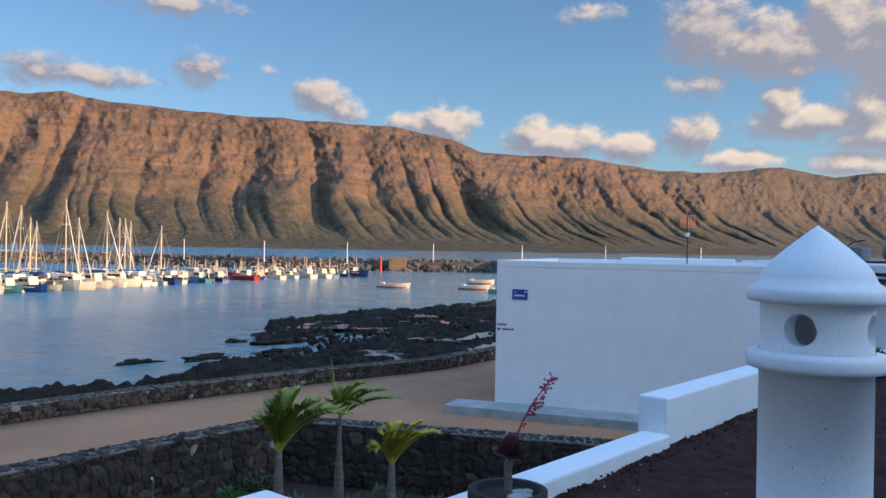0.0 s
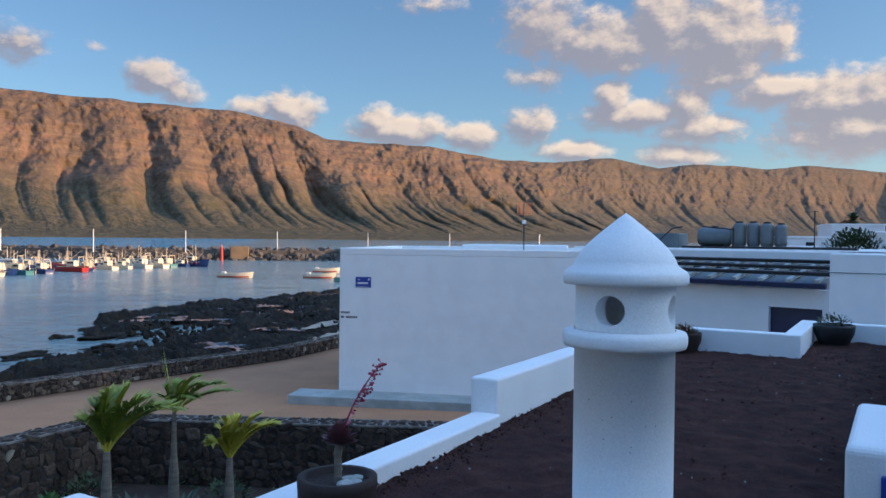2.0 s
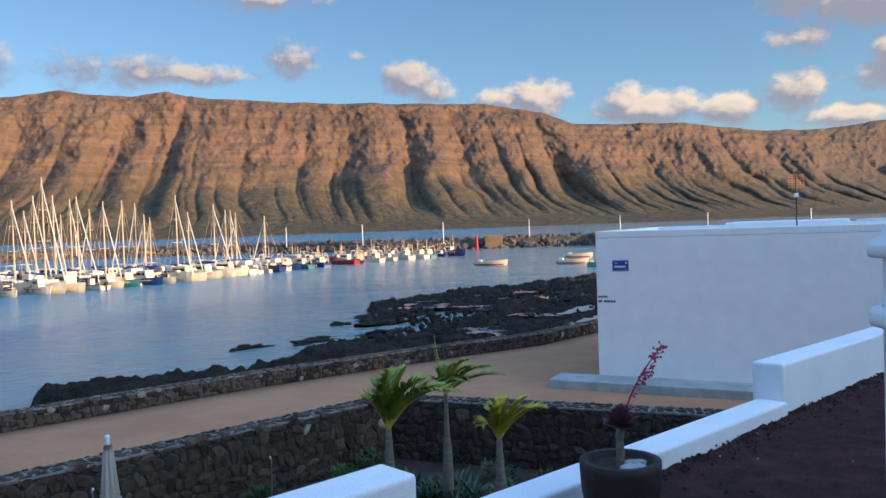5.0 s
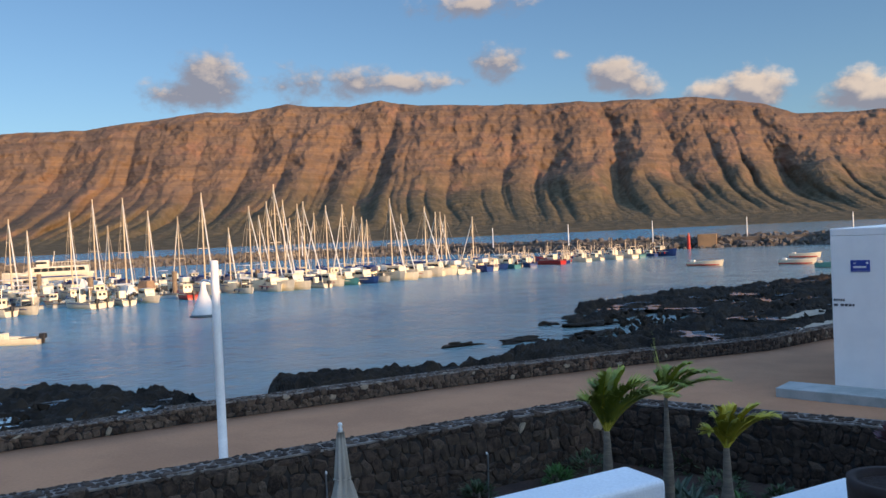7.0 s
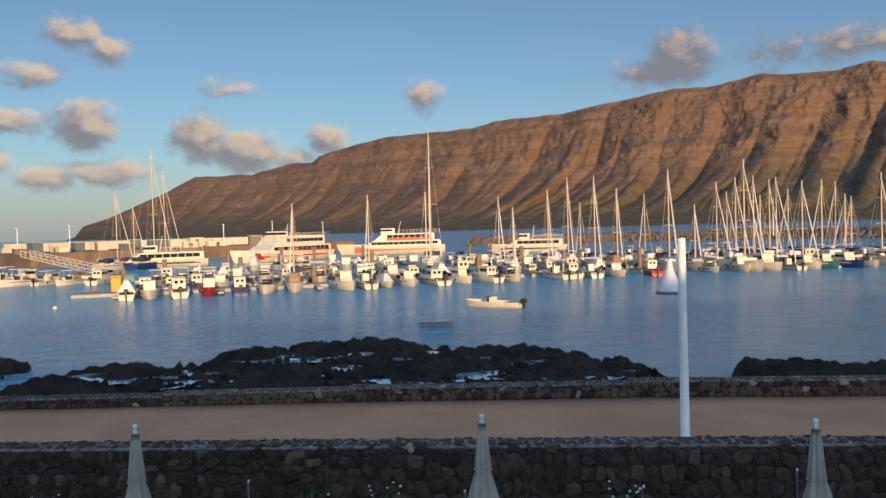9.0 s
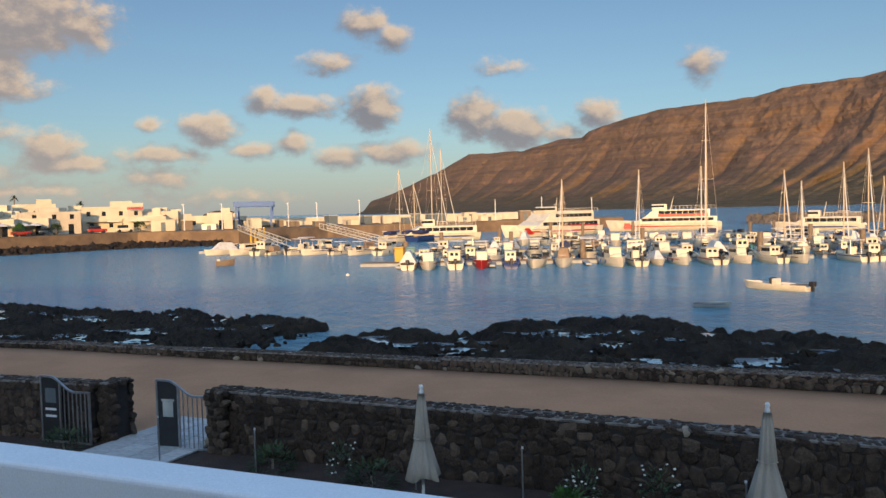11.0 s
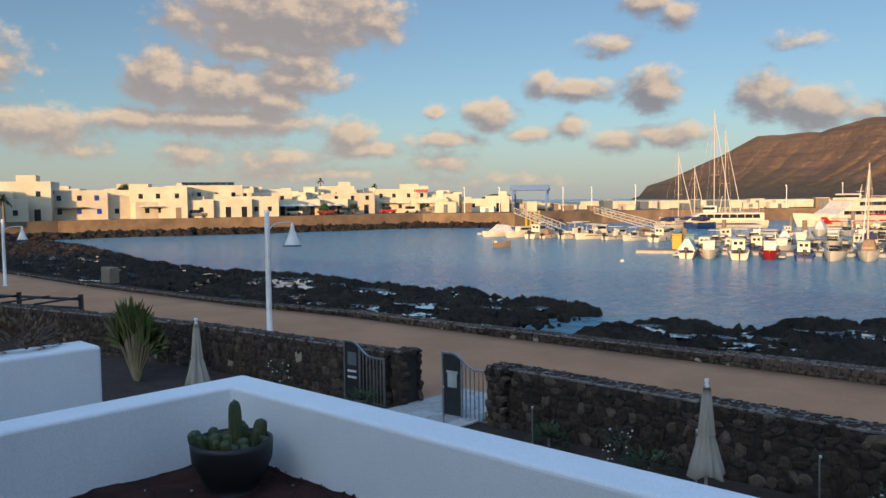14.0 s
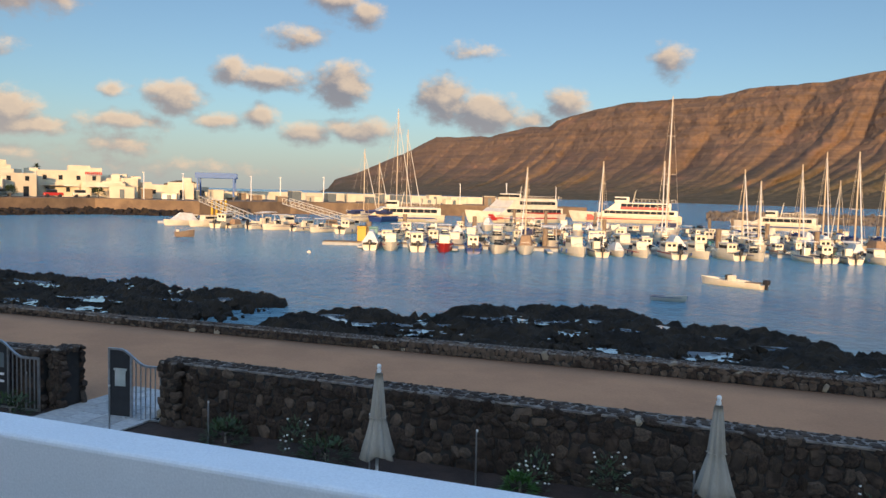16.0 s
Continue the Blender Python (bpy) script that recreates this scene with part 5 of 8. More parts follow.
def build_garden_plants():
    rnd = random.Random(31)
    # agaves and shrubs under the palms
    for k in range(15):
        az, d = rnd.uniform(0.5, 10.5), rnd.uniform(10.6, 13.8)
        t = thing("agave", Matrix.Translation(polar(az, d)), "grey-green agave rosette in the garden bed", "plant", "agaves under the palms")
        bm = bmesh.new()
        for j in range(22):
            a, lift = j * 2.4, 0.35 + 0.9 * j / 22
            leaf_strip(bm, (0, 0, 0.05), (math.cos(a) * math.cos(lift), math.sin(a) * math.cos(lift), math.sin(lift)), rnd.uniform(0.4, 0.6), 0.10, 0.12, seg=4, fold=0.45)
        part("leaves", bm, AGAVE, t)
        bm = bmesh.new()
        tube(bm, (0, 0, -0.05), (0, 0, 0.1), 0.06, 0.04)
        part("stem", bm, TRUNK, t)
    for k in range(36):
        s, n = (rnd.uniform(5.0, 10.8), rnd.uniform(6.2, 12.0)) if k < 27 else (rnd.uniform(-20, 4), rnd.uniform(11.2, 12.0))
        t = thing("garden_shrub", Matrix.Translation(sn(s, n)), "low dark green shrub in the garden bed", "shrub", "shrubs along the stone wall")
        bm = bmesh.new()
        r = rnd.uniform(0.25, 0.45)
        shrub(bm, (0, 0, 0.08), (r, r, r * 0.95), 230, 0.11, k)
        part("foliage", bm, LEAF if k % 4 else LEAF_BRIGHT, t)
        bm = bmesh.new()
        tube(bm, (0, 0, -0.05), (0, 0, 0.2), 0.03, 0.02, 6)
        part("stem", bm, TRUNK, t)
    for s, n in ((-3.1, 11.7), (-7.2, 11.5), (-16.2, 11.0), (-2.0, 11.9), (1.5, 11.7)):
        t = thing("flowering_bush", Matrix.Translation(sn(s, n)), "thin bush with small white flowers against the wall", "shrub", "flowering bushes")
        bm = bmesh.new()
        shrub(bm, (0, 0, 0.2), (0.35, 0.25, 0.6), 160, 0.08, int(s * 10) + 100)
        part("foliage", bm, LEAF, t)
        bm = bmesh.new()
        for j in range(15):
            a = rnd.uniform(0, 6.28)
            blob(bm, (math.cos(a) * rnd.uniform(0.1, 0.38), math.sin(a) * 0.25, rnd.uniform(0.15, 0.85)), (0.022, 0.022, 0.016), j, 0.2, 1)
        part("blossom", bm, PETAL, t, "small white blossoms")
    for k in range(11):
        s = -19 + k * 2.55 + rnd.uniform(-0.4, 0.4)
        n, h = rnd.uniform(11.2, 11.8), rnd.uniform(0.75, 1.05)
        t = thing("garden_stake", Matrix.Translation(sn(s, n)), "thin pale metal plant stake by the wall", "stake", "garden stakes")
        part("rod", tube(bmesh.new(), (0, 0, -0.1), (rnd.uniform(-.03, .03), 0, h), 0.014, seg=6), METAL, t)
        part("knob", tube(bmesh.new(), (0, 0, h - 0.005), (0, 0, h + 0.03), 0.018, seg=6), LAMP_WHITE, t)
    bm = bmesh.new()
    for k in range(5):
        leaf_strip(bm, (0, 0, 0.1), (rnd.uniform(-.5, .5), rnd.uniform(-.5, .5), 1), rnd.uniform(0.7, 1.0), 0.3, 0.3, seg=5, fold=0.2)
    solid("banana_plant", bm, LEAF_BRIGHT, "small bright green broad-leaved plant", "plant", m=Matrix.Translation(sn(-15.2, 9.2, -0.02)))


build_garden_plants()


def build_parasol(place, seed, top=2.28):
    t = thing("parasol", Matrix.Translation(place), "closed beige garden parasol standing in the garden", "parasol", "closed parasols")
    k = top - 0.12
    prof = [(0.0, k), (0.045, k - 0.01), (0.06, k - 0.12), (0.085, k - 0.4), (0.105, k - 0.62), (0.095, k - 0.66), (0.12, k - 0.74), (0.19, k - 1.02), (0.235, k - 1.18), (0.225, k - 1.19), (0.07, k - 0.9), (0.0, k - 0.9)]
    bm = lathe(bmesh.new(), prof, 64, fold=0.13, folds=8)
    rnd = random.Random(seed)
    for v in bm.verts:
        if v.co.z < k - 0.7:
            v.co.z += 0.05 * math.sin(3 * math.atan2(v.co.y, v.co.x) + seed) - 0.02
            v.co.x *= 1 + 0.10 * math.sin(2 * math.atan2(v.co.y, v.co.x) + seed)
    part("canopy", bm, CANVAS, t, "folded beige canvas", smooth=True)
    bm = bmesh.new()
    for q in range(8):
        a = 2 * math.pi * q / 8
        blob(bm, (0.107 * math.cos(a), 0.107 * math.sin(a), k - 0.645), (0.03, 0.03, 0.012), q, 0.05, 1)
    part("tie", bm, CANVAS, t)
    part("pole", tube(bmesh.new(), (0, 0, 0.05), (0, 0, k - 0.02), 0.022, seg=10), LAMP_WHITE, t)
    part("finial", lathe(bmesh.new(), [(0.03, k - 0.005), (0.034, k + 0.03), (0.022, k + 0.05), (0.034, k + 0.08), (0.028, k + 0.11), (0, k + 0.12)], 16), LAMP_WHITE, t, "white knob", smooth=True)
    part("foot", lathe(bmesh.new(), [(0, 0), (0.24, 0), (0.24, 0.05), (0.05, 0.09), (0, 0.09)], 24), CONCRETE, t)


for i_, (az_, d_, top_) in enumerate(((28.9, 11.0, 2.10), (51.2, 10.9, 2.06), (75.1, 11.25, 2.15), (110.5, 16.3, 2.35))):
    p_ = polar(az_, d_)
    build_parasol(Vector((p_.x - (0.11 if az_ < 100 else 0.15), p_.y + 0.0, 0)), i_, top_)


# ---- lamps on the promenade ----
def build_street_lamp(place, h, arm_az, label, lantern=True):
    t = thing("street_lamp", Matrix.Translation(place), label, "street lamp", "promenade lamps")
    part("pole", lathe(bmesh.new(), [(0, 0), (0.14, 0), (0.14, 0.03), (0.095, 0.05), (0.088, h * 0.5), (0.082, h), (0.06, h + 0.02), (0, h + 0.02)], 20), LAMP_WHITE, t, smooth=True)
    d = heading(arm_az)
    bm = bmesh.new()
    last = Vector((0, 0, h - 0.66))
    for f, up in ((0.10, 0.06), (0.18, 0.14), (0.30, 0.20), (0.45, 0.23), (0.65, 0.24), (0.85, 0.24), (0.98, 0.235), (1.03, 0.20)):
        p = Vector((d.x * f, d.y * f, h - 0.66 + up))
        tube(bm, last, p, 0.026, seg=8)
        last = p
    part("arm", bm, LAMP_WHITE, t)
    c = Vector((d.x * 1.03, d.y * 1.03, 0))
    z = h - 0.44
    bell = part("bell_shade", lathe(bmesh.new(), [(0.02, z + 0.03), (0.05, z), (0.07, z - 0.20), (0.13, z - 0.36), (0.21, z - 0.58), (0.27, z - 0.71), (0.275, z - 0.73), (0.245, z - 0.73), (0.12, z - 0.45), (0, z - 0.43)], 28, c), LAMP_WHITE, t, "white bell-shaped shade", smooth=True)
    part("diffuser", lathe(bmesh.new(), [(0, z - 0.70), (0.31, z - 0.732), (0.32, z - 0.76), (0.30, z - 0.785), (0, z - 0.79)], 24, c), TANK, bell)


build_street_lamp(Vector((-10.6, 13.83, 0)), 4.24, 52, "white promenade lamp with a bell-shaped shade")
build_street_lamp(Vector((-25.9, -7.05, 0)), 4.31, 52, "white promenade lamp with a bell shade on a short arm")
build_street_lamp(polar(120.4, 52) - heading(52) * 1.03, 3.75, 52, "white promenade lamp far along the path")


# ---- garden gate ----
def build_gate():
    def leaf(m, label, sign):
        t = thing("garden_gate", m, label, "gate", "gate leaves")
        L, tall, low = 1.25, 1.42, 1.12

        def top(x):
            f = min(1, max(0, (x - 0.25) / 0.6))
            return tall + (low - tall) * (f * f * (3 - 2 * f))

        bm = bmesh.new()
        steps = 26
        ring = []
        for k in range(steps + 1):
            x = L * k / steps
            ring.append([bm.verts.new((x, y, z)) for y, z in ((-0.022, top(x) - 0.04), (0.022, top(x) - 0.04), (0.022, top(x)), (-0.022, top(x)))])
        for a, b in zip(ring, ring[1:]):
            for i in range(4):
                bm.faces.new((a[i], a[(i + 1) % 4], b[(i + 1) % 4], b[i]))
        part("top_rail", bm, METAL, t)
        bm = bmesh.new()
        box(bm, 0, -0.02, 0.04, L, 0.02, 0.08)
        part("bottom_rail", bm, METAL, t)
        for x in (0.02, 0.50, L - 0.02):
            part("upright", box(bmesh.new(), x - 0.02, -0.02, 0.08, x + 0.02, 0.02, top(x) - 0.02), METAL, t)
        for k in range(6):
            x = 0.60 + k * 0.105
            part("bar", tube(bmesh.new(), (x, 0, 0.08), (x, 0, top(x) - 0.03), 0.013, seg=8), METAL, t)
        bm = bmesh.new()
        cols = 12
        for a, b in ((0.04, 0.48),):
            lo, hi = [], []
            for k in range(cols + 1):
                x = a + (b - a) * k / cols
                lo.append([bm.verts.new((x, y, 0.09)) for y in (-0.008, 0.008)])
                hi.append([bm.verts.new((x, y, top(x) - 0.045)) for y in (-0.008, 0.008)])
            for k in range(cols):
                bm.faces.new((lo[k][0], lo[k + 1][0], hi[k + 1][0], hi[k][0]))
                bm.faces.new((lo[k + 1][1], lo[k][1], hi[k][1], hi[k + 1][1]))
        sheet = part("sheet", bm, DARK, t, "dark panel with a pale painted pot motif")
        if sign:
            for y0 in (-0.012,):
                bm = bmesh.new()
                box(bm, 0.13, y0 - 0.004, 0.86, 0.40, y0, 1.16)
                part("picture", bm, TANK, sheet)
                for z in (0.70, 0.56):
                    bm = bmesh.new()
                    box(bm, 0.12, y0 - 0.004, z, 0.40, y0, z + 0.05)
                    part("writing_bar", bm, WHITE_INK, sheet)
        else:
            bm = bmesh.new()
            box(bm, 0.15, -0.018, 0.68, 0.38, -0.012, 0.98)
            box(bm, 0.12, -0.018, 0.984, 0.41, -0.012, 1.03)
            part("picture", bm, CONCRETE, sheet, "pale pot motif")

    a, b = sn(-14.42, 11.58), sn(-13.17, 11.70)
    leaf(Matrix.Translation(a) @ pose(0, 0, 0, 0, 0, math.degrees(math.atan2(b.y - a.y, b.x - a.x))), "dark metal gate leaf folded open against the stone wall", True)
    a, b = sn(-11.73, 12.02), sn(-10.5, 12.2)
    leaf(Matrix.Translation(a) @ pose(0, 0, 0, 0, 0, math.degrees(math.atan2(b.y - a.y, b.x - a.x))), "dark metal gate leaf with vertical bars", False)


build_gate()


def build_pergola():
    m = Matrix.Translation((-26.6, -13.7, 0))
    t = thing("pergola", m, "low dark timber pergola beyond the garden wall", "pergola")
    end = Vector((-1.5, -5.2, 0))
    for k in range(3):
        p = end * (k / 2)
        part("post", box(bmesh.new(), p.x - 0.06, p.y - 0.06, -0.1, p.x + 0.06, p.y + 0.06, 1.52), DARK, t)
    for z in (1.35, 1.05):
        part("beam", tube(bmesh.new(), (0, 0, z), (end.x, end.y, z + 0.05), 0.05, seg=6), DARK, t)
    for k in range(5):
        p = end * (k / 4)
        part("rafter", tube(bmesh.new(), (p.x, p.y, 1.42), (p.x + 1.8, p.y - 0.6, 1.42), 0.035, seg=6), DARK, t)
    bm = bmesh.new()
    box(bm, -0.55, -0.3, -0.05, 0.55, 0.3, 0.85, 0.03)
    solid("path_pillar", bm, STONE_PALE, "short weathered block beside the path", "block", m=Matrix.Translation((-45.9, -21.75, 0)) @ pose(0, 0, 0, 0, 0, 49))


build_pergola()

# ---- breakwater and harbour ----
def rubble(name, path, width, top, count, size, label, seed, mat=ROCK, depth=2.0, kind="stuff"):
    """A heaped bank of rocks along a line, as one mesh."""
    rnd = random.Random(seed)
    verts, faces = [], []
    lengths = [(Vector(b) - Vector(a)).length for a, b in zip(path, path[1:])]
    total = sum(lengths)
    proto = [(1, 0, 0), (0, 1, 0), (-1, 0, 0), (0, -1, 0), (0.6, 0.6, 0.75), (-0.6, 0.6, 0.75), (-0.6, -0.6, 0.75), (0.6, -0.6, 0.75), (0, 0, -1)]
    tri = [(0, 1, 4), (1, 2, 5), (2, 3, 6), (3, 0, 7), (0, 4, 7), (1, 5, 4), (2, 6, 5), (3, 7, 6), (4, 5, 6), (4, 6, 7), (1, 0, 8), (2, 1, 8), (3, 2, 8), (0, 3, 8)]
    for k in range(count):
        u = rnd.uniform(0, total)
        for (a, b), L in zip(zip(path, path[1:]), lengths):
            if u <= L:
                break
            u -= L
        a, b = Vector(a), Vector(b)
        p = a.lerp(b, min(1, u / L))
        side = Vector((-(b - a).y, (b - a).x)).normalized()
        o = rnd.uniform(-1, 1)
        z = SEA - 0.4 + (top - SEA + 0.2) * (1 - abs(o) ** 1.4) * rnd.uniform(0.75, 1.0)
        r = size * rnd.uniform(0.6, 1.5)
        c = Vector((p.x + side.x * o * width, p.y + side.y * o * width, z - r * 0.4))
        turn = Euler((rnd.uniform(0, 6), rnd.uniform(0, 6), rnd.uniform(0, 6))).to_matrix()
        base = len(verts)
        verts += [tuple(c + turn @ (Vector(v) * r * rnd.uniform(0.75, 1.2))) for v in proto]
        faces += [tuple(base + i for i in f) for f in tri]
    return tagged(from_arrays(name, verts, faces, mat, False), label, "rocks", kind=kind)


BREAK = [(70, 158), (40, 180), (14, 206), (-10, 206), (-42, 208), (-90, 226), (-135, 224), (-176, 196), (-205, 160)]
rubble("breakwater", BREAK, 5.0, 1.7, 5200, 0.85, "long breakwater of dark heaped boulders", 3)


def build_reef_rocks():
    rnd = random.Random(77)
    for s0, s1, n0, n1, count, size in ((-55, -22, 20.5, 37, 1500, 0.30), (-20, 5.5, 22, 38.5, 1700, 0.28), (8, 24, 23, 29, 500, 0.2), (22, 62, 23, 48, 1500, 0.3)):
        pts = []
        verts, faces = [], []
        for k in range(count):
            s = rnd.uniform(s0, s1)
            n = rnd.uniform(n0, n1)
            r = size * rnd.uniform(0.35, 1.2)
            lim = 0.93 * float(np.interp(s, [-60, -45, -28, -22.5, -20.9, -17, -11, -7, 0, 5, 8, 17, 25, 31, 36, 62], [38, 40, 41, 36, 24, 35, 39, 41, 37.5, 33, 31, 30, 33, 42, 50, 54]))
            if n > lim:
                continue
            p = sn(s, n, SEA + rnd.uniform(-0.05, 0.35) * (1 if n < lim - 1 else 0.5))
            b = len(verts)
            turn = Euler((rnd.uniform(0, 6), rnd.uniform(0, 6), rnd.uniform(0, 6))).to_matrix()
            for v in ((1, 0, 0), (0, 1, 0), (-1, 0, 0), (0, -1, 0), (0, 0, 0.8), (0, 0, -0.8)):
                verts.append(tuple(p + turn @ (Vector(v) * r * rnd.uniform(0.6, 1.3))))
            for i in range(4):
                faces += [(b + i, b + (i + 1) % 4, b + 4), (b + (i + 1) % 4, b + i, b + 5)]
        tagged(from_arrays("reef_stones", verts, faces, LAVA, False), "loose black lava stones on the reef", "rocks", kind="stuff")


build_reef_rocks()


def build_breakwater_core():
    bm = bmesh.new()
    for a, b in zip(BREAK, BREAK[1:]):
        d = Vector((b[0] - a[0], b[1] - a[1]))
        m = Matrix.Translation((a[0], a[1], 0)) @ pose(0, 0, 0, 0, 0, math.degrees(math.atan2(d.y, d.x)))
        box(bm, -1, -2.6, -4, d.length + 1, 2.6, 0.9, m=m)
    solid("breakwater_core", bm, ROCK, "dark stone core of the breakwater", "breakwater", kind="structure")
    for az in (17.92, 12.57, 6.79, 0.65, -5.7, -11.54, -17.94, 24.5, 31.5, 38.2):
        d = 205 if az < 14 else 222
        if az < -8:
            d = 196 if az > -15 else 186
        p = polar(az, d)
        t = thing("breakwater_lamp", Matrix.Translation((p.x, p.y, 0.3)), "tall pale lamp post on the breakwater", "lamp post", "lamp posts on the breakwater")
        part("pole", tube(bmesh.new(), (0, 0, 0), (0, 0, 5.3), 0.14, 0.1, 8), LAMP_WHITE, t)
        part("head", box(bmesh.new(), -0.12, -0.4, 5.15, 0.12, 0.12, 5.32, 0.03), LAMP_WHITE, t)
    p = polar(4.42, 198)
    t = thing("harbour_beacon", Matrix.Translation((p.x, p.y, SEA)), "red harbour beacon post at the breakwater", "beacon")
    part("column", tube(bmesh.new(), (0, 0, -1), (0, 0, 3.2), 0.42, 0.36, 12), HULL_RED, t)
    part("lantern", tube(bmesh.new(), (0, 0, 3.2), (0, 0, 3.8), 0.2, 0.16, 10), HULL_RED, t)
    p = polar(3.2, 203)
    part_bm = box(bmesh.new(), -2.2, -1.5, -3, 2.2, 1.5, 1.9, 0.1)
    solid("landing_block", part_bm, QUAY, "sunlit stone landing block on the breakwater", "block", m=Matrix.Translation((p.x, p.y, 0)))


build_breakwater_core()


def hull_mesh(L, B, H, keel=0.35, rake=0.12, sheer=0.28, stern=0.85):
    """A boat's hull along x, bow at +x, waterline at z = 0."""
    bm = bmesh.new()
    n, rows = 12, []
    for k in range(n + 1):
        f = k / n
        w = B / 2 * (stern + (1 - stern) * math.sin(min(1, f / 0.4) * math.pi / 2)) * (1 if f < 0.5 else math.cos((f - 0.5) / 0.5 * math.pi / 2) ** 0.75)
        w = max(w, 0.015)
        h = H * (1 + sheer * max(0, f - 0.25) ** 1.5 * 1.6)
        x = -L / 2 + L * f
        xr = x + rake * L * max(0, f - 0.6)
        rows.append([(xr, w, h), (x + 0.5 * (xr - x), w * 0.86, h * 0.3), (x, w * 0.62, -keel * 0.4), (x, 0, -keel * (1 - 0.7 * f ** 3))])
    verts = []
    for r in rows:
        left = [bm.verts.new((x, y, z)) for x, y, z in r]
        right = [bm.verts.new((x, -y, z)) for x, y, z in r[:-1]][::-1]
        inner = [bm.verts.new((r[0][0], -r[0][1] * 0.9, r[0][2] - 0.01)), bm.verts.new((r[0][0], r[0][1] * 0.9, r[0][2] - 0.01))]
        deck = [bm.verts.new((r[0][0] - 0.05, -r[0][1] * 0.86, r[0][2] - H * 0.28)), bm.verts.new((r[0][0] - 0.05, r[0][1] * 0.86, r[0][2] - H * 0.28))]
        verts.append(left + right + [inner[0], deck[0], deck[1], inner[1]])
    m = len(verts[0])
    for a, b in zip(verts, verts[1:]):
        for i in range(m):
            bm.faces.new((a[i], a[(i + 1) % m], b[(i + 1) % m], b[i]))
    bm.faces.new(verts[0][::-1])
    bm.faces.new(verts[-1])
    return bm


def stripe(bm, L, B, z, h, out=0.012, f0=0.0, f1=0.93):
    """A thin painted rubbing strake round a hull of that length and beam."""
    for sgn in (-1, 1):
        last = None
        for k in range(13):
            f = f0 + (f1 - f0) * k / 12
            w = B / 2 * (0.85 + 0.15 * math.sin(min(1, f / 0.4) * math.pi / 2)) * (1 if f < 0.5 else math.cos((f - 0.5) / 0.5 * math.pi / 2) ** 0.75)
            x = -L / 2 + L * f
            w = w * 0.97 + out
            now = [bm.verts.new((x, sgn * w, z)), bm.verts.new((x, sgn * w, z + h)), bm.verts.new((x, sgn * (w - 0.05), z + h)), bm.verts.new((x, sgn * (w - 0.05), z))]
            if last:
                for i in range(4):
                    bm.faces.new((last[i], last[(i + 1) % 4], now[(i + 1) % 4], now[i]))
            last = now
    return bm


def outboard(parent, x, y, z, s=1.0):
    bm = bmesh.new()
    box(bm, x - 0.32 * s, y - 0.16 * s, z + 0.1 * s, x + 0.05 * s, y + 0.16 * s, z + 0.55 * s, 0.07 * s)
    box(bm, x - 0.22 * s, y - 0.06 * s, z - 0.55 * s, x - 0.05 * s, y + 0.06 * s, z + 0.12 * s, 0.02 * s)
    return part("outboard_motor", bm, DARK, parent, "black outboard motor")


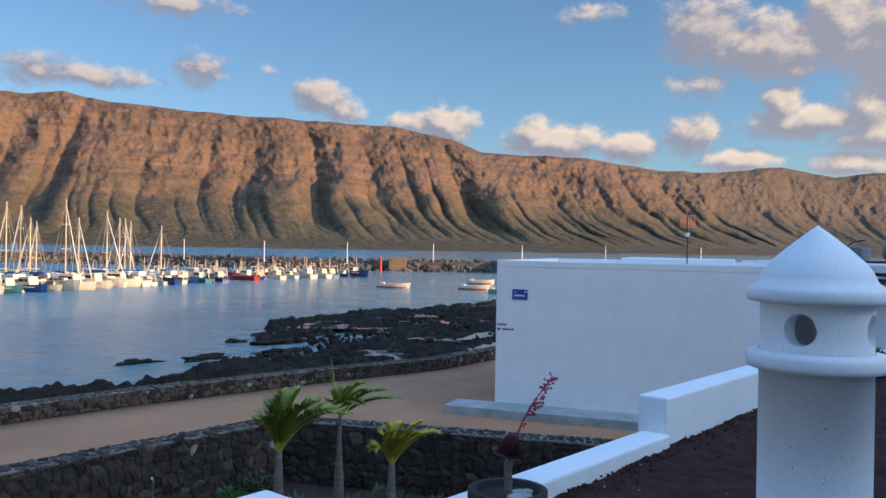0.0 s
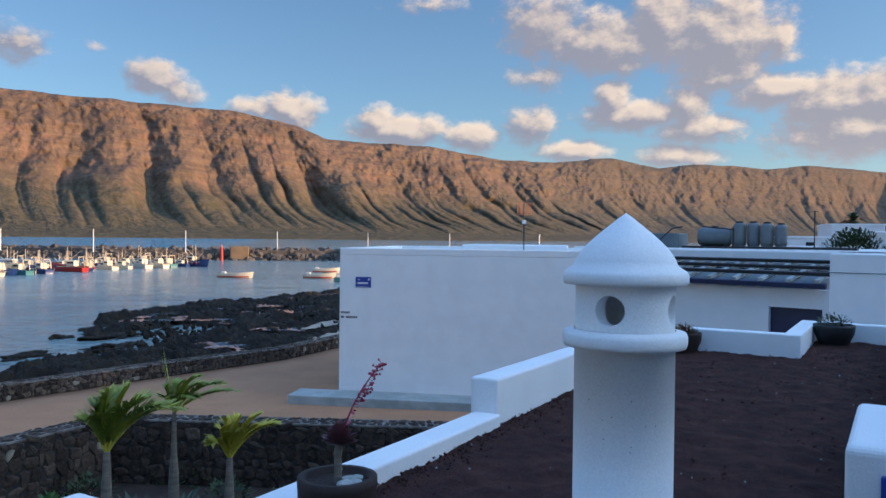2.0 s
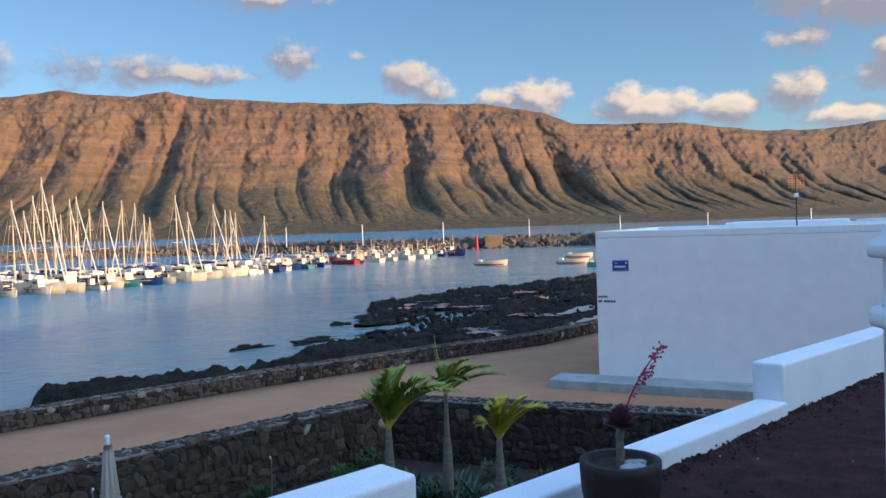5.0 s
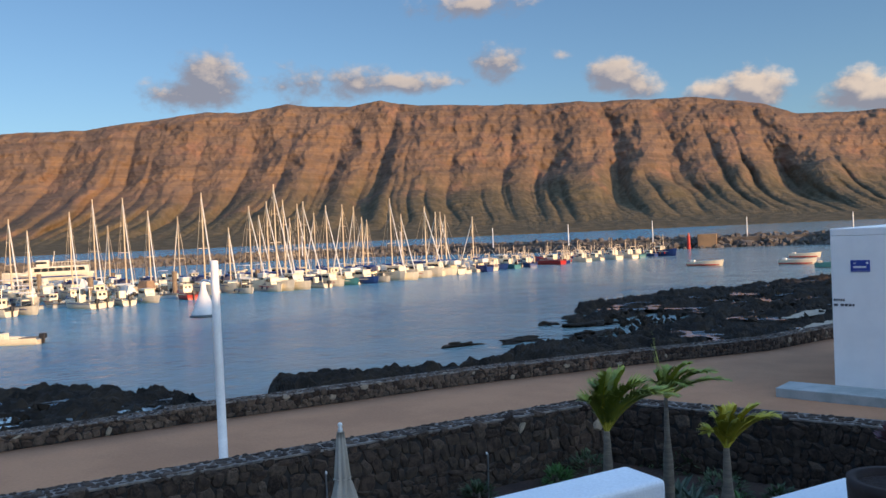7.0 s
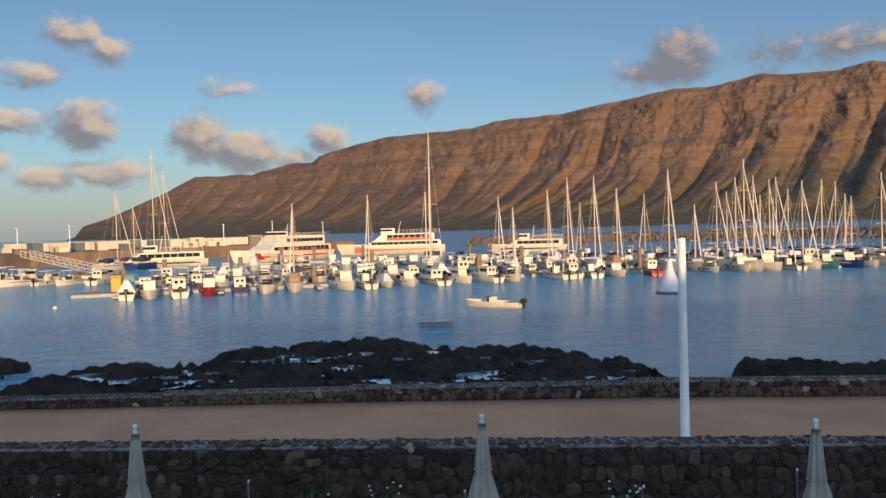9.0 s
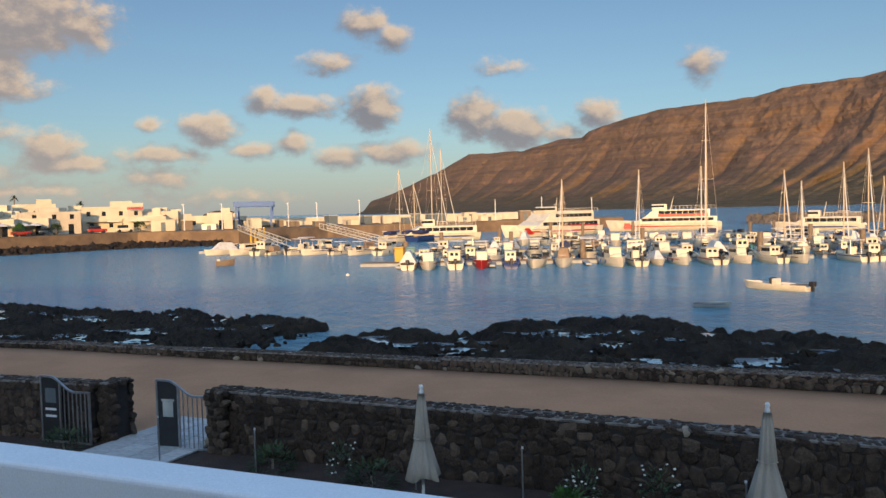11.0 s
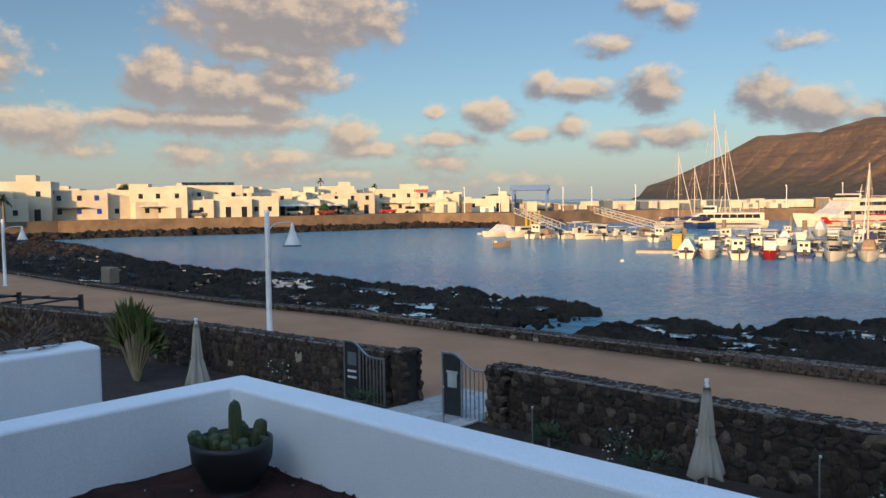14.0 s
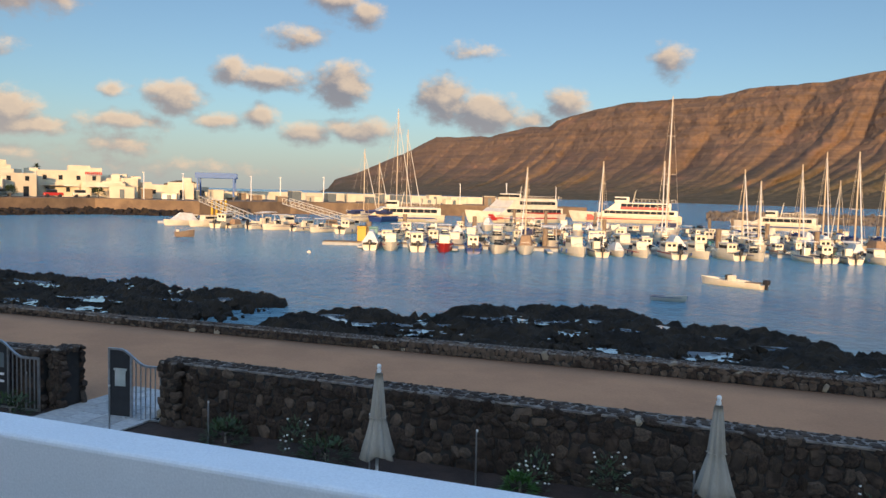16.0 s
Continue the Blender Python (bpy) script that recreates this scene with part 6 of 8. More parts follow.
def make_motorboat(m, kind, L, label, group):
    t = thing("motorboat", m, label, "motorboat", group)
    B, H = L * 0.34, L * 0.135
    col = {"teal": HULL_TEAL, "red": HULL_RED, "blue": HULL_BLUE}.get(kind, HULL)
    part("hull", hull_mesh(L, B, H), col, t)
    part("strake", stripe(bmesh.new(), L, B, H * 0.72, H * 0.12), {"console": HULL_BLUE, "cuddy": HULL_RED}.get(kind, HULL), t)
    if kind in ("cabin", "cuddy", "red", "blue", "teal"):
        z, h = H * 0.8, L * 0.19
        x0, x1 = (-L * 0.12, L * 0.2) if kind != "cabin" else (-L * 0.22, L * 0.16)
        bm = bmesh.new()
        box(bm, x0, -B * 0.3, z, x1, B * 0.3, z + h, 0.06)
        for v in bm.verts:
            if v.co.z > z + h * 0.5:
                v.co.x -= (v.co.x - x0) * 0.12
        cab = part("cabin", bm, HULL, t)
        for y in (-B * 0.305, B * 0.295):
            part("window", box(bmesh.new(), x0 + 0.12, y, z + h * 0.52, x1 - L * 0.07, y + B * 0.012, z + h * 0.84), GLASS, cab)
        for y in (-B * 0.2, B * 0.04):
            part("window", box(bmesh.new(), x0 - 0.012, y, z + h * 0.58, x0 + 0.004, y + B * 0.16, z + h * 0.84), GLASS, cab)
        part("cabin_door", box(bmesh.new(), x0 - 0.014, -B * 0.03, z + 0.05, x0 + 0.002, B * 0.03, z + h * 0.84), TARP, cab)
        part("roof", box(bmesh.new(), x0 - 0.15, -B * 0.33, z + h, x1 - L * 0.02, B * 0.33, z + h + 0.06, 0.02), HULL, cab)
    if kind == "console":
        part("console", box(bmesh.new(), -0.25, -0.35, H * 0.7, 0.3, 0.35, H + 0.75, 0.06), HULL, t)
        for x in (-0.7, 0.6):
            for y in (-0.6, 0.6):
                part("top_post", tube(bmesh.new(), (x, y, H * 0.75), (x * 0.9, y * 0.9, H + 1.45), 0.025, seg=5), METAL, t)
        part("bimini", box(bmesh.new(), -0.95, -0.8, H + 1.45, 0.85, 0.8, H + 1.52, 0.02), TARP, t, "pale canvas top")
    if kind == "brown":
        bm = bmesh.new()
        box(bm, -L * 0.3, -B * 0.36, H * 0.95, L * 0.1, B * 0.36, H + L * 0.2, 0.12)
        for v in bm.verts:
            if v.co.z > H + L * 0.1:
                v.co.x, v.co.y = v.co.x * 0.8 - L * 0.03, v.co.y * 0.72
        part("canvas_shelter", bm, BROWN_CANVAS, t, "brown canvas shelter over the cockpit")
    if kind == "tarp":
        bm = bmesh.new()
        lo = [(-L * 0.42, -B * 0.45, H), (L * 0.3, -B * 0.36, H), (L * 0.3, B * 0.36, H), (-L * 0.42, B * 0.45, H)]
        hi = [(-L * 0.3, -0.2, H + L * 0.2), (L * 0.05, -0.2, H + L * 0.22), (L * 0.05, 0.2, H + L * 0.22), (-L * 0.3, 0.2, H + L * 0.2)]
        a = [bm.verts.new(p) for p in lo]
        b = [bm.verts.new(p) for p in hi]
        for i in range(4):
            bm.faces.new((a[i], a[(i + 1) % 4], b[(i + 1) % 4], b[i]))
        bm.faces.new(b)
        part("tarpaulin", bm, TARP if L < 6.4 else NAVYTARP, t, "boat cover of stretched tarpaulin")
    bm = bmesh.new()
    for y in (-B * 0.4, B * 0.4):
        tube(bm, (L * 0.05, y, H * 1.05), (L * 0.36, y * 0.5, H * 1.15 + 0.35), 0.02, seg=5)
    tube(bm, (L * 0.36, -B * 0.2, H * 1.15 + 0.35), (L * 0.36, B * 0.2, H * 1.15 + 0.35), 0.02, seg=5)
    part("bow_rail", bm, METAL, t)
    outboard(t, -L / 2 - 0.02, 0, H * 0.62, 1.15)
    part("cockpit_floor", box(bmesh.new(), -L * 0.44, -B * 0.3, H * 0.9, -L * 0.24, B * 0.3, H * 1.0 + 0.03, 0.02), DARK if kind != "open" else WOOD, t, "dark cockpit well")
    for k in range(2):
        part("fender", blob(bmesh.new(), (-L * 0.2 + k * L * 0.3, -B * 0.5, H * 0.55), (0.1, 0.1, 0.24), k, 0.05, 1), SAILCOVER if L > 6 else NAVYTARP, t)
    if kind in ("open", "console"):
        part("windscreen", box(bmesh.new(), 0.32, -0.5, H * 0.9, 0.36, 0.5, H + 0.6, 0.01), GLASS, t)
    return t


def make_fishing_boat(m, L, mat, label, group):
    t = thing("fishing_boat", m, label, "fishing boat", group)
    B, H = L * 0.31, L * 0.145
    part("hull", hull_mesh(L, B, H, 0.6, 0.14, 0.5), mat, t)
    part("strake", stripe(bmesh.new(), L, B, H * 0.85, H * 0.12), HULL, t)
    z, h = H * 0.8, L * 0.165
    cab = part("wheelhouse", box(bmesh.new(), -L * 0.22, -B * 0.28, z, L * 0.02, B * 0.28, z + h, 0.05), HULL, t, "white wheelhouse")
    bm = bmesh.new()
    box(bm, -L * 0.2, -B * 0.285, z + h * 0.55, 0, B * 0.285, z + h * 0.82)
    part("window", bm, GLASS, cab)
    bm = bmesh.new()
    tube(bm, (L * 0.06, 0, z), (L * 0.05, 0, z + L * 0.5), 0.09, 0.05, 8)
    tube(bm, (L * 0.06, 0, z + L * 0.12), (-L * 0.3, 0, z + L * 0.38), 0.05, 0.04, 6)
    part("mast", bm, SPAR, t)
    bm = bmesh.new()
    tube(bm, (L * 0.05, 0, z + L * 0.48), (L * 0.52, 0, H * 1.6), 0.02, seg=4)
    tube(bm, (L * 0.05, 0, z + L * 0.48), (-L * 0.48, 0, H), 0.02, seg=4)
    part("stay", bm, DARK, t)
    bm = bmesh.new()
    for k in range(5):
        blob(bm, (L * (0.12 + 0.06 * k), B * 0.12 * (-1) ** k, z + 0.15), (0.28, 0.22, 0.2), k, 0.2, 1)
    tagged(part("net", bm, ORANGE, t, "orange net heaped on deck"), kind="stuff")
    for y in (-B * 0.34, B * 0.34):
        part("gantry_post", tube(bmesh.new(), (-L * 0.38, y, H * 0.7), (-L * 0.36, y * 0.8, z + L * 0.26), 0.07, 0.06, 6), SPAR, t)
    part("gantry_beam", tube(bmesh.new(), (-L * 0.36, -B * 0.29, z + L * 0.26), (-L * 0.36, B * 0.29, z + L * 0.26), 0.07, seg=6), SPAR, t)
    part("aerial", tube(bmesh.new(), (-L * 0.1, B * 0.15, z + h), (-L * 0.12, B * 0.15, z + h + L * 0.33), 0.035, 0.02, 5), SPAR, t)
    part("derrick", tube(bmesh.new(), (L * 0.07, 0, z + L * 0.06), (L * 0.36, 0, z + L * 0.30), 0.05, 0.035, 6), HULL_RED if L > 8 else SPAR, t)
    part("life_ring", tube(bmesh.new(), (-L * 0.1, -B * 0.30, z + h * 0.3), (-L * 0.1, -B * 0.33, z + h * 0.3), 0.28, seg=14), ORANGE, t)
    for k in range(4):
        part("fender", blob(bmesh.new(), (-L * 0.28 + k * L * 0.17, -B * 0.49, H * 0.62), (0.16, 0.13, 0.26), k, 0.05, 1), (HULL_RED, HULL_BLUE, ORANGE)[k % 3], t)
    for k in range(3):
        w = 0.35 + 0.1 * k
        part("crate", box(bmesh.new(), L * (0.1 + 0.09 * k), B * 0.05, z, L * (0.1 + 0.09 * k) + w, B * 0.05 + w, z + 0.45, 0.03), (HULL_TEAL, ORANGE, HULL_BLUE)[k], t)
    return t


def make_sailboat(m, L, mast, label, group, mat=None, boom=True, twin=False):
    t = thing("sailing_yacht", m, label, "sailing yacht", group)
    B, H = L * 0.30, 0.95 + L * 0.02
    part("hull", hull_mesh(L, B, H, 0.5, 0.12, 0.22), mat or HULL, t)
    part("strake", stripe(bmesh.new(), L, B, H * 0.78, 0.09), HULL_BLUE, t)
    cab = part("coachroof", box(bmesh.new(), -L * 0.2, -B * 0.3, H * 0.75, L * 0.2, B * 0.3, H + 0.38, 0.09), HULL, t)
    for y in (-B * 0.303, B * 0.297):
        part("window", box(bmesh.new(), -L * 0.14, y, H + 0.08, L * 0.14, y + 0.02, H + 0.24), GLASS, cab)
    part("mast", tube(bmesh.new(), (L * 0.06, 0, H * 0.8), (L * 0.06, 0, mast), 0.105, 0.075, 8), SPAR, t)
    for f in (0.45, 0.72):
        part("spreader", tube(bmesh.new(), (L * 0.06, -B * 0.3 * (1.3 - f), mast * f), (L * 0.06, B * 0.3 * (1.3 - f), mast * f), 0.035, seg=5), SPAR, t)
    top = (L * 0.06, 0, mast - 0.1)
    for foot in ((-L * 0.5, 0, H), (L * 0.04, -B * 0.46, H), (L * 0.04, B * 0.46, H)):
        part("stay", tube(bmesh.new(), top, foot, 0.017, seg=4), SPAR, t)
    part("furled_genoa", tube(bmesh.new(), (L * 0.06, 0, mast * 0.94), (L * 0.53, 0, H * 1.2), 0.05, 0.085, 6), TARP, t)
    if boom:
        bm = bmesh.new()
        tube(bm, (L * 0.05, 0, H + 1.0), (-L * 0.34, 0, H + 1.05), 0.16, 0.10, 8)
        part("boom", bm, SAILCOVER, t, "boom with a blue sail cover")
    bm = bmesh.new()
    box(bm, -L * 0.36, -B * 0.33, H + 0.35, -L * 0.17, B * 0.33, H + 1.0, 0.12)
    part("sprayhood", bm, NAVYTARP if int(mast * 10) % 2 else TARP, t)
    return t


FRONT = [(-80, 19), (-72, 39), (-65, 59), (-55, 81), (-45, 97), (-38.6, 121), (-32, 137), (-16, 161)]


def front_at(u, off):
    """A place along the marina's front edge, u metres from its start and off metres behind it, with the edge's direction."""
    for a, b in zip(FRONT, FRONT[1:]):
        a, b = Vector(a), Vector(b)
        L = (b - a).length
        if u <= L:
            break
        u -= L
    d = (b - a).normalized()
    back = Vector((-d.y, d.x))
    p = a + d * u + back * off
    return p, math.degrees(math.atan2(d.y, d.x))


def front_distance(az):
    best = None
    h = heading(az)
    for a, b in zip(FRONT, FRONT[1:]):
        c0, c1 = h.x * a[1] - h.y * a[0], h.x * b[1] - h.y * b[0]
        if c0 * c1 <= 0:
            f = c0 / (c0 - c1)
            best = math.hypot(a[0] + f * (b[0] - a[0]), a[1] + f * (b[1] - a[1]))
    return best or 120.0


def build_marina():
    rnd = random.Random(17)
    protos = {}
    kinds = ["brown", "open", "cabin", "console", "cuddy", "open", "cabin", "console", "cuddy", "open", "cabin", "console", "cuddy", "open", "tarp", "blue", "teal", "cabin", "console", "cuddy", "open", "red", "tarp"]
    names = {"cabin": "small white motorboat with a wheelhouse cabin", "console": "white open motorboat with a canvas top", "cuddy": "white motorboat with a red strake and low cabin",
             "brown": "small white boat with a brown canvas shelter", "tarp": "small white boat under a tarpaulin", "teal": "small teal open boat with a cabin", "blue": "small blue-hulled motorboat with a cabin", "red": "small red-hulled motorboat with a white cabin", "open": "small white open motorboat with an outboard"}

    def put(p, turn, scale=1.0, kind=None):
        kind = kind or rnd.choice(kinds)
        m = Matrix.Translation((p.x, p.y, SEA)) @ pose(0, 0, 0, rnd.uniform(-1, 1), 0, turn + rnd.uniform(-11, 11))
        if kind not in protos:
            protos[kind] = make_motorboat(m, kind, 5.6 if kind != "cabin" else 6.2, names[kind], "motorboats in the marina")
        else:
            k = rnd.uniform(0.78, 1.15)
            copy_thing(protos[kind], m @ Matrix.Diagonal((k, k, k * rnd.uniform(0.85, 1.05), 1)))

    total = sum((Vector(b) - Vector(a)).length for a, b in zip(FRONT, FRONT[1:]))
    for off, flip, lo, hi, step in ((3.2, 1, 0, 118, 2.5), (13.0, -1, 0, 112, 2.7), (22, 1, 0, 104, 2.9), (30, -1, 2, 100, 3.1), (42, 1, 4, 96, 3.6), (54, -1, 8, 84, 4.2), (66, 1, 14, 70, 5.0)):
        u = lo + rnd.uniform(0, 2)
        while u < min(hi, total):
            if rnd.random() < 0.88:
                p, a = front_at(u, off + rnd.uniform(-0.5, 0.5))
                put(p, a + (90 if rnd.random() < 0.3 else -90) * flip)
            u += step * rnd.uniform(0.8, 1.25)
    # pontoons
    for off, lo, hi in ((8.0, 0, 118), (32, 2, 104), (57, 10, 80), (80, 20, 70)):
        u = lo
        while u < hi:
            p, a = front_at(u, off)
            t = thing("pontoon", Matrix.Translation((p.x, p.y, SEA)) @ pose(0, 0, 0, 0, 0, a), "floating timber-decked marina pontoon", "pontoon", "marina pontoons")
            part("float", box(bmesh.new(), -4.9, -1.0, -0.25, 4.9, 1.0, 0.32, 0.04), CONCRETE, t)
            part("decking", box(bmesh.new(), -4.85, -1.05, 0.325, 4.85, 1.05, 0.42, 0.02), WOOD, t)
            if rnd.random() < 0.55:
                part("mooring_post", tube(bmesh.new(), (0, 1.3, -2), (0, 1.3, rnd.uniform(2.4, 3.3)), 0.3, seg=12), WOOD, t, "brown steel mooring pile")
            part("finger", box(bmesh.new(), -0.3, -5.5, 0.1, 0.3, -1.06, 0.3, 0.02), CONCRETE, t)
            u += 10
    # outer dock towards the town
    for k in range(9):
        f = k / 8
        p = Vector((-131 + 18 * f, 3 + 22 * f))
        put(p + Vector((rnd.uniform(-1, 1), rnd.uniform(-1, 1))), rnd.choice((130, 140, 310)))
        put(p + Vector((-5, 2)), 300)
    t = thing("pontoon", Matrix.Translation((-125, 15, SEA)) @ pose(0, 0, 0, 0, 0, 50), "floating marina pontoon by the town quay", "pontoon", "marina pontoons")
    part("float", box(bmesh.new(), -19, -1.2, -0.25, 19, 1.2, 0.4, 0.04), CONCRETE, t)
    # fishing boats at the far right end
    cols = [HULL, HULL_BLUE, HULL, HULL_RED, HULL, HULL, HULL_TEAL, HULL, HULL_BLUE]
    u, k = 104.0, 0
    while u < total + 2:
        for off in (2.5, 14):
            p, a = front_at(u + rnd.uniform(-1, 1), off + rnd.uniform(-1, 1))
            mat = cols[k % 9]
            make_fishing_boat(Matrix.Translation((p.x, p.y, SEA)) @ pose(0, 0, 0, 0, 0, a + 70 + rnd.uniform(-25, 25)), rnd.uniform(4.3, 6.4), mat,
                              "small fishing boat with a white wheelhouse and %s hull" % {HULL: "white", HULL_RED: "red", HULL_BLUE: "blue", HULL_TEAL: "teal"}[mat], "fishing boats at the pontoon end")
            k += 1
        u += 3.9
    p = polar(6.2, 162)
    make_fishing_boat(Matrix.Translation((p.x, p.y, SEA)) @ pose(0, 0, 0, 0, 0, -38), 6.8, HULL_BLUE, "larger fishing boat with a deep blue hull", "fishing boats at the pontoon end")
    # yachts: where each mast stands, and how high it reaches
    near = [(33.3, 4.0, 4), (33.84, 2.83, 9), (32.72, 2.9, 8), (32.3, 1.6, 12), (31.32, 2.75, 9), (31.73, 2.58, 15), (35.05, 2.55, 9), (36.48, 1.11, 8), (38.18, 3.58, 9), (39.8, 2.0, 16),
            (41.67, 2.44, 18), (43.21, 3.33, 17), (45.06, 3.29, 30), (46.46, 2.5, 22), (29.75, 2.4, 6), (28.6, 2.44, 8), (27.8, 2.25, 12), (27.25, 1.48, 8), (26.9, 1.27, 9), (25.2, 2.72, 6)]
    away = [(24.44, 1.58, 8), (22.75, 2.04, 6), (21.98, 1.63, 9), (21.64, 1.6, 12), (21.3, 1.4, 6), (19.36, 1.16, 4), (49.96, 2.13, 26), (48.94, 1.38, 12), (54.83, 7.0, 48), (55.17, 2.61, 30),
            (59.29, 2.52, 40), (64.6, 2.0, 12), (30.6, 1.9, 20), (34.4, 1.9, 22), (44.2, 1.5, 30), (73.84, 5.82, 84), (73.13, 4.42, 90), (76.16, 3.0, 80), (75.1, 2.1, 84)]
    for az, el, off in near + away:
        d = front_distance(min(az, 76)) + off
        if d > 168 and az > 70:
            d = 168 + off * 0.05
        top = 4.6 + d * math.tan(radians(el)) - SEA
        L = min(13.5, max(6.5, top * 0.72))
        q = polar(az, d)
        turn = rnd.choice((1, -1)) * 90 + 55 + rnd.uniform(-8, 8)
        if 70 < az:
            turn = 130
        hx = Euler((0, 0, radians(turn))).to_matrix() @ Vector((L * 0.06, 0, 0))
        make_sailboat(Matrix.Translation((q.x - hx.x, q.y - hx.y, SEA)) @ pose(0, 0, 0, 0, 0, turn), L, top, "white sailing yacht with a tall bare mast", "sailing yachts in the marina",
                      HULL_BLUE if rnd.random() < 0.12 else HULL)


build_marina()


def build_moored_boats():
    m = Matrix.Translation((-46.9, 38.75, SEA)) @ pose(0, 0, 0, 0, 0, 201) @ Matrix.Diagonal((1, 1, 0.68, 1))
    t = make_motorboat(m, "open", 4.7, "white open motorboat with a black outboard moored in the bay", "moored boats")
    part("console", box(bmesh.new(), -0.1, -0.3, 0.45, 0.3, 0.3, 1.15, 0.05), HULL, t)
    m = Matrix.Translation((-40.6, 28.85, SEA + 0.02)) @ pose(0, 0, 0, 0, 0, 49)
    t = thing("rowing_dinghy", m, "small grey rowing dinghy afloat in the shade", "dinghy")
    part("hull", hull_mesh(2.0, 0.85, 0.26, 0.12, 0.1, 0.35), CONCRETE, t)
    part("thwart", box(bmesh.new(), -0.15, -0.34, 0.17, 0.1, 0.34, 0.2), WOOD, t)
    part("strake", stripe(bmesh.new(), 2.0, 0.85, 0.2, 0.04), HULL_BLUE, t)
    for x, y, L, a, mat, lab in ((-7.1, 118.9, 5.0, -20, HULL, "small white open boat with a red line moored offshore"), (4.8, 117.1, 4.6, -20, HULL, "small white open boat moored in the bay"),
                                 (6.7, 136.6, 4.4, -15, HULL, "small pale open boat moored near the breakwater"), (8.4, 108, 4.0, -10, HULL_TEAL, "small green open boat moored in the bay"),
                                 (-101.1, 2.8, 2.2, 100, WOOD, "small brown wooden tender afloat offshore")):
        t = thing("open_boat", Matrix.Translation((x, y, SEA)) @ pose(0, 0, 0, 0, 0, a), lab, "boat", "moored boats")
        part("hull", hull_mesh(L, L * 0.33, 0.62, 0.3, 0.12, 0.4), mat, t)
        part("strake", stripe(bmesh.new(), L, L * 0.33, 0.1, 0.14), HULL_RED if mat is HULL else mat, t)
        for xx in (-0.2, 0.12):
            part("thwart", box(bmesh.new(), L * xx, -L * 0.12, 0.44, L * xx + 0.22, L * 0.12, 0.48), WOOD, t)
        part("engine_box", box(bmesh.new(), -L * 0.42, -0.25, 0.3, -L * 0.3, 0.25, 0.85, 0.04), HULL if mat is not HULL else TARP, t)
    for az, d in ((80, 78), (49.6, 63)):
        p = polar(az, d)
        solid("float_buoy", blob(bmesh.new(), (0, 0, 0.05), (0.2, 0.2, 0.2), 1, 0.05, 2), ORANGE if az < 60 else HULL, "small round mooring float", "buoy", m=Matrix.Translation((p.x, p.y, SEA)), smooth=True)


build_moored_boats()


# ---- quay, ferries and town ----
def prism(bm, outline, z0, z1):
    lo = [bm.verts.new((x, y, z0)) for x, y in outline]
    hi = [bm.verts.new((x, y, z1)) for x, y in outline]
    n = len(outline)
    for i in range(n):
        bm.faces.new((lo[i], lo[(i + 1) % n], hi[(i + 1) % n], hi[i]))
    bm.faces.new(hi)
    bm.faces.new(lo[::-1])
    bmesh.ops.recalc_face_normals(bm, faces=bm.faces)
    return bm


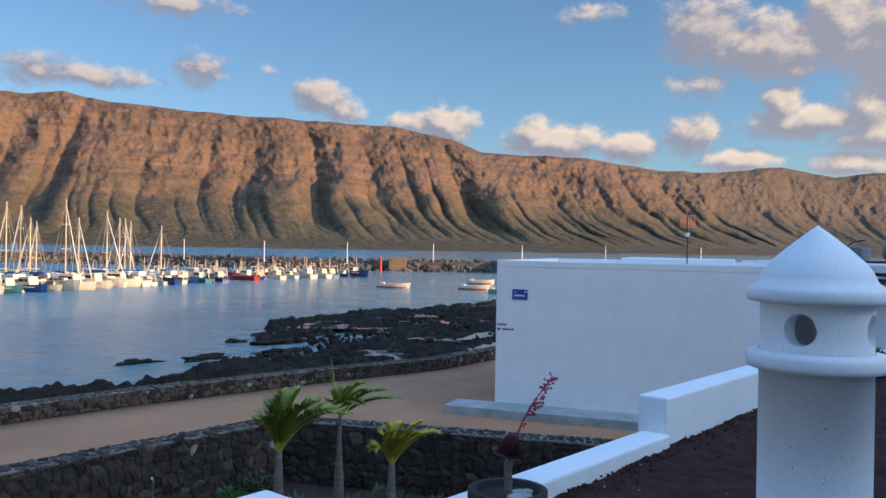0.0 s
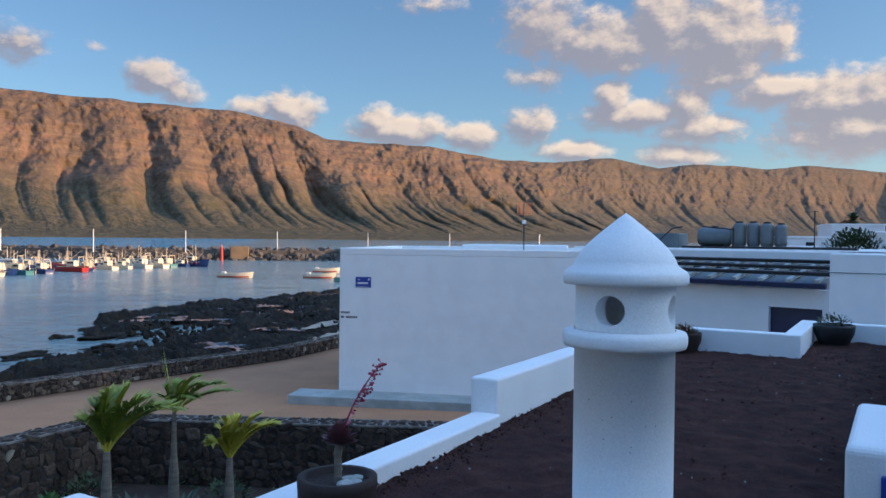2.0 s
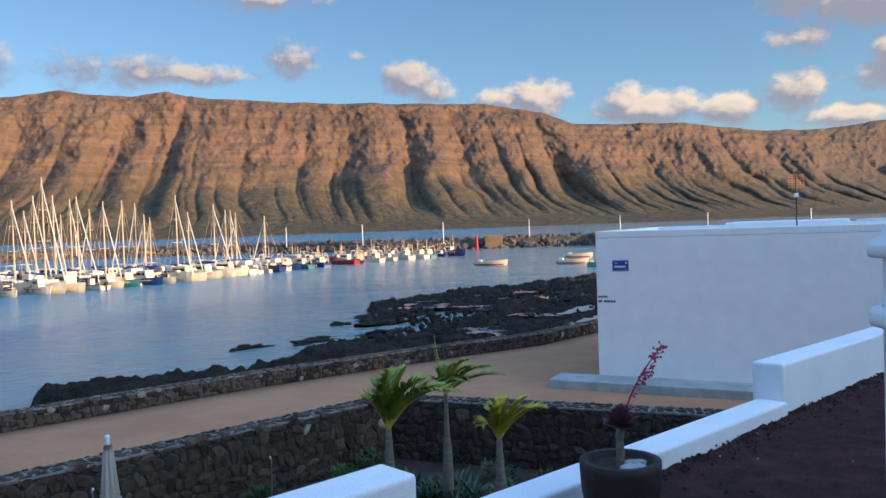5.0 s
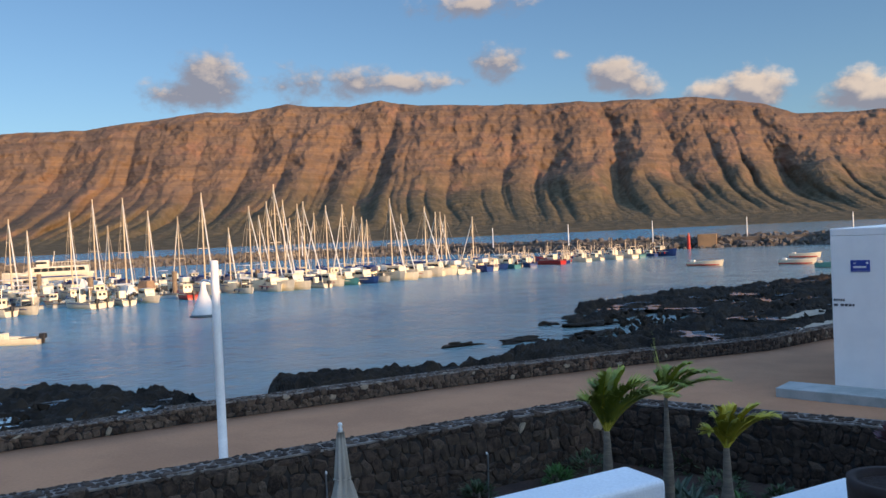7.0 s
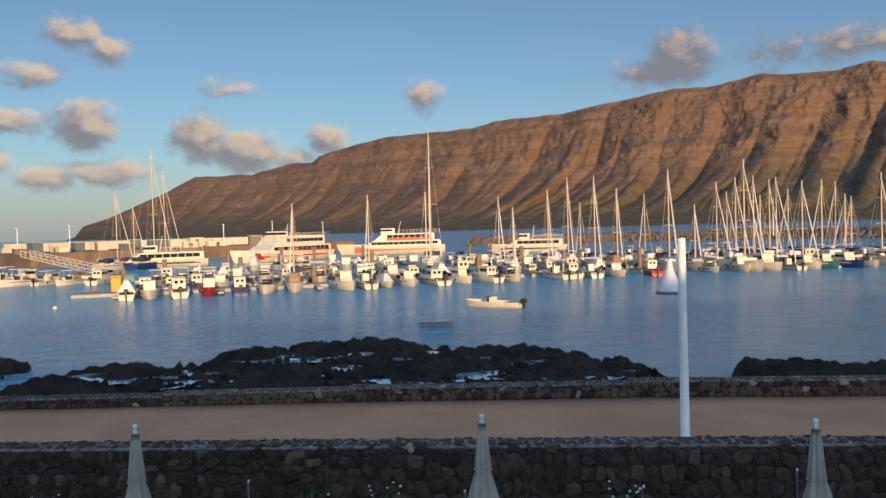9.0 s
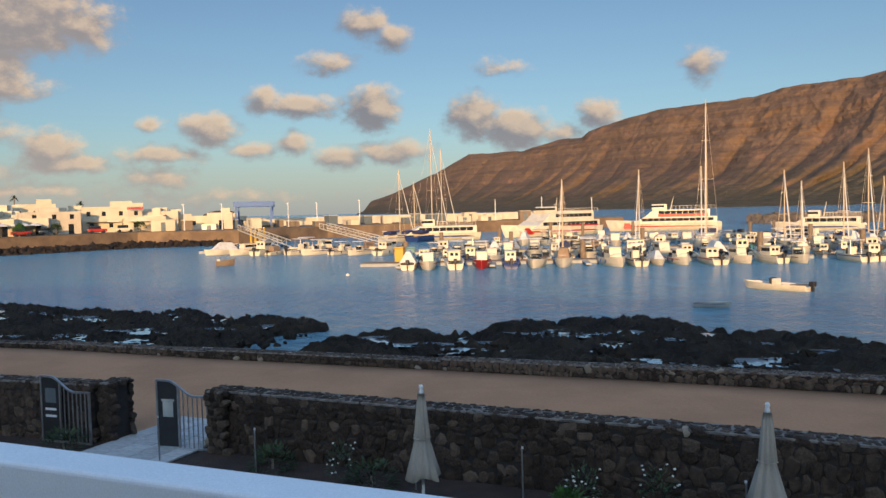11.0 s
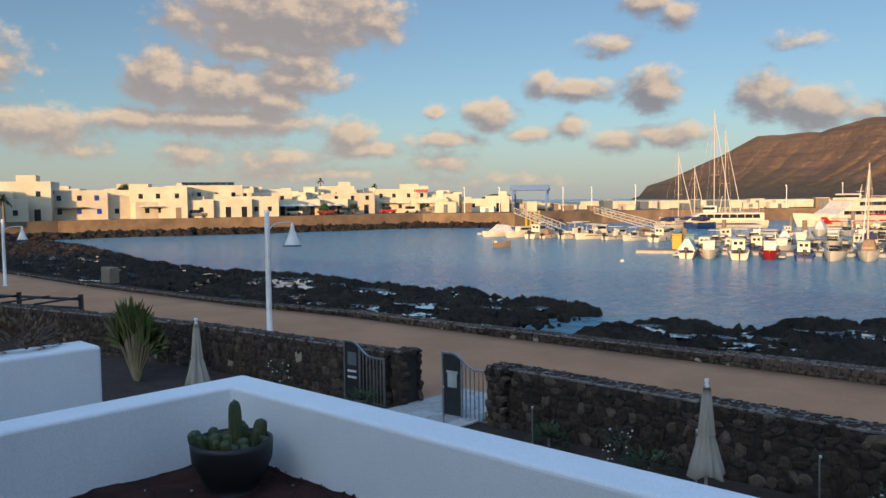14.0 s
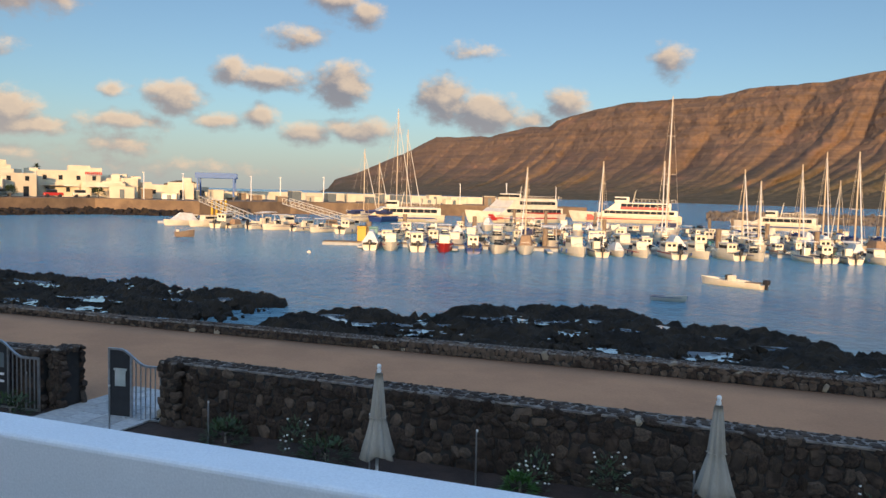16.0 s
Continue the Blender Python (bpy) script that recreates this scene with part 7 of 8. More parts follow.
def build_quay():
    bm = bmesh.new()
    prism(bm, [(-100, -112), (-128, -92), (-145, -78), (-156, -58), (-162, -44), (-186, -13), (-178, 8), (-196, 30), (-205, 70), (-214, 122), (-240, 122), (-260, 60), (-600, 40), (-600, -300), (-100, -300)], -4, 1.45)
    solid("town_quay", bm, QUAY, "brown stone town quay along the water", "quay", kind="structure")
    rubble("shore_stones", [(-112, -86), (-132, -77), (-143, -66), (-151, -47), (-176, -13), (-173, 4)], 4.5, -0.35, 2200, 0.75, "dark shore stones below the quay wall", 8, LAVA)
    bm = bmesh.new()
    for a, b in (((-225, 10), (-236, 62)), ((-236, 62), (-232, 121))):
        d = Vector((b[0] - a[0], b[1] - a[1]))
        m = Matrix.Translation((a[0], a[1], 0)) @ pose(0, 0, 0, 0, 0, math.degrees(math.atan2(d.y, d.x)))
        box(bm, 0, -0.5, 1.4, d.length, 0.5, 3.6, 0.05, m=m)
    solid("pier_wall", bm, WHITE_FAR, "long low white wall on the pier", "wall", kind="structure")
    rnd = random.Random(6)
    # white containers, sheds and boats on the hard
    for k in range(24):
        f = k / 23
        p = Vector((-193, -8)).lerp(Vector((-226, 110)), f)
        w, h = rnd.uniform(2.0, 6.0), rnd.uniform(1.2, 2.8)
        m = Matrix.Translation((p.x + rnd.uniform(-8, 8), p.y, 1.45)) @ pose(0, 0, 0, 0, 0, rnd.choice((80, 95, 10)))
        t = thing("quay_shed", m, "low shed standing on the quay", "shed", "sheds on the quay")
        part("body", box(bmesh.new(), -w / 2, -1.2, 0, w / 2, 1.2, h, 0.05), rnd.choice((WHITE_FAR, WHITE_FAR, WOOD, HULL, TANK)), t)
        part("roof", box(bmesh.new(), -w / 2 - 0.1, -1.3, h, w / 2 + 0.1, 1.3, h + 0.12), WHITE_FAR, t)
        part("door", box(bmesh.new(), -0.5, -1.24, 0.02, 0.5, -1.202, min(h - 0.2, 2.0)), TANK, t)
    for az, d, h in ((84, 200, 6), (82, 205, 6), (79, 212, 6.5), (88.5, 190, 6), (91, 188, 6), (66, 232, 6.5), (69.3, 228, 6), (62.5, 240, 6)):
        p = polar(az, d)
        t = thing("quay_lamp", Matrix.Translation((p.x, p.y, 1.4)), "slim pale lamp post on the quay", "lamp post", "lamp posts on the quay")
        part("pole", tube(bmesh.new(), (0, 0, 0), (0, 0, h), 0.12, 0.09, 8), LAMP_WHITE, t)
        part("head", box(bmesh.new(), -0.12, -0.35, h - 0.15, 0.12, 0.1, h, 0.02), LAMP_WHITE, t)
    # boat hoist
    p = polar(86.3, 205)
    t = thing("boat_hoist", Matrix.Translation((p.x, p.y, 1.45)) @ pose(0, 0, 0, 0, 0, 82), "blue steel travelling boat hoist on the quay", "boat hoist")
    for x in (-4.2, 4.2):
        for y in (-3.5, 3.5):
            part("leg", box(bmesh.new(), x - 0.22, y - 0.22, 0.4, x + 0.22, y + 0.22, 5.2, 0.03), STEEL_BLUE, t)
            part("wheel", tube(bmesh.new(), (x, y - 0.3, 0.4), (x, y + 0.3, 0.4), 0.42, seg=14), DARK, t)
    for y in (-3.5, 3.5):
        part("beam", box(bmesh.new(), -4.8, y - 0.3, 5.204, 4.8, y + 0.3, 6.5, 0.03), STEEL_BLUE, t)
    part("cross_beam", box(bmesh.new(), -4.5, -3.196, 5.25, -4.0, 3.196, 5.8, 0.03), STEEL_BLUE, t)
    b = make_motorboat(Matrix.Translation((p.x - 1, p.y + 1, 2.2)) @ pose(0, 0, 0, 0, 0, 82), "cuddy2", 7.5, "white boat on stands under the hoist", "boats ashore")
    part("stand", box(bmesh.new(), -2, -0.5, -0.76, 2, 0.5, 0.0), WOOD, b)
    # gangways down to the pontoons
    for az0, d0, az1, d1 in ((87.2, 176, 84.2, 140), (81.6, 170, 77.5, 142)):
        a, c = polar(az0, d0, 1.5), polar(az1, d1, SEA + 0.5)
        t = thing("gangway", Matrix.Translation((0, 0, 0)), "white lattice gangway down to the pontoon", "gangway", "gangways")
        side = (c - a).cross(Vector((0, 0, 1))).normalized() * 0.8
        for sgn in (-1, 1):
            part("rail", tube(bmesh.new(), a + side * sgn + Vector((0, 0, 1.1)), c + side * sgn + Vector((0, 0, 1.1)), 0.08, seg=6), HULL, t)
            part("chord", tube(bmesh.new(), a + side * sgn, c + side * sgn, 0.1, seg=6), HULL, t)
            bm = bmesh.new()
            for k in range(12):
                tube(bm, a.lerp(c, k / 12) + side * sgn, a.lerp(c, (k + 1) / 12) + side * sgn + Vector((0, 0, 1.1 if k % 2 == 0 else 0)), 0.05, seg=5)
                tube(bm, a.lerp(c, k / 12) + side * sgn, a.lerp(c, k / 12) + side * sgn + Vector((0, 0, 1.1)), 0.05, seg=5)
            part("lattice", bm, HULL, t)


def build_ferry(m, L, B, label, red, decks, mast=0.0, name="ferry"):
    t = thing(name, m, label, "ferry", "ferries at the quay")
    H = L * 0.06 + 0.4
    part("hull", hull_mesh(L, B, H, 0.8, 0.12, 0.35, 0.95), HULL, t)
    z = H * 0.78
    for k in range(decks):
        h = 1.75
        x0, x1 = -L * (0.46 - 0.06 * k), L * (0.30 - 0.12 * k)
        w = B * (0.46 - 0.04 * k)
        bm = bmesh.new()
        box(bm, x0, -w, z, x1, w, z + h, 0.12)
        for v in bm.verts:
            if v.co.z > z + h * 0.5 and v.co.x > x1 - 1.0:
                v.co.x -= 2.6 if k == 0 else 1.8
        deck = part("deckhouse", bm, HULL, t)
        for y in (-w - 0.02, w - 0.02):
            x = x0 + 0.8
            while x < x1 - 3.4:
                part("window", box(bmesh.new(), x, y, z + h * 0.42, x + 1.30, y + 0.04, z + h * 0.84), GLASS, deck)
                x += 1.4
        if red and k == red - 1:
            for y in (-w - 0.025, w - 0.005):
                part("red_band", box(bmesh.new(), x0 + L * 0.02, y, z + 0.05, x0 + L * 0.46, y + 0.03, z + h * 0.42), HULL_RED, deck, "red painted band")
        z += h
    part("bridge", box(bmesh.new(), -L * 0.02, -B * 0.22, z, L * 0.12, B * 0.22, z + 1.4, 0.2), HULL, t)
    part("bridge_window", box(bmesh.new(), L * 0.005, -B * 0.223, z + 0.6, L * 0.123, B * 0.223, z + 1.1), GLASS, t)
    bm = bmesh.new()
    tube(bm, (-L * 0.05, 0, z), (-L * 0.08, 0, z + 3.2), 0.12, 0.05, 6)
    tube(bm, (-L * 0.065, -0.9, z + 1.8), (-L * 0.065, 0.9, z + 1.8), 0.05, seg=5)
    part("radar_mast", bm, HULL, t)
    if red:
        for sgn in (-1, 1):
            part("bow_mark", box(bmesh.new(), L * 0.27, sgn * B * 0.31 - 0.06, H * 0.25, L * 0.37, sgn * B * 0.31 + 0.06, H * 0.95), HULL_RED, t, "red painted bow mark")
    part("strake", stripe(bmesh.new(), L, B, H * 0.45, 0.3), HULL_RED if red else HULL_BLUE, t)
    bm = bmesh.new()
    for y in (-B * 0.4, B * 0.4):
        for k in range(12):
            tube(bm, (-L * 0.45 + k * L * 0.035, y, z), (-L * 0.45 + k * L * 0.035, y, z + 0.9), 0.03, seg=4)
        tube(bm, (-L * 0.45, y, z + 0.9), (-L * 0.06, y, z + 0.9), 0.03, seg=4)
    part("railing", bm, HULL, t)


def along(az0, d0, az1, d1):
    a, b = polar(az0, d0), polar(az1, d1)
    c, d = (a + b) / 2, b - a
    return Matrix.Translation((c.x, c.y, SEA)) @ pose(0, 0, 0, 0, 0, math.degrees(math.atan2(d.y, d.x))), d.length


build_quay()
m_, L_ = along(62.5, 190, 68.6, 172)
build_ferry(m_, L_, 7.5, "white passenger ferry with red bow and two decks", 1, 2)
m_, L_ = along(53.9, 205, 61.2, 205)
build_ferry(m_, L_, 8, "long white ferry with a red side band", 2, 2)
m_, L_ = along(45.2, 188, 50.5, 190)
build_ferry(m_, L_, 5.5, "small white excursion ferry with a red roof rail", 0, 1)
m_, L_ = along(70.6, 168, 77.1, 166)
build_ferry(m_, L_, 8.5, "white sailing catamaran for excursions", 0, 1, name="catamaran")


def build_house(m, w, d, h, seed, label, floors=1, blue=False):
    rnd = random.Random(seed)
    t = thing("town_house", m, label, "house", "white houses of the town")
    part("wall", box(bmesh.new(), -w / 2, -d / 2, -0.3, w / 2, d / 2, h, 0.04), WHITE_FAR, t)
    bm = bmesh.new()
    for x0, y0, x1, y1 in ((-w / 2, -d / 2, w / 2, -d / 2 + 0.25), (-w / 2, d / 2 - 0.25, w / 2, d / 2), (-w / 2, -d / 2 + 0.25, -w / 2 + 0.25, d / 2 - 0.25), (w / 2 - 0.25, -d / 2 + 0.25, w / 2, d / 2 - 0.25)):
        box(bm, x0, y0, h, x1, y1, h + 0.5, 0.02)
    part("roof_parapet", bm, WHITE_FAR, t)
    n = max(1, int(w / 3.2))
    for f in range(floors):
        for k in range(n):
            x = -w / 2 + w * (k + 0.5) / n + rnd.uniform(-0.3, 0.3)
            z = h * f / floors
            if f == 0 and rnd.random() < 0.4:
                ob = part("door", box(bmesh.new(), x - 0.55, -d / 2 - 0.03, 0.0, x + 0.55, -d / 2 + 0.05, 2.15), BLUE if blue else (WOOD if rnd.random() < 0.5 else GLASS), t)
            else:
                ob = part("window", box(bmesh.new(), x - 0.42, -d / 2 - 0.02, z + 1.1, x + 0.42, -d / 2 + 0.05, z + 2.1), BLUE if blue and rnd.random() < 0.5 else GLASS, t)
                part("sill", box(bmesh.new(), x - 0.5, -d / 2 - 0.1, z + 1.03, x + 0.5, -d / 2 + 0.02, z + 1.097), WHITE_FAR, ob)
    for k in range(max(1, int(d / 4))):
        y = -d / 2 + d * (k + 0.5) / max(1, int(d / 4))
        part("window", box(bmesh.new(), w / 2 - 0.05, y - 0.5, h - 1.9, w / 2 + 0.02, y + 0.5, h - 0.8), GLASS, t)
    if rnd.random() < 0.6:
        x = rnd.uniform(-w * 0.25, w * 0.25)
        part("roof_room", box(bmesh.new(), x - w * 0.18, -d * 0.1, h, x + w * 0.18, d * 0.35, h + rnd.uniform(1.2, 2.2), 0.04), WHITE_FAR, t)
    if rnd.random() < 0.4:
        part("awning", box(bmesh.new(), -w * 0.4, -d / 2 - 1.8, 2.35, w * 0.1, -d / 2 - 0.035, 2.5, 0.03), TARP if rnd.random() < 0.6 else WOOD, t, "shading awning over the front")
    return t


def build_town():
    rnd = random.Random(2)
    specs = [(119.9, 172, 9.5, 9, 7.6, 2), (116.9, 172, 10, 9, 5.8, 2), (114.9, 176, 10, 9, 4.6, 1), (111.8, 172, 11, 9, 6.4, 2), (108.9, 182, 14, 10, 6.9, 2), (106.2, 178, 13, 9, 4.2, 1), (104.6, 190, 9, 9, 5.2, 2),
             (102.6, 188, 10, 8, 3.3, 1), (99.3, 196, 11, 9, 4.9, 2), (97.9, 205, 7, 8, 3.6, 1), (95.6, 205, 13, 10, 6.0, 2), (92.6, 207, 9, 8, 4.6, 1), (90.4, 212, 12, 8, 3.0, 1), (88.2, 218, 10, 8, 2.8, 1),
             (118.2, 190, 10, 9, 6.4, 2), (113, 198, 12, 9, 6.2, 2), (110, 205, 12, 9, 7.2, 2), (107.3, 206, 12, 9, 7.0, 2), (103.4, 208, 10, 9, 5.4, 2), (101, 214, 11, 9, 4.4, 1), (94, 224, 12, 9, 5.4, 2), (121.8, 160, 9, 8, 4, 1), (124, 152, 10, 9, 6, 2), (112.5, 160, 8, 6, 3.2, 1), (109.9, 166, 9, 6, 3.4, 1), (107.6, 168, 10, 7, 3.6, 1), (100.4, 192, 8, 7, 3.4, 1), (93.5, 200, 9, 6, 3.2, 1), (105.4, 215, 10, 8, 6.4, 2), (115.8, 200, 9, 8, 5.6, 2)]
    for k in range(22):
        specs.append((96.5 + k * 1.22 + rnd.uniform(-0.4, 0.4), 216 + rnd.uniform(0, 26), rnd.uniform(6, 11), 8, rnd.uniform(4.6, 7.4), 2))
    for k in range(12):
        specs.append((88.5 + k * 1.6 + rnd.uniform(-0.4, 0.4), 200 + rnd.uniform(0, 10), rnd.uniform(5, 9), 6, rnd.uniform(2.8, 4.0), 1))
    for k, (az, d, w, dep, h, fl) in enumerate(specs):
        d = max(d, float(np.interp(az, [86, 94, 105, 110.4, 118, 126], [178, 186, 169, 167, 166, 150])) + dep / 2 + 3.5)
        h *= 0.9
        p = polar(az, d)
        blue = k in (1, 2, 14)
        build_house(Matrix.Translation((p.x, p.y, 1.45)) @ pose(0, 0, 0, 0, 0, az + rnd.uniform(-14, 14)), w, dep, h, k, "%s white flat-roofed town house%s" % ("two-storey" if fl == 2 else "low", " with blue doors" if blue else ""), fl, blue)
    for az, d, h in ((114.0, 205, 5.2),):
        p = polar(az, d)
        t = thing("town_tree", Matrix.Translation((p.x, p.y, 1.4)), "round dark green tree among the white houses", "tree")
        part("trunk", tube(bmesh.new(), (0, 0, 0), (0.2, 0, h), 0.3, 0.2), TRUNK, t)
        bm = bmesh.new()
        shrub(bm, (0, 0, h), (3.2, 2.6, 2.3), 1100, 0.7, 4)
        part("crown", bm, LEAF, t)
    for k, az in enumerate((110.6, 101.0, 98.9, 105.4, 93.8)):
        p = polar(az, 172 + k * 5)
        t = thing("town_shrub", Matrix.Translation((p.x, p.y, 1.4)), "bushy green shrub in front of the houses", "shrub", "shrubs in the town")
        part("trunk", tube(bmesh.new(), (0, 0, 0), (0, 0, 0.8), 0.12, 0.08), TRUNK, t)
        bm = bmesh.new()
        shrub(bm, (0, 0, 0.9), (1.7, 1.4, 1.5), 420, 0.45, k)
        part("crown", bm, LEAF_BRIGHT if k % 2 else LEAF, t)
    for az, d, h in ((101.2, 230, 9.0), (97.4, 240, 7.5), (-38.15, 70, 6.3), (121.3, 120, 4.0)):
        p = polar(az, d)
        t = thing("tall_palm", Matrix.Translation((p.x, p.y, 0 if az < 0 else 1.4)), "tall palm with a tufted crown above the roofs", "palm tree", "palms above the roofs")
        part("trunk", tube(bmesh.new(), (0, 0, -0.3), (0.2, 0, h), 0.22, 0.15, 8), TRUNK, t)
        bl = bmesh.new()
        rr = random.Random(int(h * 10))
        for k in range(30):
            a, e = rr.uniform(0, 6.28), rr.uniform(-0.5, 1.4)
            leaf_strip(bl, (0.2, 0, h), (math.cos(a) * math.cos(e), math.sin(a) * math.cos(e), math.sin(e)), rr.uniform(1.0, 1.6), 0.34, 0.45, seg=4)
        part("crown", bl, LEAF, t)
    # cafe parasols along the front
    for k in range(7):
        p = polar(103.8 - k * 0.62, 178 + k * 1.5)
        t = thing("cafe_parasol", Matrix.Translation((p.x, p.y, 1.45)), "open pale cafe parasol on the front", "parasol", "cafe parasols")
        part("pole", tube(bmesh.new(), (0, 0, 0), (0, 0, 2.4), 0.04), WOOD, t)
        part("canopy", lathe(bmesh.new(), [(1.6, 2.05), (1.62, 2.1), (0.05, 2.65), (0, 2.66), (0, 2.6), (1.55, 2.06)], 8), TARP, t)
    for k in range(8):
        p = polar(109.5 - k * 2.1 + rnd.uniform(-0.5, 0.5), 171 + k * 3)
        t = thing("parked_car", Matrix.Translation((p.x, p.y, 1.45)) @ pose(0, 0, 0, 0, 0, 105), "small dusty off-road car parked on the front", "car", "cars on the front")
        part("body", box(bmesh.new(), -1.9, -0.8, 0.35, 1.9, 0.8, 1.0, 0.12), rnd.choice((HULL, TANK, HULL_RED)), t)
        part("cabin", box(bmesh.new(), -1.5, -0.72, 1.0, 0.7, 0.72, 1.65, 0.15), GLASS, t)
        for x in (-1.2, 1.2):
            for y in (-0.75, 0.75):
                part("wheel", tube(bmesh.new(), (x, y - 0.1, 0.35), (x, y + 0.1, 0.35), 0.35, seg=12), DARK, t)


build_town()


def build_town_details():
    """Roof panels, a red roof sign, and bins on the marina's pontoon end."""
    for k in range(7):
        az = 110.31 + k * (107.37 - 110.31) / 6
        p = polar(az, 196)
        z = 4.6 + 196 * math.tan(radians(1.31 - 0.25))
        t = thing("solar_panel", Matrix.Translation((p.x, p.y, z)) @ pose(0, 0, 0, 0, 0, az), "dark glazed solar panel on a white roof", "solar panel", "solar panels on the roof")
        part("glass", box(bmesh.new(), -0.9, -0.05, 0.45, 0.9, 0.05, 1.25, 0.02, m=pose(0, 0, 0, -35, 0, 0)), GLASS, t)
        for x in (-0.7, 0.7):
            part("leg", tube(bmesh.new(), (x, 0.3, -1.6), (x, 0.3, 0.75), 0.05, seg=6), METAL, t)
    p = polar(94.08500000000001, 199)
    t = thing("roof_sign", Matrix.Translation((p.x, p.y, 4.6 + 199 * math.tan(radians(0.69 - 0.12)))) @ pose(0, 0, 0, 0, 0, 94.08500000000001), "red roof sign with unreadable letter bars", "sign")
    part("rail", box(bmesh.new(), -1.8, -0.04, -0.1, 1.8, 0.04, 0.0), METAL, t)
    for k in range(9):
        part("writing_bar", box(bmesh.new(), -1.75 + k * 0.4, -0.06, 0.0, -1.45 + k * 0.4, 0.06, 0.62), HULL_RED, t)
    for x in (-1.5, 1.5):
        part("post", tube(bmesh.new(), (x, 0, -2.5), (x, 0, 0), 0.06, seg=6), METAL, t)
    for az, mat, word in ((76.3, YELLOW, "yellow"), (75.47, HULL_TEAL, "green")):
        p = polar(az, front_distance(min(az, 75)) + 9)
        t = thing("waste_bin", Matrix.Translation((p.x, p.y, SEA + 0.42)) @ pose(0, 0, 0, 0, 0, az), word + " waste bin standing on the pontoon end", "bin", "bins on the pontoon")
        part("body", box(bmesh.new(), -0.5, -0.5, 0, 0.5, 0.5, 1.5, 0.06), mat, t)
        part("lid", box(bmesh.new(), -0.55, -0.55, 1.504, 0.55, 0.55, 1.7, 0.05), mat, t)
    for k in range(4):
        p = polar(86.6 - k * 0.3, 172)
        t = thing("quay_fender", Matrix.Translation((p.x, p.y, SEA)), "tall yellow fender post at the quay", "fender", "fender posts at the quay")
        part("post", tube(bmesh.new(), (0, 0, -1), (0, 0, 3.4), 0.26, 0.24, 10), YELLOW, t)
        part("cap", tube(bmesh.new(), (0, 0, 3.4), (0, 0, 3.5), 0.28, 0.2, 10), LAMP_WHITE, t)


build_town_details()


# ---- stone walls, paving ----
def stone_mesh(seed):
    """A rough stone about one unit wide and high, its face towards +y."""
    rnd = random.Random(seed)
    bm = bmesh.new()
    n = rnd.choice((6, 7, 7, 8))
    ring = []
    for k in range(n):
        a = 2 * math.pi * (k + rnd.uniform(-0.22, 0.22)) / n
        r = 0.5 * rnd.uniform(0.82, 1.2) / max(abs(math.cos(a)) ** 1.3, abs(math.sin(a)) ** 1.3, 0.78)
        ring.append((r * math.cos(a), r * math.sin(a)))
    back = [bm.verts.new((x, -0.35, z)) for x, z in ring]
    rim = [bm.verts.new((x, rnd.uniform(-0.02, 0.06), z)) for x, z in ring]
    face = [bm.verts.new((x * 0.72, rnd.uniform(0.10, 0.2), z * 0.72)) for x, z in ring]
    for i in range(n):
        j = (i + 1) % n
        bm.faces.new((back[j], back[i], rim[i], rim[j]))
        bm.faces.new((rim[j], rim[i], face[i], face[j]))
    c = bm.verts.new((rnd.uniform(-.1, .1), rnd.uniform(0.16, 0.24), rnd.uniform(-.1, .1)))
    for i in range(n):
        bm.faces.new((face[(i + 1) % n], face[i], c))
    bmesh.ops.recalc_face_normals(bm, faces=bm.faces)
    return bm


STONES = {}
for mat_ in (STONE, STONE_PALE, STONE_BROWN):
    STONES[mat_] = [mesh_of(stone_mesh(k_ + 1), mat_, False, "stone") for k_ in range(9)]


def lay_stones(length, z0, z1, rnd, size=0.24):
    """Places of stones over a wall's face: x, z, width, height, turn."""
    out, z = [], z0
    while z < z1 - 0.04:
        h = min(rnd.uniform(0.5, 1.3) * size, z1 - z)
        x = rnd.uniform(-0.1, 0.05)
        while x < length:
            w = rnd.uniform(0.5, 1.6) * size
            out.append((x + w / 2, z + h / 2 + rnd.uniform(-0.2, 0.2) * size, w * 1.04, h * rnd.uniform(0.85, 1.5), rnd.uniform(-28, 28)))
            x += w
        z += h * 0.97
    return out


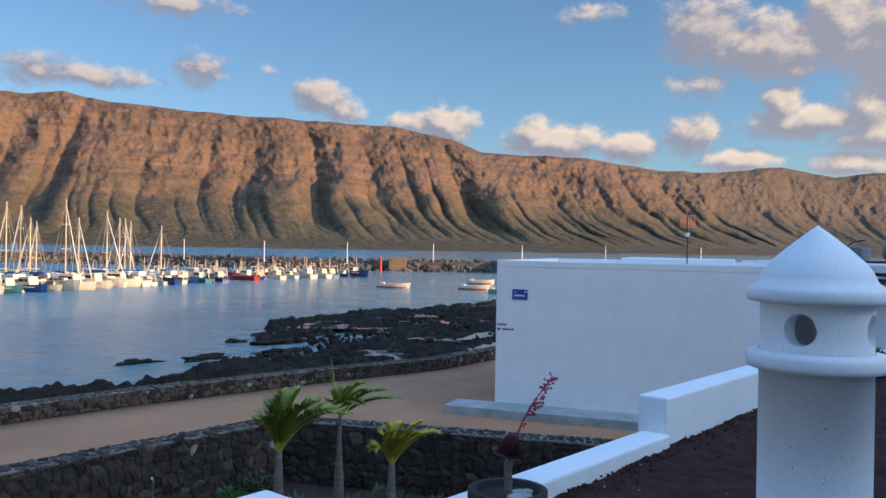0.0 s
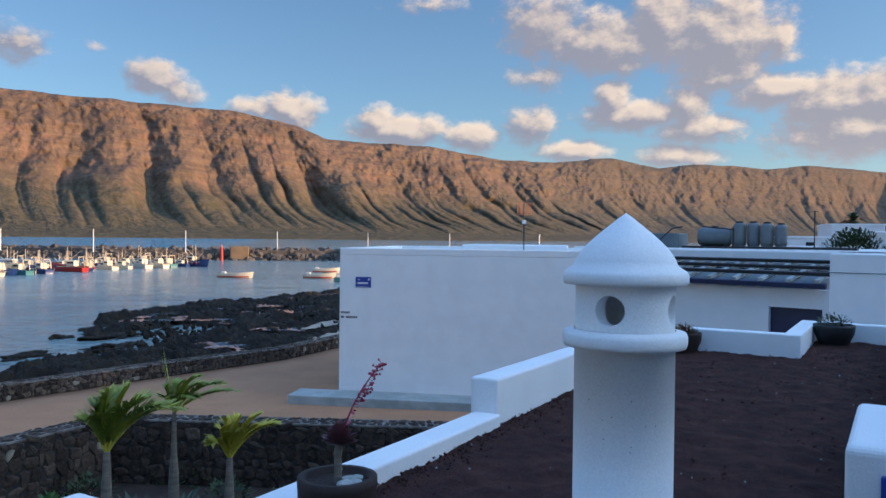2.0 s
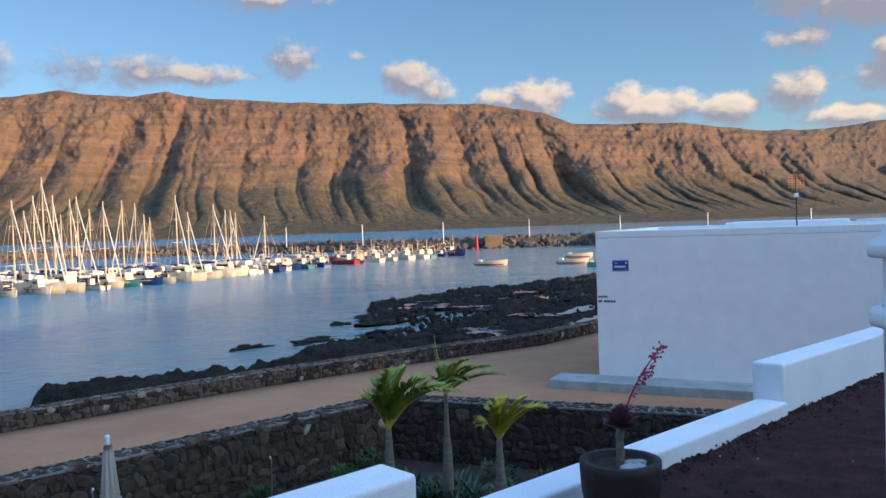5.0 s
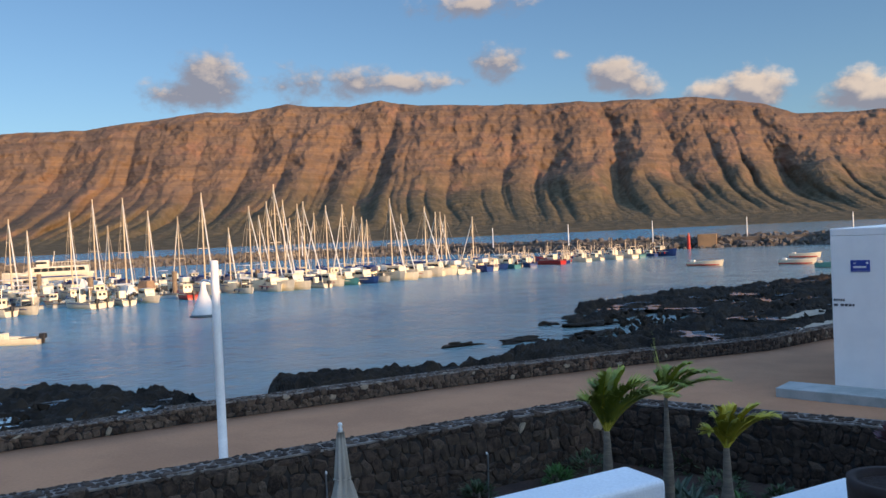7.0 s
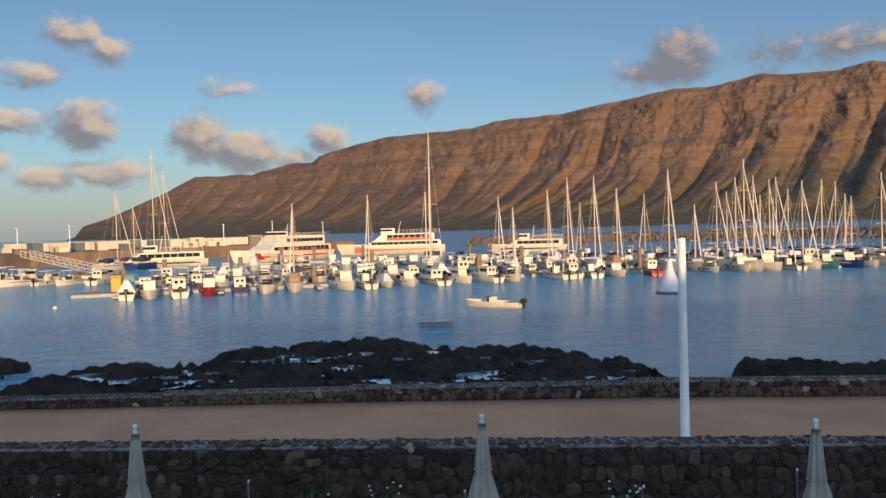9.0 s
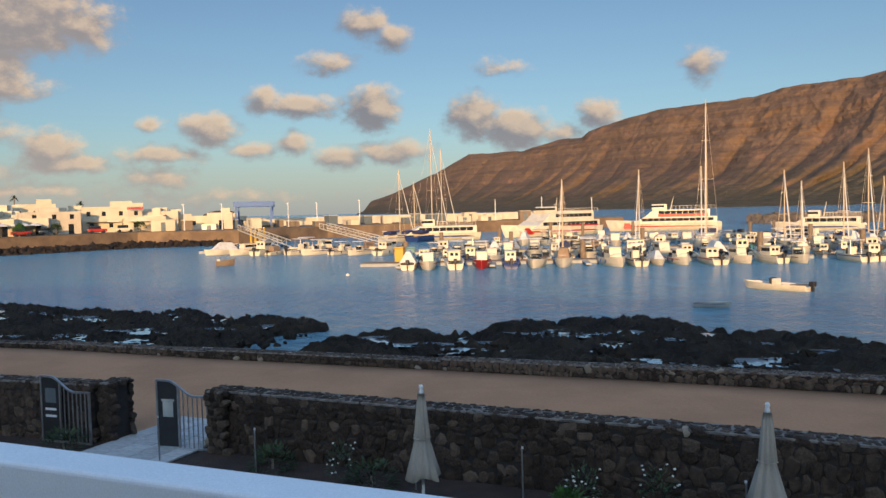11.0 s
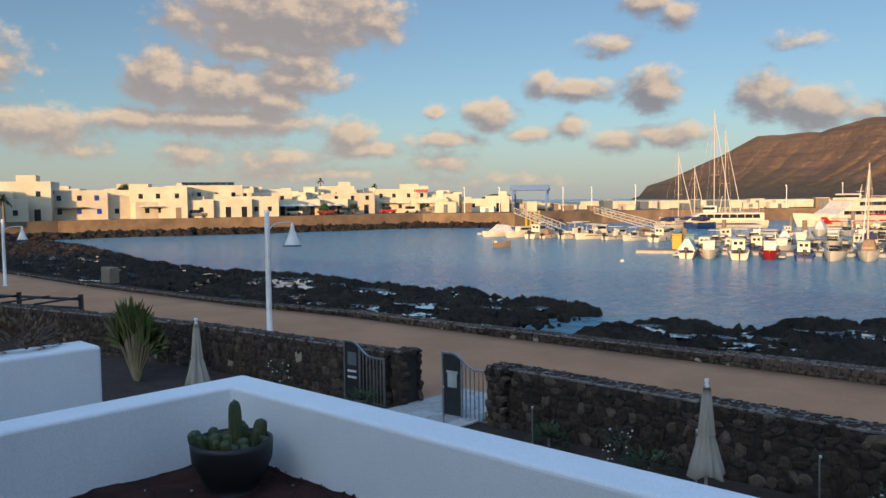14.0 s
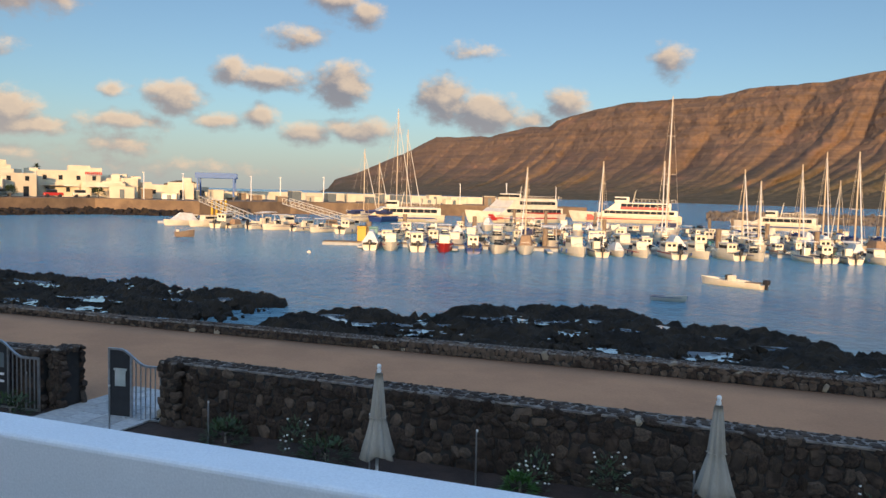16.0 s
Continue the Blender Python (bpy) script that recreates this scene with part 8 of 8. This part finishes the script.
def stone_wall(name, a, b, width, height, label, seed, singles=0, size=0.195, cap=True, brown=0.17, sides=(1,)):
    """A rubble wall from a to b: mortar core, stones on its faces and along the top. singles: how many stones are objects."""
    rnd = random.Random(seed)
    a, b = Vector(a), Vector(b)
    d = b - a
    L = d.length
    m = Matrix.Translation((a.x, a.y, 0)) @ pose(0, 0, 0, 0, 0, math.degrees(math.atan2(d.y, d.x)))
    core = solid(name, box(bmesh.new(), 0, -width / 2, -0.3, L, width / 2, height - 0.05), MORTAR, label, "wall", kind="structure", m=m)
    places = []
    for sgn in sides:
        for x, z, w, h, turn in lay_stones(L, 0.0, height - 0.03, rnd, size):
            places.append(Matrix.Translation((x, sgn * (width / 2 - 0.012), z)) @ pose(0, 0, 0, 0, turn, 0 if sgn > 0 else 180) @ Matrix.Diagonal((w * 0.98, 0.26 * rnd.uniform(0.7, 1.2), h * 0.98, 1)))
    if cap:
        part("mortar_bed", box(bmesh.new(), 0, -width / 2 - 0.015, height - 0.05, L, width / 2 + 0.015, height - 0.012, 0.008), MORTAR_PALE, core, "pale lime mortar bed")
        for x, z, w, h, turn in lay_stones(L, -width / 2 + 0.02, width / 2 - 0.02, rnd, size * 0.8):
            places.append(Matrix.Translation((x, z, height - 0.03)) @ pose(0, 0, 0, 90, 0, turn) @ Matrix.Diagonal((w * 0.95, 0.20 * rnd.uniform(0.6, 1.2), h * 0.95, 1)))
    keep = set(range(len(places))) if len(places) <= singles else set(rnd.sample(range(len(places)), singles))
    joined = {}
    for k, p in enumerate(places):
        mat = STONE if rnd.random() > brown else (STONE_BROWN if rnd.random() < 0.975 else STONE_PALE)
        data = rnd.choice(STONES[mat])
        if k in keep:
            ob = new("stone", data)
            ob.parent, ob.matrix_basis = core, p
        else:
            joined.setdefault(mat, []).append((data, p))
    for mat, items in joined.items():
        verts, faces = [], []
        for data, p in items:
            base = len(verts)
            verts += [tuple(p @ v.co) for v in data.vertices]
            flip = p.to_3x3().determinant() < 0
            faces += [tuple(base + i for i in (reversed(f.vertices) if flip else f.vertices)) for f in data.polygons]
        ob = from_arrays("stonework", verts, faces, mat, False)
        ob.parent = core
        tagged(ob, kind="stuff")
    return core


def build_walls():
    N = 12.62
    def seg(name, p, q, label, seed, **kw):
        stone_wall(name, sn(*p), sn(*q), 0.46, kw.pop("h", 1.24), label, seed, **kw)
    # sides: +y of the wall's own axis points to the sea when it runs along s; the garden side is -y
    seg("garden_wall_1", (-3.0, N), (9.75, N), "dark basalt rubble garden wall with a stone-capped top", 1, singles=300, sides=(-1,), brown=0.45)
    seg("garden_wall_2", (-10.35, N - 0.12), (-3.004, N - 0.02), "dark basalt rubble garden wall beside the gate", 2, singles=200, sides=(-1,))
    seg("garden_wall_3", (-20.5, 11.35), (-13.4, 12.1), "dark basalt rubble garden wall beyond the gate", 3, singles=120, sides=(-1,))
    seg("garden_wall_4", (-34.0, 8.2), (-20.52, 11.33), "dark basalt rubble garden wall far along the path", 4, sides=(-1,))
    a, b = sn(9.98, N + 0.2), Vector((8.2, 13.0, 0))
    stone_wall("garden_wall_5", a, b, 0.46, 1.23, "dark basalt rubble wall across the garden's end", 5, singles=200, sides=(-1,))
    # gate pillars
    for s, n, lab in ((-13.12, 12.3, "dark basalt gate pillar"), (-10.36, 12.38, "basalt gate pillar with worn pale mortar")):
        stone_wall("gate_pillar", sn(s - 0.17, n), sn(s + 0.17, n), 0.56, 1.26, lab, int(-s * 10), singles=90, sides=(-1, 1), size=0.14, brown=0.2 if s < -12 else 0.6)
    # low sea wall along the promenade
    ss = [-60, -45, -32, -24.6, -17.7, -9.6, -4.5, 3, 11.6, 18, 23, 30]
    for k, (s0, s1) in enumerate(zip(ss, ss[1:])):
        h = float(np.interp(s0, [-60, -32, -10, 5, 40], [0.14, 0.20, 0.34, 0.46, 0.46]))
        a, b = sn(s0, float(shore(s0)) + 0.25), sn(s1, float(shore(s1)) + 0.25)
        stone_wall("sea_wall", a, b, 0.5, h, "low rubble sea wall of brown stone along the promenade", 40 + k, sides=(-1,), size=0.17, brown=0.7)


def build_garden_floor():
    bm = bmesh.new()
    box(bm, -34, 2.86, -0.25, 12.5, 12.38, 0.03)
    solid("garden_bed", bm, SOIL, "dark volcanic soil of the garden bed", "ground", kind="structure", m=HOUSE)
    p = solid("paving", box(bmesh.new(), -13.0, 3.2, -0.2, -10.8, 14.0, 0.045), MORTAR, "pale stone paving through the garden gate", "paving", kind="structure", m=HOUSE)
    rnd = random.Random(5)
    tile = mesh_of(box(bmesh.new(), -0.5, -0.5, -0.02, 0.5, 0.5, 0.02, 0.006, 1), PAVING, False, "paving_slab")
    n = 3.4
    while n < 13.9:
        s = -12.95
        while s < -10.95:
            w = min(rnd.uniform(0.38, 0.62), -10.82 - s)
            ob = new("paving_slab", tile)
            ob.parent = p
            ob.matrix_basis = Matrix.Translation((s + w / 2, n + 0.2, 0.05 + rnd.uniform(0, 0.006))) @ Matrix.Diagonal((w - 0.02, 0.39, 1, 1))
            s += w
        n += 0.41


build_garden_floor(), build_walls()
